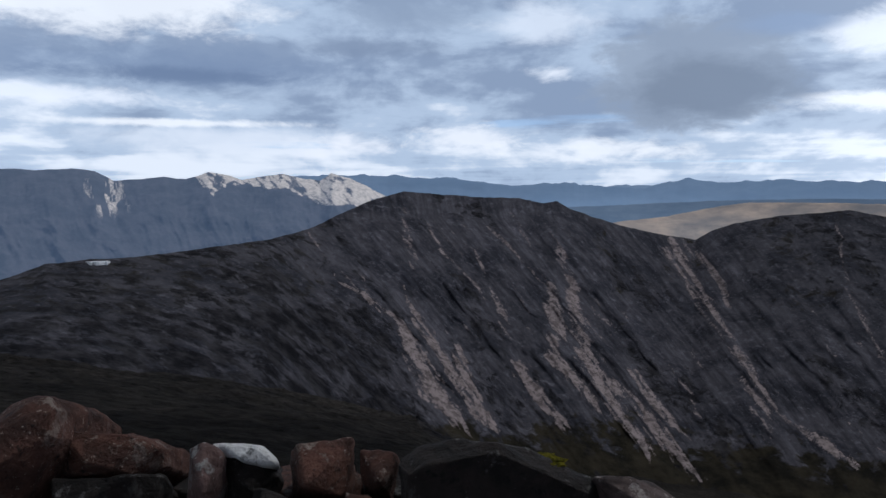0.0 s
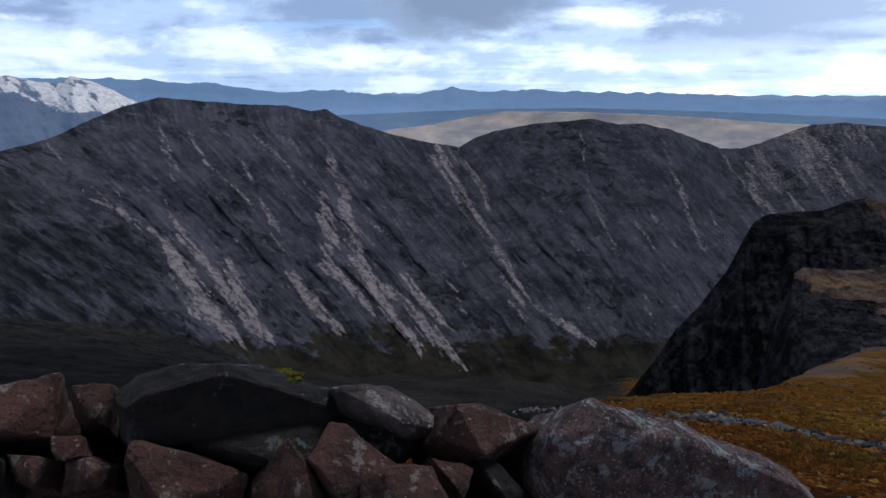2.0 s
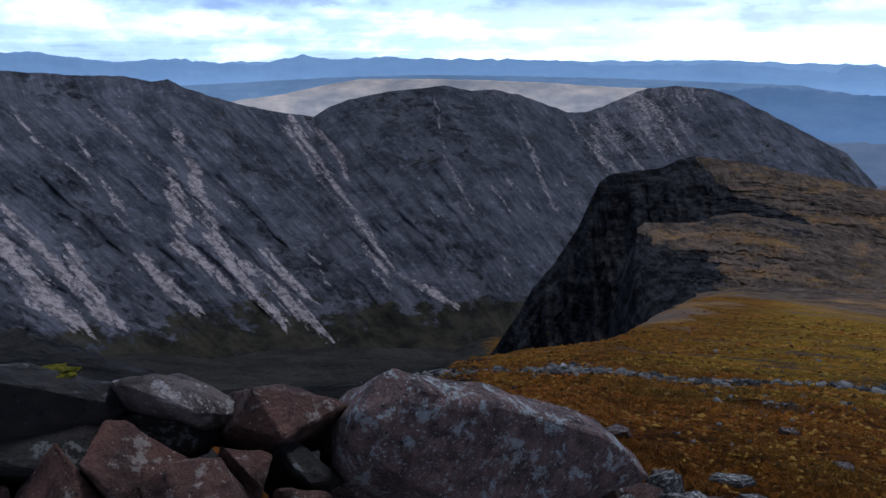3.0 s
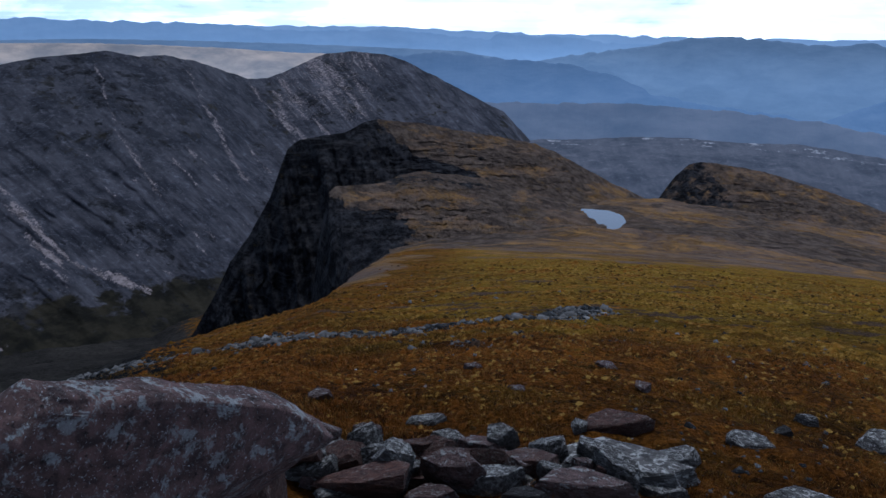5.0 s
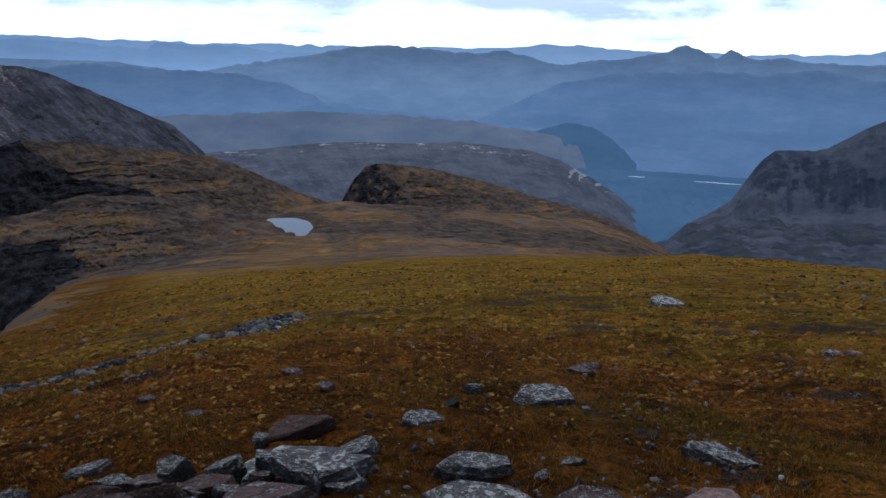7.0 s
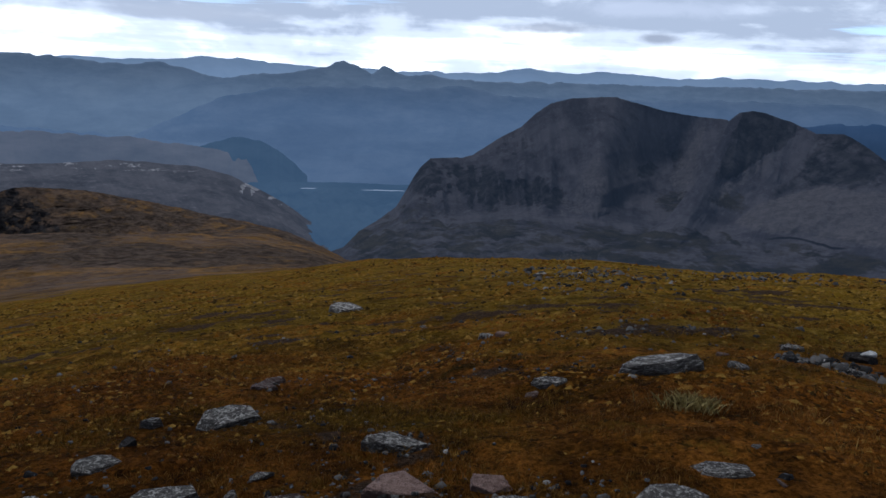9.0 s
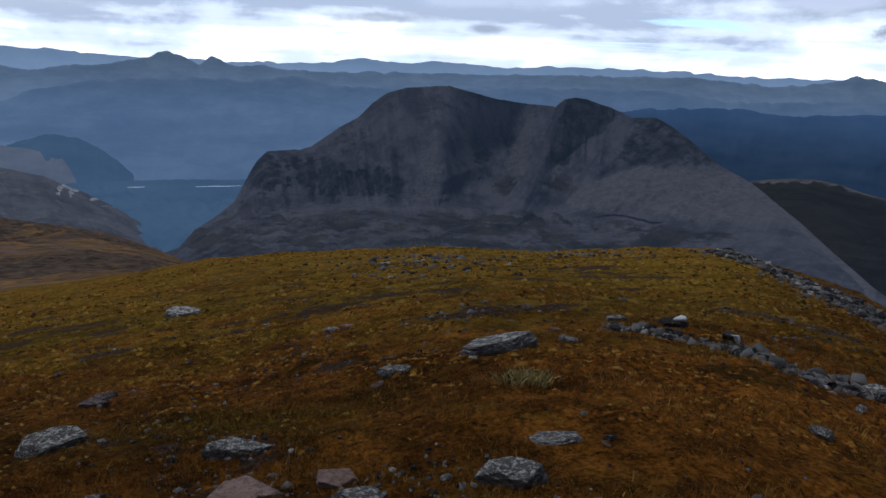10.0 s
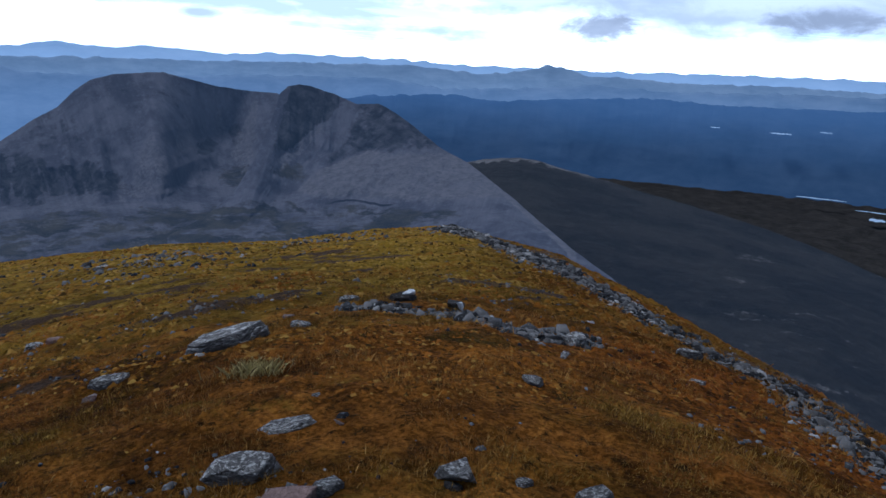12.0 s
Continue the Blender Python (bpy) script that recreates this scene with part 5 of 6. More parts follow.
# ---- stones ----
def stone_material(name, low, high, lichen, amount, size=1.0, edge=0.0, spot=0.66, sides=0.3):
    """Weathered sandstone with crusts of lichen, thicker on upper faces, and scattered dark patches."""
    m, n = material(name)
    p = n.add("ShaderNodeTexCoord").outputs["Object"]
    lucky = n.add("ShaderNodeObjectInfo").outputs["Random"]
    p = n.add("ShaderNodeVectorMath", operation="ADD", in_0=p, in_1=n.add("ShaderNodeCombineXYZ", in_0=n.math("MULTIPLY", lucky, 37.0)).outputs[0]).outputs[0]
    tone = n.mix(n.step(n.noise(p, 5.0 * size, 7, 0.65, 0.5), 0.32, 0.68), low, high)
    tone = n.mix(n.math("MULTIPLY", lucky, 0.35), tone, tuple(c * 0.55 for c in low))
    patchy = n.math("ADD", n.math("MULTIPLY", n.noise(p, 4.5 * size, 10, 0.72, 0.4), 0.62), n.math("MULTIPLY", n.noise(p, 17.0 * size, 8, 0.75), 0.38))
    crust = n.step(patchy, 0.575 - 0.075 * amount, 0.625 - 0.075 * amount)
    # Lichen favours upper faces, and its pale tone also paints them as top-lit.
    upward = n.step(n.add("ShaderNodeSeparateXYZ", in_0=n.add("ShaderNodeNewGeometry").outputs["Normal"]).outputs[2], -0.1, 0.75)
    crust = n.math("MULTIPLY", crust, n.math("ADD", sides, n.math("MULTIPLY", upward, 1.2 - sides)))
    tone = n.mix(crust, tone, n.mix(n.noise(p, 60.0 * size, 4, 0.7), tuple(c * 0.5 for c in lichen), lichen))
    spots = n.step(n.noise(p, 42.0 * size, 5, 0.7), spot, spot + 0.06)
    tone = n.mix(n.math("MULTIPLY", spots, 0.75), tone, tuple(min(1, c * 1.5) for c in lichen))
    tone = n.mix(n.step(n.noise(p, 15.0 * size, 8, 0.75), 0.55, 0.66), tone, tuple(c * 0.25 for c in low))
    worn = n.step(n.add("ShaderNodeNewGeometry").outputs["Pointiness"], 0.53, 0.60)
    tone = n.mix(n.math("MULTIPLY", worn, edge), tone, tuple(min(1, c * 1.25) for c in lichen))
    bump = n.math("ADD", n.noise(p, 30.0 * size, 8, 0.7), n.math("MULTIPLY", n.noise(p, 7.0 * size, 6, 0.6), 2.0))
    finish(n, tone, 0.85, bump, 1.0, 0.016, 0.3)
    return m


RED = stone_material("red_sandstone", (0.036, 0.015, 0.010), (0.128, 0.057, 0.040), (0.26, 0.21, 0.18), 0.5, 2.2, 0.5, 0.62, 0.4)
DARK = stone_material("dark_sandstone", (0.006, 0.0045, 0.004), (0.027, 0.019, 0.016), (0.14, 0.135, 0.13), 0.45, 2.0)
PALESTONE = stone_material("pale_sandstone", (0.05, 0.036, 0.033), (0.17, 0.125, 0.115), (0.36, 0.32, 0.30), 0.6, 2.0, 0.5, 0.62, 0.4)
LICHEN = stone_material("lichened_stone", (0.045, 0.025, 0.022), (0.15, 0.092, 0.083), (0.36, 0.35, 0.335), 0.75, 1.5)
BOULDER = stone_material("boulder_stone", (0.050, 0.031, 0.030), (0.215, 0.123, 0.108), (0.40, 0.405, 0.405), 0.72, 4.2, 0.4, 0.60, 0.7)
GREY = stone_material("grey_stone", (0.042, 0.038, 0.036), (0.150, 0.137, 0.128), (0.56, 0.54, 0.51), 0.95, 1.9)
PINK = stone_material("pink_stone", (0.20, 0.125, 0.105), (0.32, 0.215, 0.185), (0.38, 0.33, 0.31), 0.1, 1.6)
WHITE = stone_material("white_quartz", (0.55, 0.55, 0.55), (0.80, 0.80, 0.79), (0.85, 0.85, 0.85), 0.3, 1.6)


def roughen(bm, cuts, amount, seed):
    """Chipped, uneven faces on a block."""
    if cuts:
        bmesh.ops.triangulate(bm, faces=bm.faces[:])
        for _ in range(cuts):
            bmesh.ops.subdivide_edges(bm, edges=bm.edges[:], cuts=1, use_grid_fill=True)
    bm.normal_update()
    shift = Vector((seed * 3.7, seed * 1.9, seed * 5.3))
    for v in bm.verts:
        p = v.co * 9 + shift
        v.co += v.normal * amount * (noise.noise(p) + 0.5 * noise.noise(p * 2.3) + 0.3 * noise.noise(p * 5.1))


def angular(seed, cuts=1):
    """A block broken by frost, about one across, its foot at z = 0."""
    rng = random.Random(seed)
    bm = bmesh.new()
    stretch, skew = rng.uniform(0.75, 1.25), rng.uniform(-0.35, 0.35)
    for _ in range(13):
        a, h = rng.uniform(0, math.tau), rng.choice((-0.25, rng.uniform(0, 0.6), rng.uniform(0.5, 1.0), rng.uniform(0.7, 0.95)))
        wide = 0.54 * rng.uniform(0.6, 1.0) * (1 - 0.3 * max(h, 0) ** 2)
        x, y = wide * math.cos(a) * stretch, wide * math.sin(a) / stretch
        bm.verts.new((x + skew * max(h, 0) * 0.5, y, h * (1 + 0.5 * skew * x)))
    bmesh.ops.convex_hull(bm, input=bm.verts[:])
    bmesh.ops.delete(bm, geom=[v for v in bm.verts if not v.link_faces], context="VERTS")
    bmesh.ops.dissolve_limit(bm, angle_limit=0.12, verts=bm.verts[:], edges=bm.edges[:])
    bmesh.ops.bevel(bm, geom=bm.edges[:], offset=0.007, segments=1, affect="EDGES", clamp_overlap=True)
    if cuts:
        roughen(bm, cuts, 0.012, seed % 97)
    mesh = bpy.data.meshes.new("stone")
    bm.to_mesh(mesh)
    bm.free()
    return mesh


def slab(seed, cuts=1):
    """A flat flag of bedded rock with a broken outline and a tilted top."""
    rng = random.Random(seed)
    bm = bmesh.new()
    n = rng.choice((5, 6, 7))
    lean_x, lean_y = rng.uniform(-0.28, 0.28), rng.uniform(-0.28, 0.28)
    for k in range(n):
        a, wide = math.tau * (k + rng.uniform(-0.3, 0.3)) / n, rng.uniform(0.40, 0.60)
        x, y = wide * math.cos(a), 0.8 * wide * math.sin(a)
        top = 0.82 + lean_x * x + lean_y * y
        bm.verts.new((x, y, -0.3))
        bm.verts.new((x * rng.uniform(0.96, 1.06), y * rng.uniform(0.96, 1.06), top * rng.uniform(0.45, 0.7)))
        bm.verts.new((x * rng.uniform(0.72, 0.95), y * rng.uniform(0.72, 0.95), top))
    bmesh.ops.convex_hull(bm, input=bm.verts[:])
    bmesh.ops.delete(bm, geom=[v for v in bm.verts if not v.link_faces], context="VERTS")
    bmesh.ops.dissolve_limit(bm, angle_limit=0.1, verts=bm.verts[:], edges=bm.edges[:])
    bmesh.ops.bevel(bm, geom=bm.edges[:], offset=0.010, segments=1, affect="EDGES", clamp_overlap=True)
    if cuts:
        roughen(bm, cuts, 0.016, seed % 89)
    mesh = bpy.data.meshes.new("stone")
    bm.to_mesh(mesh)
    bm.free()
    return mesh


def flattened(mesh, material):
    mesh = mesh.copy()
    mesh.materials.append(material)
    return mesh


BLOCKS = [angular(k, 2) for k in range(6)] + [slab(40 + k, 2) for k in range(14)]
CHIPS = [angular(100 + k, 0) for k in range(5)] + [slab(140 + k, 0) for k in range(8)]
SHAPES = {m.name: [flattened(b, m) for b in BLOCKS] for m in (RED, DARK, PALESTONE, LICHEN, GREY, PINK, WHITE)}
SMALL = {m.name: [flattened(b, m) for b in CHIPS] for m in (RED, DARK, LICHEN, GREY, WHITE)}


def stone(x, y, wide, high, material, label, group, rng, small=False, sink=0.28, flat=0.52):
    kinds = SMALL if small else SHAPES
    high = min(high, flat * wide)
    pool = kinds[material.name]
    ob = new("stone", rng.choice(pool if small or high > 0.45 * wide else pool[6:]))
    ob.scale = (wide * 1.12, wide * rng.uniform(0.65, 0.95), high * rng.uniform(0.85, 1.05))
    ob.rotation_euler = (rng.uniform(-0.15, 0.15), rng.uniform(-0.2, 0.2), rng.uniform(0, math.tau) if small else math.atan2(y, x) + rng.choice((-0.5, 0.5)) * math.pi + rng.uniform(-0.4, 0.4))
    ob.location = (x, y, ground_height(x, y) - sink * high)
    return tagged(ob, label, "stone", group)


# the dry-stone wind shelter in front of the camera
shelter = tagged(new("shelter_wall"), "rough dry-stone wind shelter of red and dark sandstone blocks", "stone wall")
shelter.location = (0.4, 1.8, ground_height(0.4, 1.8))


def wall_stone(outline, front, deep, material):
    """A block of the wall: its outline as it faces the camera, battered back to a smaller rear face."""
    n = len(outline)
    cx, cz = sum(p[0] for p in outline) / n, sum(p[1] for p in outline) / n
    rng = random.Random(int(1000 * (cx + 3 * cz + front)))
    bm = bmesh.new()
    for x, z in (outline if n > 9 else ()):
        bm.verts.new((cx + (x - cx) * 0.88, front - (0.16 + 0.03 * rng.random()) * deep, cz + (z - cz) * 0.88))
    for _ in range(0 if n > 9 else rng.choice((2, 3, 3, 4))):
        (ax, az), (bx, bz) = rng.sample(list(outline), 2)
        t, grow = rng.uniform(0.2, 0.8), rng.uniform(0.25, 0.8)
        x, z = cx + (ax + (bx - ax) * t - cx) * grow, cz + (az + (bz - az) * t - cz) * grow
        bm.verts.new((x, front - rng.uniform(0.12, 0.34) * deep, z))
    for grow, y in ((1.0, front), (0.94, front + 0.45 * deep), (0.75, front + 0.8 * deep)):
        for x, z in outline:
            drop = max(0.0, y - front) * (EYE - z) / (front - 0.53)
            bm.verts.new((cx + (x - cx) * grow, y + rng.uniform(-0.12, 0.12) * deep, cz + (z - cz) * grow - drop))
    bmesh.ops.convex_hull(bm, input=bm.verts[:])
    bmesh.ops.delete(bm, geom=[v for v in bm.verts if not v.link_faces], context="VERTS")
    bmesh.ops.bevel(bm, geom=[e for e in bm.edges if len(e.link_faces) == 2 and e.calc_face_angle() > 0.5], offset=0.004, segments=1, affect="EDGES", clamp_overlap=True)
    roughen(bm, 4 if len(outline) > 9 else 3, 0.010, rng.random() * 50)
    bmesh.ops.translate(bm, verts=bm.verts[:], vec=-shelter.location)
    mesh = bpy.data.meshes.new("stone")
    bm.to_mesh(mesh)
    bm.free()
    mesh.materials.append(material)
    ob = new("stone", mesh)
    ob.parent = shelter
    return ob


wall_stone(((-0.107, 0.875), (-0.082, 0.902), (0.027, 0.893), (0.016, 0.780), (-0.024, 0.742), (-0.103, 0.762)), 1.72, 0.30, RED)
wall_stone(((0.137, 0.896), (0.176, 0.919), (0.264, 0.936), (0.324, 0.948), (0.404, 0.915), (0.531, 0.854), (0.541, 0.811), (0.496, 0.775), (0.255, 0.801), (0.145, 0.819)), 1.61, 0.34, DARK)
wall_stone(((0.517, 0.893), (0.583, 0.887), (0.650, 0.856), (0.757, 0.775), (0.733, 0.745), (0.650, 0.762), (0.537, 0.817)), 1.58, 0.34, PALESTONE)
wall_stone(((0.691, 0.808), (0.729, 0.880), (0.797, 0.851), (0.910, 0.795), (0.899, 0.755), (0.799, 0.761), (0.719, 0.773)), 1.47, 0.30, RED)
wall_stone(((0.853, 0.779), (0.872, 0.852), (0.912, 0.891), (0.947, 0.906), (1.022, 0.867), (1.273, 0.760), (1.418, 0.681), (1.510, 0.586), (1.529, 0.546), (1.207, 0.572), (1.036, 0.631), (0.952, 0.692)), 1.35, 0.42, BOULDER)
wall_stone(((0.163, 0.838), (0.172, 0.850), (0.266, 0.825), (0.356, 0.775), (0.354, 0.709), (0.341, 0.660), (0.163, 0.707), (0.161, 0.788)), 1.52, 0.34, RED)
wall_stone(((0.362, 0.762), (0.429, 0.843), (0.449, 0.824), (0.486, 0.711), (0.479, 0.670), (0.365, 0.700)), 1.44, 0.30, RED)
wall_stone(((0.458, 0.819), (0.502, 0.859), (0.529, 0.851), (0.616, 0.774), (0.617, 0.708), (0.558, 0.700), (0.529, 0.697), (0.469, 0.775)), 1.45, 0.30, RED)
wall_stone(((0.535, 0.791), (0.572, 0.826), (0.650, 0.832), (0.661, 0.761), (0.698, 0.720), (0.658, 0.667), (0.540, 0.720)), 1.33, 0.28, RED)
wall_stone(((0.662, 0.808), (0.720, 0.793), (0.738, 0.776), (0.717, 0.696), (0.678, 0.717)), 1.37, 0.24, RED)
wall_stone(((0.258, 0.824), (0.326, 0.829), (0.489, 0.823), (0.688, 0.778), (0.688, 0.745), (0.487, 0.762), (0.266, 0.799)), 1.55, 0.36, DARK)
wall_stone(((0.758, 0.781), (0.794, 0.768), (0.871, 0.683), (0.783, 0.701), (0.762, 0.742)), 1.41, 0.24, DARK)
wall_stone(((0.735, 0.727), (0.755, 0.737), (0.817, 0.722), (0.827, 0.682), (0.754, 0.679)), 1.33, 0.24, RED)
wall_stone(((0.051, 0.876), (0.090, 0.883), (0.129, 0.866), (0.112, 0.784), (0.067, 0.786), (0.050, 0.818)), 1.71, 0.24, RED)
wall_stone(((-0.769, 0.931), (-0.696, 0.979), (-0.606, 1.007), (-0.577, 0.990), (-0.574, 0.942), (-0.623, 0.796), (-0.674, 0.722), (-0.782, 0.722)), 1.68, 0.40, RED)
wall_stone(((-0.638, 0.864), (-0.611, 0.915), (-0.462, 0.912), (-0.395, 0.876), (-0.390, 0.825), (-0.441, 0.799), (-0.616, 0.800)), 1.76, 0.30, RED)
wall_stone(((-0.595, 0.837), (-0.427, 0.848), (-0.380, 0.823), (-0.396, 0.711), (-0.589, 0.712)), 1.70, 0.30, DARK)
wall_stone(((-0.323, 0.885), (-0.281, 0.903), (-0.239, 0.885), (-0.244, 0.736), (-0.322, 0.736)), 1.70, 0.24, LICHEN)
wall_stone(((-0.252, 0.862), (-0.233, 0.876), (-0.178, 0.870), (-0.136, 0.812), (-0.151, 0.717), (-0.250, 0.717)), 1.74, 0.28, DARK)
wall_stone(((-0.273, 0.890), (-0.239, 0.900), (-0.178, 0.902), (-0.135, 0.847), (-0.192, 0.855), (-0.215, 0.877)), 1.72, 0.16, WHITE)
wall_stone(((-0.045, 0.803), (-0.010, 0.811), (0.042, 0.783), (0.034, 0.740), (-0.034, 0.746)), 1.62, 0.24, RED)
wall_stone(((-0.163, 0.836), (-0.135, 0.844), (-0.044, 0.813), (-0.045, 0.747), (-0.162, 0.739)), 1.60, 0.28, DARK)
wall_stone(((0.034, 0.842), (0.082, 0.831), (0.090, 0.797), (0.035, 0.792)), 1.60, 0.22, RED)
wall_stone(((0.053, 0.792), (0.097, 0.825), (0.139, 0.793), (0.132, 0.750), (0.054, 0.748)), 1.56, 0.24, RED)


def moss_cushion(x, z, front, wide, seed):
    """A low cushion of yellow-green moss on a ledge of the wall."""
    bm = bmesh.new()
    bmesh.ops.create_icosphere(bm, subdivisions=4, radius=1.0)
    for v in bm.verts:
        p = v.co * 3 + Vector((seed, 0, 0))
        v.co *= 1 + 0.35 * noise.noise(p) + 0.2 * noise.noise(p * 3.1) + 0.1 * noise.noise(p * 8)
        v.co = Vector((v.co.x * wide, v.co.y * 0.04, v.co.z * 0.007)) + Vector((x, front, z)) - shelter.location
    mesh = bpy.data.meshes.new("moss")
    bm.to_mesh(mesh)
    bm.free()
    mesh.materials.append(MOSS)
    ob = new("moss", mesh)
    ob.parent = shelter


MOSS, mn = material("moss")
mp = place(mn)
finish(mn, mn.mix(mn.step(mn.noise(mp, 60, 6, 0.7), 0.35, 0.65), (0.022, 0.022, 0.003), (0.13, 0.115, 0.009)), 0.95, mn.noise(mp, 140, 5, 0.7), 0.9, 0.01, 0.05)
moss_cushion(0.425, 0.890, 1.63, 0.045, 3)


def wall_core():
    """The courses under and behind the face."""
    rng = random.Random(77)
    for z in (0.0, 0.17, 0.34, 0.45, 0.56):
        x = -1.0 + rng.uniform(0, 0.1)
        while x < 1.35:
            wide = rng.uniform(0.16, 0.30)
            top = 0.68 - 0.30 * max(0.0, x - 0.1)
            if z + 0.1 < top:
                ob = new("stone", rng.choice(SHAPES[rng.choice((RED, DARK, DARK)).name]))
                ob.scale = (wide * 1.15, rng.uniform(0.3, 0.42), 0.21)
                ob.rotation_euler = (0, 0, rng.uniform(-0.3, 0.3))
                ob.location = Vector((x + wide / 2, 1.90 - 0.16 * max(0.0, x) + rng.uniform(-0.03, 0.03) - 0.09 * max(0, 0.5 - z), z + 0.02)) - shelter.location
                ob.parent = shelter
            x += wide * 0.92


wall_core()

rng = random.Random(5)
HEAP = ((2.58, 2.39, 0.11, 0.12), (2.99, 2.58, 0.13, 0.09), (2.69, 2.25, 0.19, 0.16), (2.41, 2.09, 0.41, 0.17), (2.40, 2.42, 0.25, 0.11), (2.54, 2.69,
        0.16, 0.12), (2.86, 2.17, 0.16, 0.08), (2.67, 2.04, 0.19, 0.10), (3.07, 2.17, 0.22, 0.11), (3.17, 1.97, 0.20, 0.15), (2.79, 1.70, 0.22, 0.18),
        (3.08, 1.68, 0.29, 0.20), (3.43, 1.39, 0.55, 0.15), (2.96, 1.40, 0.33, 0.15), (3.91, 1.24, 0.22, 0.15), (4.08, 1.73, 0.33, 0.10), (3.88, 1.86,
        0.12, 0.10), (2.58, 1.83, 0.20, 0.10), (3.43, 1.39, 0.55, 0.15))
for k, row in enumerate(HEAP):
    x, y, wide, high = row
    stone(x, y, wide * 1.15, high * 1.25, (GREY, LICHEN, GREY, RED)[k % 4] if k < 20 else GREY, "angular grey lichened block in the tumbled heap", "tumbled stones by the shelter", rng, flat=0.85)
for _ in range(46):
    t = rng.random()
    x, y = 2.35 + 1.15 * t + rng.gauss(0, 0.16), 2.55 - 1.35 * t + rng.gauss(0, 0.14)
    wide = rng.uniform(0.10, 0.24)
    stone(x, y, wide, wide * rng.uniform(0.4, 0.8), rng.choice((GREY, GREY, DARK, LICHEN)), "angular grey lichened block in the tumbled heap", "tumbled stones by the shelter", rng, flat=0.85)
for _ in range(40):
    t = rng.random()
    x, y = 2.40 + 1.05 * t + rng.gauss(0, 0.12), 2.45 - 1.20 * t + rng.gauss(0, 0.10)
    wide = rng.uniform(0.12, 0.25)
    ob = stone(x, y, wide, wide * rng.uniform(0.5, 0.85), rng.choice((GREY, GREY, GREY, LICHEN, RED)), "angular lichened block piled on the tumbled heap", "tumbled stones by the shelter", rng, flat=0.9, sink=0.1)
    ob.location.z += rng.uniform(0.02, 0.09)
    ob.rotation_euler.x, ob.rotation_euler.y = rng.uniform(-0.5, 0.5), rng.uniform(-0.5, 0.5)
FIELD = ((5.34, 2.04, 0.18, 0.10), (5.03, 3.34, 0.16, 0.09), (4.30, 2.47, 0.15, 0.05), (5.63, 0.97, 0.18, 0.10), (3.76, 0.63, 0.34, 0.16), (5.49,
         0.40, 0.41, 0.20), (4.46, 1.06, 0.24, 0.07), (3.78, 0.32, 0.11, 0.07), (7.63, 0.12, 0.26, 0.09), (3.32, 3.32, 0.22, 0.10), (3.43, 2.55, 0.22,
         0.08), (6.12, 2.66, 0.18, 0.09), (20.38, -1.80, 1.03, 0.40), (13.21, -2.65, 0.25, 0.13), (9.96, -2.83, 0.30, 0.14), (7.24, 0.20, 0.25, 0.08),
         (4.27, -0.58, 0.30, 0.14), (3.37, 0.07, 0.35, 0.21), (3.28, 0.50, 0.48, 0.14), (4.00, 0.18, 0.13, 0.04))
for row in FIELD:
    stone(*row, rng.choice((GREY, GREY, LICHEN)), "grey lichened stone half sunk in rust turf", "stones scattered in the turf", rng)
SLOPE = ((5.57, -3.00, 0.62, 0.18), (6.99, -5.43, 0.25, 0.15), (5.44, -3.64, 0.17, 0.06), (5.67, -2.10, 0.28, 0.12), (3.14, -0.92, 0.24, 0.10), (3.35,
         -2.07, 0.28, 0.06), (2.93, -1.58, 0.33, 0.16), (2.54, -1.71, 0.15, 0.17), (2.27, -2.16, 0.21, 0.12), (2.06, -2.37, 0.10, 0.05), (1.79, -2.53,
         0.16, 0.09), (2.98, -3.68, 0.16, 0.16), (3.82, -7.85, 0.29, 0.16), (2.94, -6.20, 0.18, 0.10), (4.02, -5.79, 0.35, 0.16), (2.28, -1.74, 0.15,
         0.05))
for row in SLOPE:
    stone(*row, rng.choice((GREY, GREY, GREY)), "grey stone lying in the brown grass slope", "stones scattered in the turf", rng)
for row in ((3.49, -0.91, 0.22, 0.15), (2.57, -1.52, 0.23, 0.10), (3.57, -0.47, 0.32, 0.09), (9.87, -3.08, 0.26, 0.11)):
    stone(*row, PINK, "rounded pinkish sandstone boulder set in the turf", "stones scattered in the turf", rng)
for x, y, wide, high in ((6.37, -5.72, 0.33, 0.15), (5.68, -5.85, 0.25, 0.19), (5.73, -6.00, 0.17, 0.08)):
    body = stone(x, y, wide, high, DARK, "dark stone with a white quartz tip", "stones scattered in the turf", rng)
    tip = new("quartz_tip", rng.choice(SHAPES[WHITE.name]))
    tip.parent = body
    tip.location, tip.scale = (0.20, 0.0, 0.26), (0.50, 0.60, 0.80)
stone(5.0, -7.6, 0.15, 0.06, WHITE, "small white quartz stone in the grass", "stones scattered in the turf", rng)


def row_of_stones(points, count, spread, size, label, group, seed, tones):
    """Loose stones strewn along a line on the turf."""
    rng = random.Random(seed)
    lengths = [math.dist(a, b) for a, b in zip(points, points[1:])]
    for _ in range(count):
        k = rng.choices(range(len(lengths)), lengths)[0]
        t = rng.random()
        x = points[k][0] + (points[k + 1][0] - points[k][0]) * t + rng.gauss(0, spread)
        y = points[k][1] + (points[k + 1][1] - points[k][1]) * t + rng.gauss(0, spread)
        wide = size * rng.uniform(0.45, 1.5) ** 1.2
        stone(x, y, wide, wide * rng.uniform(0.25, 0.5), rng.choice(tones), label, group, rng, True, 0.2)


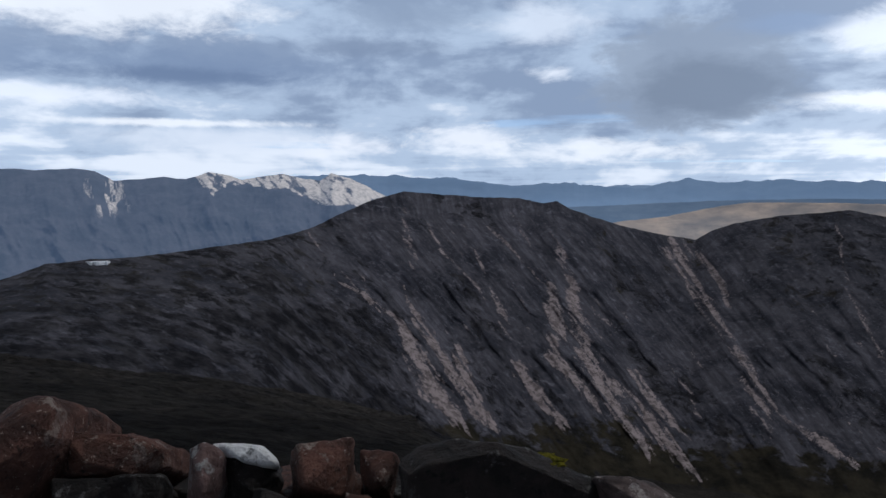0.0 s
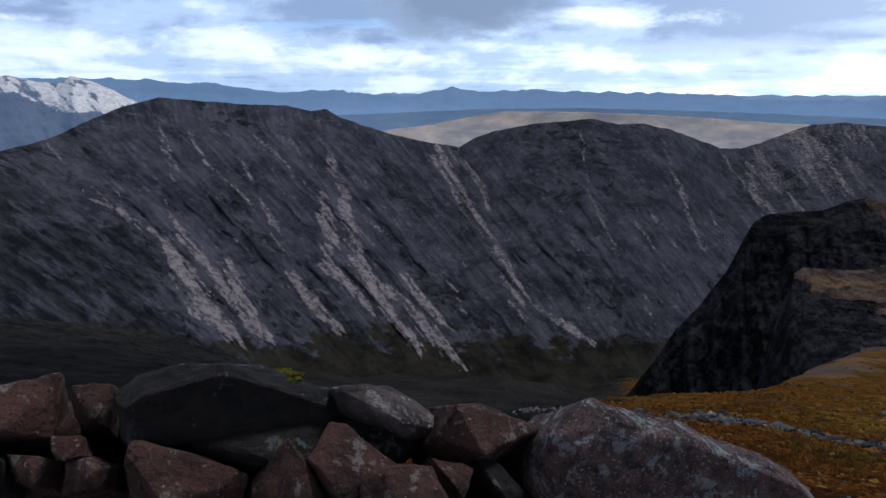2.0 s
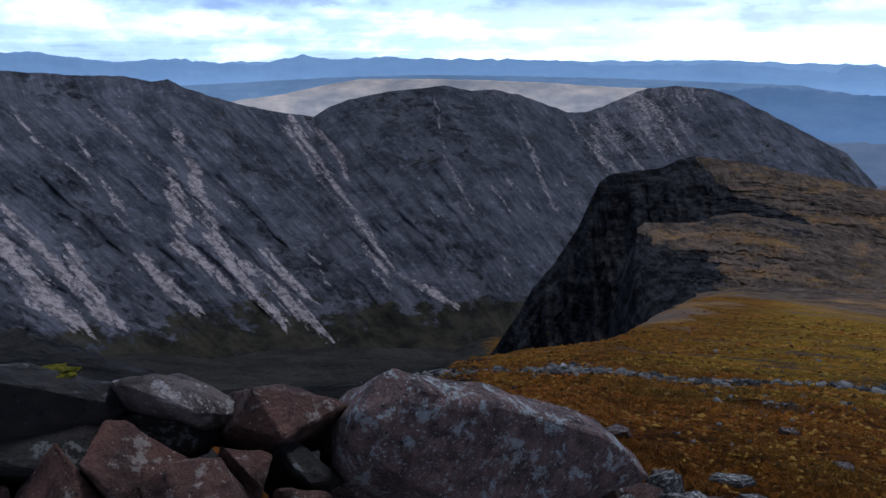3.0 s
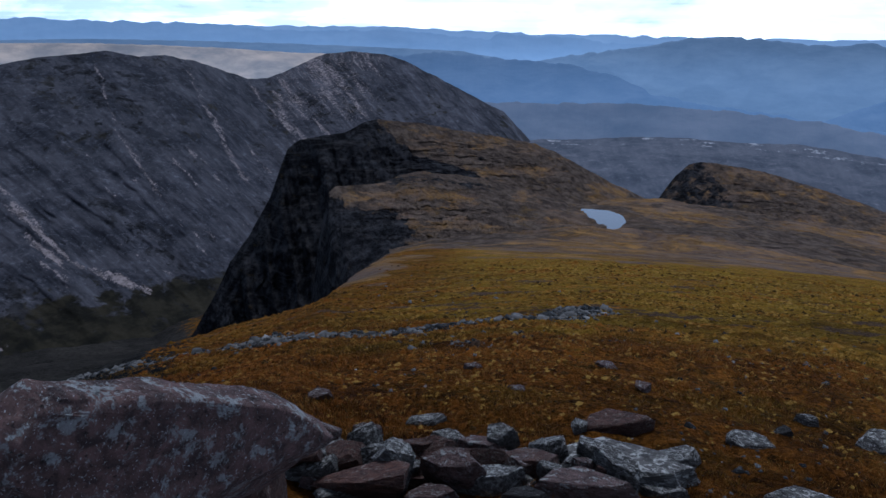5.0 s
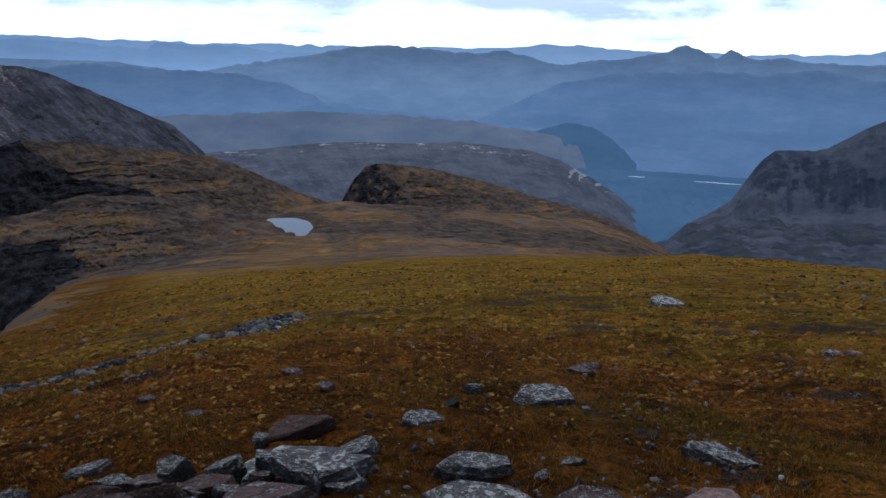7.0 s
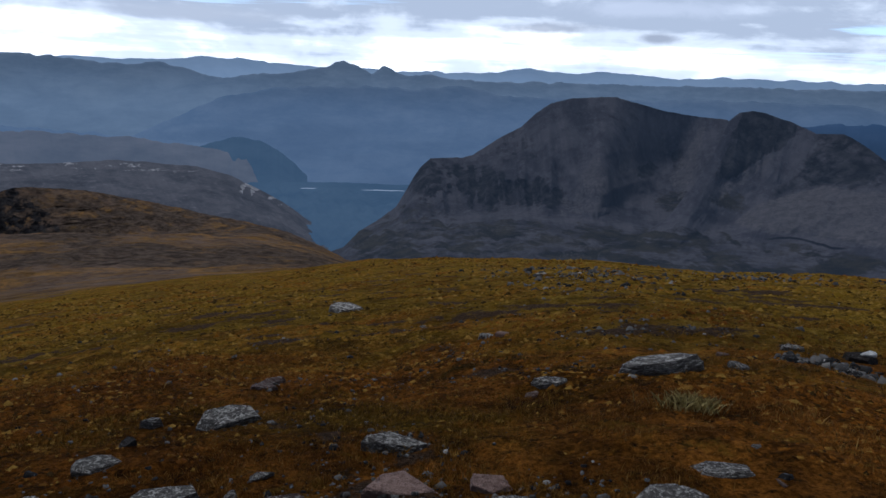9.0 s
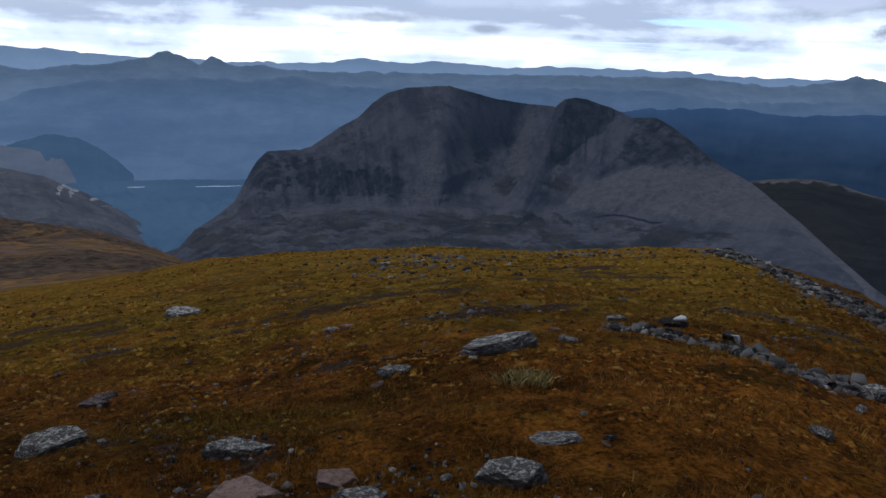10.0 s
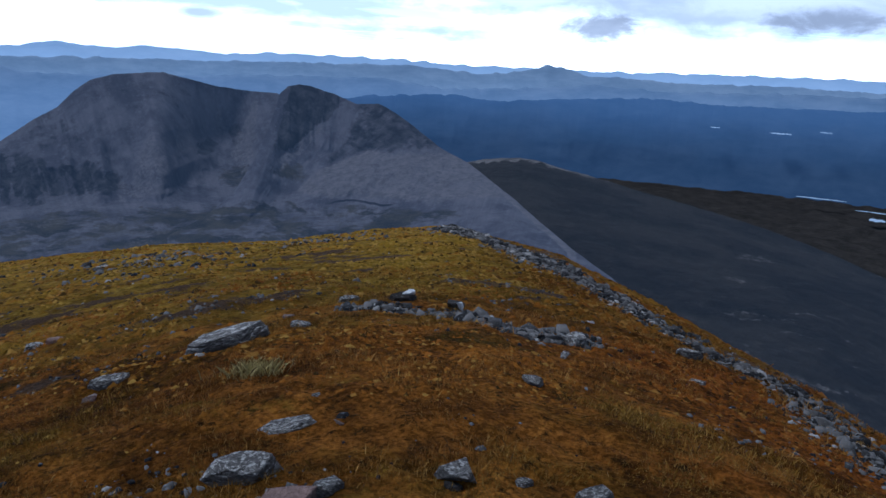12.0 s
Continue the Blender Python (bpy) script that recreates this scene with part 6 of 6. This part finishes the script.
row_of_stones(((7.3, 12.4), (7.95, 10.1), (6.7, 7.6), (7.8, 7.8), (8.1, 6.95), (10.2, 7.7), (10.6, 6.95), (11.5, 6.85), (13.2, 6.8), (15.5, 7.4)), 105, 0.24, 0.085,
              "grey stone of a ruined wall line in the turf", "stones of the old wall line", 11, (GREY, DARK, DARK))
row_of_stones(((6.4, -4.95), (5.9, -5.15), (5.3, -5.4), (4.35, -5.15), (4.2, -5.6), (3.95, -5.95)), 45, 0.15, 0.10,
              "small grey stone in a rubble strip across the grass", "stones of the rubble strip", 12, (GREY, DARK, DARK))


def litter():
    """Single small stones all over the near turf."""
    rng = random.Random(21)
    for _ in range(40):
        r, az = 2.3 * (13 / 2.3) ** rng.random(), rng.uniform(48, 172)
        x, y = r * math.sin(radians(az)), r * math.cos(radians(az))
        if y > 1.2 and x < 1.7:
            continue
        wide = rng.choice((0.025, 0.035, 0.05, 0.05, 0.08, 0.11)) * rng.uniform(0.7, 1.3) * (r / 4) ** 0.4
        stone(x, y, wide, wide * rng.uniform(0.25, 0.5), rng.choice((GREY, GREY, RED, DARK, LICHEN)), "small loose stone lying in the turf", "small stones in the turf", rng, True, 0.15)


litter()

TABLE_ROWS = np.arange(len(LOGR))


def ground_heights(x, y):
    """The same as ground_height, for arrays on the seen side."""
    r, az = np.hypot(x, y), np.degrees(np.arctan2(x, y))
    i = np.clip((az + 38) / 0.2, 0, 1078)
    j = np.interp(np.log(r), LOGR, TABLE_ROWS)
    i0, j0 = np.floor(i).astype(int), np.clip(np.floor(j).astype(int), 0, len(LOGR) - 2)
    s, t = i - i0, j - j0
    tan = (TABLE[j0, i0] * (1 - s) + TABLE[j0, i0 + 1] * s) * (1 - t) + (TABLE[j0 + 1, i0] * (1 - s) + TABLE[j0 + 1, i0 + 1] * s) * t
    return EYE + r * tan + relief(x, y, r, az)


def rubble(name, label, x, y, size, material, seed):
    """Many small angular stones as one spread."""
    rng = np.random.default_rng(seed)
    n = len(x)
    base = np.array([(-1, -1, -0.3), (1, -1, -0.3), (1, 1, -0.3), (-1, 1, -0.3), (-0.7, -0.75, 1), (0.8, -0.6, 0.8), (0.6, 0.7, 1), (-0.75, 0.7, 0.7)]) * 0.5
    quads = np.array([(0, 1, 5, 4), (1, 2, 6, 5), (2, 3, 7, 6), (3, 0, 4, 7), (4, 5, 6, 7)])
    v = base[None] * (1 + rng.uniform(-0.3, 0.3, (n, 8, 3)))
    v = v * size[:, None, None] * np.array([1, 0.75, 0.68])
    a = rng.uniform(0, math.tau, n)[:, None]
    tilt = rng.uniform(-0.5, 0.5, n)[:, None]
    v[..., 2] += v[..., 0] * tilt
    vx, vy = v[..., 0] * np.cos(a) - v[..., 1] * np.sin(a), v[..., 0] * np.sin(a) + v[..., 1] * np.cos(a)
    verts = np.stack([vx + x[:, None], vy + y[:, None], v[..., 2] + ground_heights(x, y)[:, None]], -1)
    faces = (quads[None] + 8 * np.arange(n)[:, None, None]).reshape(-1, 4)
    return tagged(loose_mesh(name, verts.reshape(-1, 3), faces, material), label, "rubble", kind="stuff")


def rubble_material():
    m, n = material("rim_rubble")
    p = place(n)
    lucky = n.add("ShaderNodeNewGeometry").outputs["Random Per Island"]
    tone = n.mix(n.step(lucky, 0.2, 0.9), (0.006, 0.0055, 0.006), (0.095, 0.090, 0.087))
    tone = n.mix(n.step(lucky, 0.965, 0.975), tone, (0.22, 0.21, 0.20))
    tone = n.mix(n.step(n.noise(p, 22.0, 6, 0.7), 0.55, 0.7), tone, (0.15, 0.155, 0.16))
    finish(n, tone, 0.9, n.noise(p, 30.0, 6, 0.7), 0.6, 0.01, 0.2)
    return m


RUBBLE = rubble_material()


def along_line(points, count, spread, rng):
    p = np.array(points, float)
    seg = np.hypot(*np.diff(p, axis=0).T)
    k = rng.choice(len(seg), count, p=seg / seg.sum())
    t = rng.random(count)[:, None]
    at_line = p[k] * (1 - t) + p[k + 1] * t
    r = np.hypot(*at_line.T)[:, None]
    return at_line + rng.normal(0, 1, (count, 2)) * spread * (r / 15) ** 0.7


RIM = ((32.3, -34.2), (20.8, -26.1), (15.5, -21), (11.6, -17.1), (7.7, -13.3), (5.5, -11.3), (4.0, -9.95), (2.85, -8.7), (1.9, -6.65), (1.4, -5.75), (0.9, -4.9))


def rim_rubble():
    g = np.random.default_rng(31)
    q = along_line(RIM, 11000, 0.36, g)
    r = np.hypot(*q.T)
    rubble("rim_rubble", "band of dark loose stones along the summit's edge", q[:, 0], q[:, 1], np.clip(g.lognormal(-2.85, 0.55, len(q)), 0.02, 0.28) * (r / 16) ** 0.6, RUBBLE, 32)
    q = along_line(((45, -31), (37, -28), (30, -23)), 240, 0.9, g)
    q = np.concatenate([q, along_line(((45, -18), (30, -13.5), (20, -10.4)), 420, 1.3, g), along_line(((8.2, 17), (7.3, 12.4), (7.95, 10.1)), 420, 0.3, g), along_line(((7.95, 10.1), (6.7, 7.6), (7.8, 7.8), (8.1, 6.95), (10.2, 7.7), (11.5, 6.85), (13.2, 6.8), (17.9, 8.3)), 2600, 0.28, g)])
    rubble("scattered_rubble", "scatter of small grey stones far out on the turf", q[:, 0], q[:, 1], np.clip(g.lognormal(-2.55, 0.5, len(q)), 0.025, 0.32) * (np.hypot(*q.T) / 16) ** 0.6, RUBBLE, 33)
    q = along_line(((6.4, -4.95), (5.9, -5.15), (5.3, -5.4), (4.35, -5.15), (4.2, -5.6), (3.95, -5.95)), 800, 0.22, g)
    rubble("strip_rubble", "fine grey rubble between the stones of the strip", q[:, 0], q[:, 1], np.clip(g.lognormal(-2.85, 0.5, len(q)), 0.02, 0.2), RUBBLE, 35)
    r = 6 * (90 / 6) ** g.random(1400)
    az = np.radians(g.uniform(46, 170, 1400))
    rubble("turf_stones", "single small stones sprinkled over the far turf", r * np.sin(az), r * np.cos(az), np.clip(g.lognormal(-3.5, 0.55, 1400), 0.012, 0.22) * (r / 12) ** 0.6, RUBBLE, 34)
    # gravel where the turf is worn away
    r, az = 1.8 * (14 / 1.8) ** g.random(26000), np.radians(g.uniform(30, 178, 26000))
    x, y = r * np.sin(az), r * np.cos(az)
    bare = (fractal(x / 2.3, y / 2.3, 51, 5, 0.6) + g.normal(0, 0.12, len(x)) > 0.20) & ~((y > 1.3) & (x < 1.7))
    x, y, r = x[bare], y[bare], r[bare]
    rubble("gravel", "fine grey-brown gravel in worn patches of turf", x, y, np.clip(g.lognormal(-4.1, 0.5, len(x)), 0.006, 0.06) * (r / 4) ** 0.5, RUBBLE, 36)


rim_rubble()


# ---- grass ----
def grass_material(name, low, high, dry):
    m, n = material(name)
    lucky = n.add("ShaderNodeNewGeometry").outputs["Random Per Island"]
    p = place(n)
    patch = n.step(n.noise(n.scaled(p, 1, 1, 0.3), 0.28, 5, 0.6, 0.8), 0.42, 0.6)
    tone = n.mix(patch, low, high)
    tone = n.mix(n.step(lucky, 0.55, 1.0), tone, dry)
    tone = n.mix(n.step(lucky, 0.30, 0.0), tone, (0.075, 0.038, 0.010))
    tone = n.mix(n.math("MULTIPLY", n.step(n.noise(p, 0.6, 7, 0.62, 0.3), 0.60, 0.68), 0.8), tone, (0.036, 0.038, 0.007))
    finish(n, tone, 0.8, None, 0, 0, 0.15)
    return m


GRASS = grass_material("sedge", (0.25, 0.098, 0.014), (0.22, 0.132, 0.014), (0.37, 0.215, 0.05))
STRAW = grass_material("straw", (0.34, 0.27, 0.10), (0.34, 0.27, 0.10), (0.50, 0.41, 0.17))


def blades(name, label, x, y, tall, material, seed, lean=0.6, thick=0.0035):
    """Thin bent blades rooted at the given places."""
    rng = np.random.default_rng(seed)
    n = len(x)
    z = ground_heights(x, y) - 0.008
    a, b = rng.uniform(0, math.tau, n), rng.uniform(0, math.tau, n)
    out = tall * rng.uniform(0.1, lean, n)
    dx, dy = np.cos(a), np.sin(a)
    wx, wy = np.cos(b) * thick * (tall / 0.06), np.sin(b) * thick * (tall / 0.06)
    root = np.stack([x, y, z], -1)
    side = np.stack([wx, wy, 0 * x], -1)
    mid = root + np.stack([dx * out * 0.35, dy * out * 0.35, tall * 0.6], -1)
    tip = root + np.stack([dx * out, dy * out, tall], -1)
    verts = np.stack([root - side, root + side, mid + side * 0.7, tip, mid - side * 0.7], 1).reshape(-1, 3)
    faces = np.arange(5 * n).reshape(n, 5)
    return tagged(loose_mesh(name, verts, faces, material), label, "grass", kind="stuff")


def sward():
    g = np.random.default_rng(41)
    n = 330000
    r, az = 1.9 * (16 / 1.9) ** (g.random(n) ** 0.9), np.radians(g.uniform(26, 178, n))
    x, y = r * np.sin(az), r * np.cos(az)
    clump = fractal(x * 1.3, y * 1.3, 61, 4, 0.6) + 0.4 * fractal(x * 5, y * 5, 63, 3)
    keep = (clump + g.normal(0, 0.18, n) > -0.02) & ~((y > 1.3) & (x < 1.6)) & (fractal(x / 2.3, y / 2.3, 51, 5, 0.6) < 0.3)
    x, y, r, c = x[keep], y[keep], r[keep], clump[keep]
    tall = np.clip(0.026 + 0.045 * c + g.exponential(0.010, len(x)), 0.014, 0.12) * (0.55 + 0.03 * r)
    blades("turf_grass", "short rust and olive sedge and moss", x, y, tall, GRASS, 42, 1.1, 0.0026)


sward()


def tussock_material():
    m, n = material("tussock_moss")
    lucky = n.add("ShaderNodeNewGeometry").outputs["Random Per Island"]
    p = place(n)
    away = n.step(n.add("ShaderNodeVectorMath", operation="LENGTH", in_0=p).outputs["Value"], 5.0, 22.0)
    patch = n.step(n.math("ADD", n.noise(n.scaled(p, 1, 1, 0.3), 0.28, 8, 0.70, 0.6), n.math("MULTIPLY", away, 0.13)), 0.46, 0.72)
    tone = n.mix(patch, (0.150, 0.054, 0.006), (0.134, 0.080, 0.008))
    broad = n.noise(n.scaled(p, 1, 1, 0.3), 0.11, 7, 0.65, 0.5)
    tone = n.mix(1.0, tone, n.mix(n.step(broad, 0.36, 0.62), (0.55, 0.52, 0.52), (1.25, 1.25, 1.25)), "MULTIPLY")
    tone = n.mix(n.math("MULTIPLY", n.step(lucky, 0.70, 1.0), 0.7), tone, (0.27, 0.168, 0.036))
    tone = n.mix(n.step(lucky, 0.36, 0.0), tone, (0.030, 0.017, 0.004))
    finish(n, edge_tint(n, p, tone), 0.95, n.noise(p, 60.0, 5, 0.75), 0.8, 0.02, 0.05)
    return m


def tussocks():
    """Low cushions of moss and sedge all over the turf, out to its brow."""
    g = np.random.default_rng(51)
    n = 170000
    r, az = 4.0 * (100 / 4.0) ** g.random(n), np.radians(g.uniform(30, 176, n))
    x, y = r * np.sin(az), r * np.cos(az)
    clump = fractal(x / 1.7, y / 1.7, 67, 4, 0.6) + 0.6 * fractal(x / 9, y / 9, 69, 4, 0.6)
    keep = (clump + g.normal(0, 0.25, n) > -0.02) & ~((y > 1.2) & (x < 1.7)) & (fractal(x / 2.3, y / 2.3, 51, 5, 0.6) < 0.25)
    brow = np.interp(np.degrees(az), [p[0] for p in BROW], [p[1] for p in BROW])
    side = np.degrees(az) + g.normal(0, 1.2, n)
    keep &= (r < 0.97 * brow) & ((side > 51) | (side < 42.5) | (r < 56 + g.normal(0, 8, n) + 2.2 * np.abs(side - 46)))
    for (ax, ay), (bx, by) in zip(RIM, RIM[1:]):
        t = np.clip(((x - ax) * (bx - ax) + (y - ay) * (by - ay)) / ((bx - ax) ** 2 + (by - ay) ** 2), 0, 1)
        keep &= np.hypot(x - ax - t * (bx - ax), y - ay - t * (by - ay)) > 0.45 * (r / 15) ** 0.7
    x, y, r = x[keep], y[keep], r[keep]
    n = len(x)
    wide = np.clip(g.lognormal(-4.25, 0.4, n), 0.006, 0.04) * (r / 5) ** 0.85
    high = wide * g.uniform(0.35, 0.85, n)
    a = g.uniform(0, math.tau, n)[:, None] + np.arange(5)[None] * math.tau / 5
    reach = wide[:, None] * g.uniform(0.7, 1.35, (n, 5))
    z = ground_heights(x, y)
    ring = np.stack([x[:, None] + reach * np.cos(a) * 1.25, y[:, None] + reach * np.sin(a), 0 * a + (z - 0.35 * high)[:, None]], -1)
    top = np.stack([x + g.normal(0, 0.25, n) * wide, y + g.normal(0, 0.25, n) * wide, z + high], -1)[:, None]
    verts = np.concatenate([ring, top], 1).reshape(-1, 3)
    base = np.array([(k, (k + 1) % 5, 5) for k in range(5)])
    faces = (base[None] + 6 * np.arange(n)[:, None, None]).reshape(-1, 3)
    ob = loose_mesh("turf_tussocks", verts, faces, tussock_material())
    ob.data.polygons.foreach_set("use_smooth", np.ones(len(faces), bool))
    tagged(ob, "low cushions of rust and straw coloured moss", "moss", kind="stuff")


tussocks()


def straw_tuft(x, y, wide, tall, seed):
    g = np.random.default_rng(seed)
    n = 650
    px, py = x + g.normal(0, wide / 3, n), y + g.normal(0, wide / 4, n)
    ob = blades("grass_tuft", "pale straw-coloured tuft of dry grass", px, py, tall * g.uniform(0.5, 1.1, n), STRAW, seed, 1.3, 0.002)
    return ob


straw_tuft(4.35, -2.5, 0.30, 0.10, 71)


# ---- far details ----
def flat_patch(name, label, category, az, el, r, wide_az, deep, mat, lift, seed):
    """A small level or draped patch on far ground."""
    rng = random.Random(seed)
    bm = bmesh.new()
    rows = []
    for k in range(-12, 13):
        a = az + wide_az * k / 12
        half = deep * math.sqrt(max(0.0, 1 - (k / 12.5) ** 2)) * rng.uniform(0.6, 1.2)
        shift = deep * 0.25 * math.sin(k * 0.5 + seed)
        rows.append([bm.verts.new(at(a, el, r + shift + side * half)) for side in (-1, 1)])
    for (a, b), (c, d) in zip(rows, rows[1:]):
        bm.faces.new((a, b, d, c))
    for v in bm.verts:
        v.co.z = lift(v.co.x, v.co.y)
    bmesh.ops.recalc_face_normals(bm, faces=bm.faces[:])
    mesh = bpy.data.meshes.new(name)
    bm.to_mesh(mesh)
    bm.free()
    mesh.materials.append(mat)
    return tagged(new(name, mesh), label, category, kind="structure")


# Reflected sky is put into the water as a pale colour and emission.
RIVER, rn = material("river_water")
finish(rn, (0.30, 0.34, 0.40, 1), 0.12, None, 0, 0, 0.5, ((0.55, 0.65, 0.80), 0.30))
for az, r, wide in ((92.6, 2290, 0.6), (98.4, 2260, 1.7)):
    flat_patch("river_water", "pale glint of a river in the glen", "river", az, -10.3, r, wide, 16, RIVER, lambda x, y: -319 - 0.08 * (math.hypot(x, y) - 1250) + 16, 3)


def snow_patch():
    """A small old drift lying on the ridge's spur."""
    ridge = bpy.data.objects["corrie_ridge"].data
    co = np.empty(len(ridge.vertices) * 3, np.float32)
    ridge.vertices.foreach_get("co", co)
    co = co.reshape(-1, 3)
    az = np.degrees(np.arctan2(co[:, 0], co[:, 1]))
    el = np.degrees(np.arctan2(co[:, 2] - EYE, np.hypot(co[:, 0], co[:, 1])))
    near = (np.abs(az + 25.3) < 1.6) & (np.abs(el + 5.42) < 0.25)
    plane_x, plane_y = co[near][:, 0], co[near][:, 1]
    fit = np.linalg.lstsq(np.stack([plane_x, plane_y, np.ones(len(plane_x))], 1), co[near][:, 2], rcond=None)[0]
    m, n = material("old_snow")
    p = place(n)
    finish(n, n.mix(n.noise(p, 0.4, 6, 0.7), (0.62, 0.64, 0.68), (0.86, 0.87, 0.89)), 0.7, n.noise(p, 0.6, 6, 0.7), 0.4, 0.4, 0.3)
    bm = bmesh.new()
    rng = random.Random(9)
    ring = []
    middle = np.array((plane_x.mean(), plane_y.mean()))
    right, ahead = np.array(ray(-25.3 + 90, 0))[:2], np.array(ray(-25.3, 0))[:2]
    for k in range(26):
        a = math.tau * k / 26
        q = middle + right * 10.0 * math.cos(a) * rng.uniform(0.8, 1.1) + ahead * 16.0 * math.sin(a) * rng.uniform(0.6, 1.1)
        ring.append(bm.verts.new((q[0], q[1], fit[0] * q[0] + fit[1] * q[1] + fit[2] + 2.0)))
    face = bm.faces.new(ring)
    base = bmesh.ops.extrude_face_region(bm, geom=[face])["geom"]
    for v in base:
        if isinstance(v, bmesh.types.BMVert):
            v.co.z -= 3.0
    bmesh.ops.recalc_face_normals(bm, faces=bm.faces[:])
    mesh = bpy.data.meshes.new("snow_patch")
    bm.to_mesh(mesh)
    bm.free()
    mesh.materials.append(m)
    tagged(new("snow_patch", mesh), "small white patch of old snow on the dark spur", "snow patch")


snow_patch()

# The lochans' glint is painted: light base colour plus a blue glow.
LOCH, ln = material("lochan_water")
finish(ln, (0.25, 0.30, 0.36, 1), 0.12, None, 0, 0, 0.5, ((0.45, 0.58, 0.75), 0.3))
for az, el, r, wide, deep in ((160.8, -4.0, 3300, 0.7, 40), (163.6, -3.7, 3300, 0.4, 30), (156.4, -3.9, 3300, 0.35, 30), (167.6, -9.2, 2650, 0.5, 30), (164.0, -8.2, 2900, 1.6, 12), (168.0, -8.7, 2780, 1.8, 10)):
    level = at(az, el, r)[2]
    flat_patch("lochan_water", "pale thin glint of a lochan on the far moor", "lochan", az, el, r, wide, deep, LOCH, lambda x, y: level, 5)
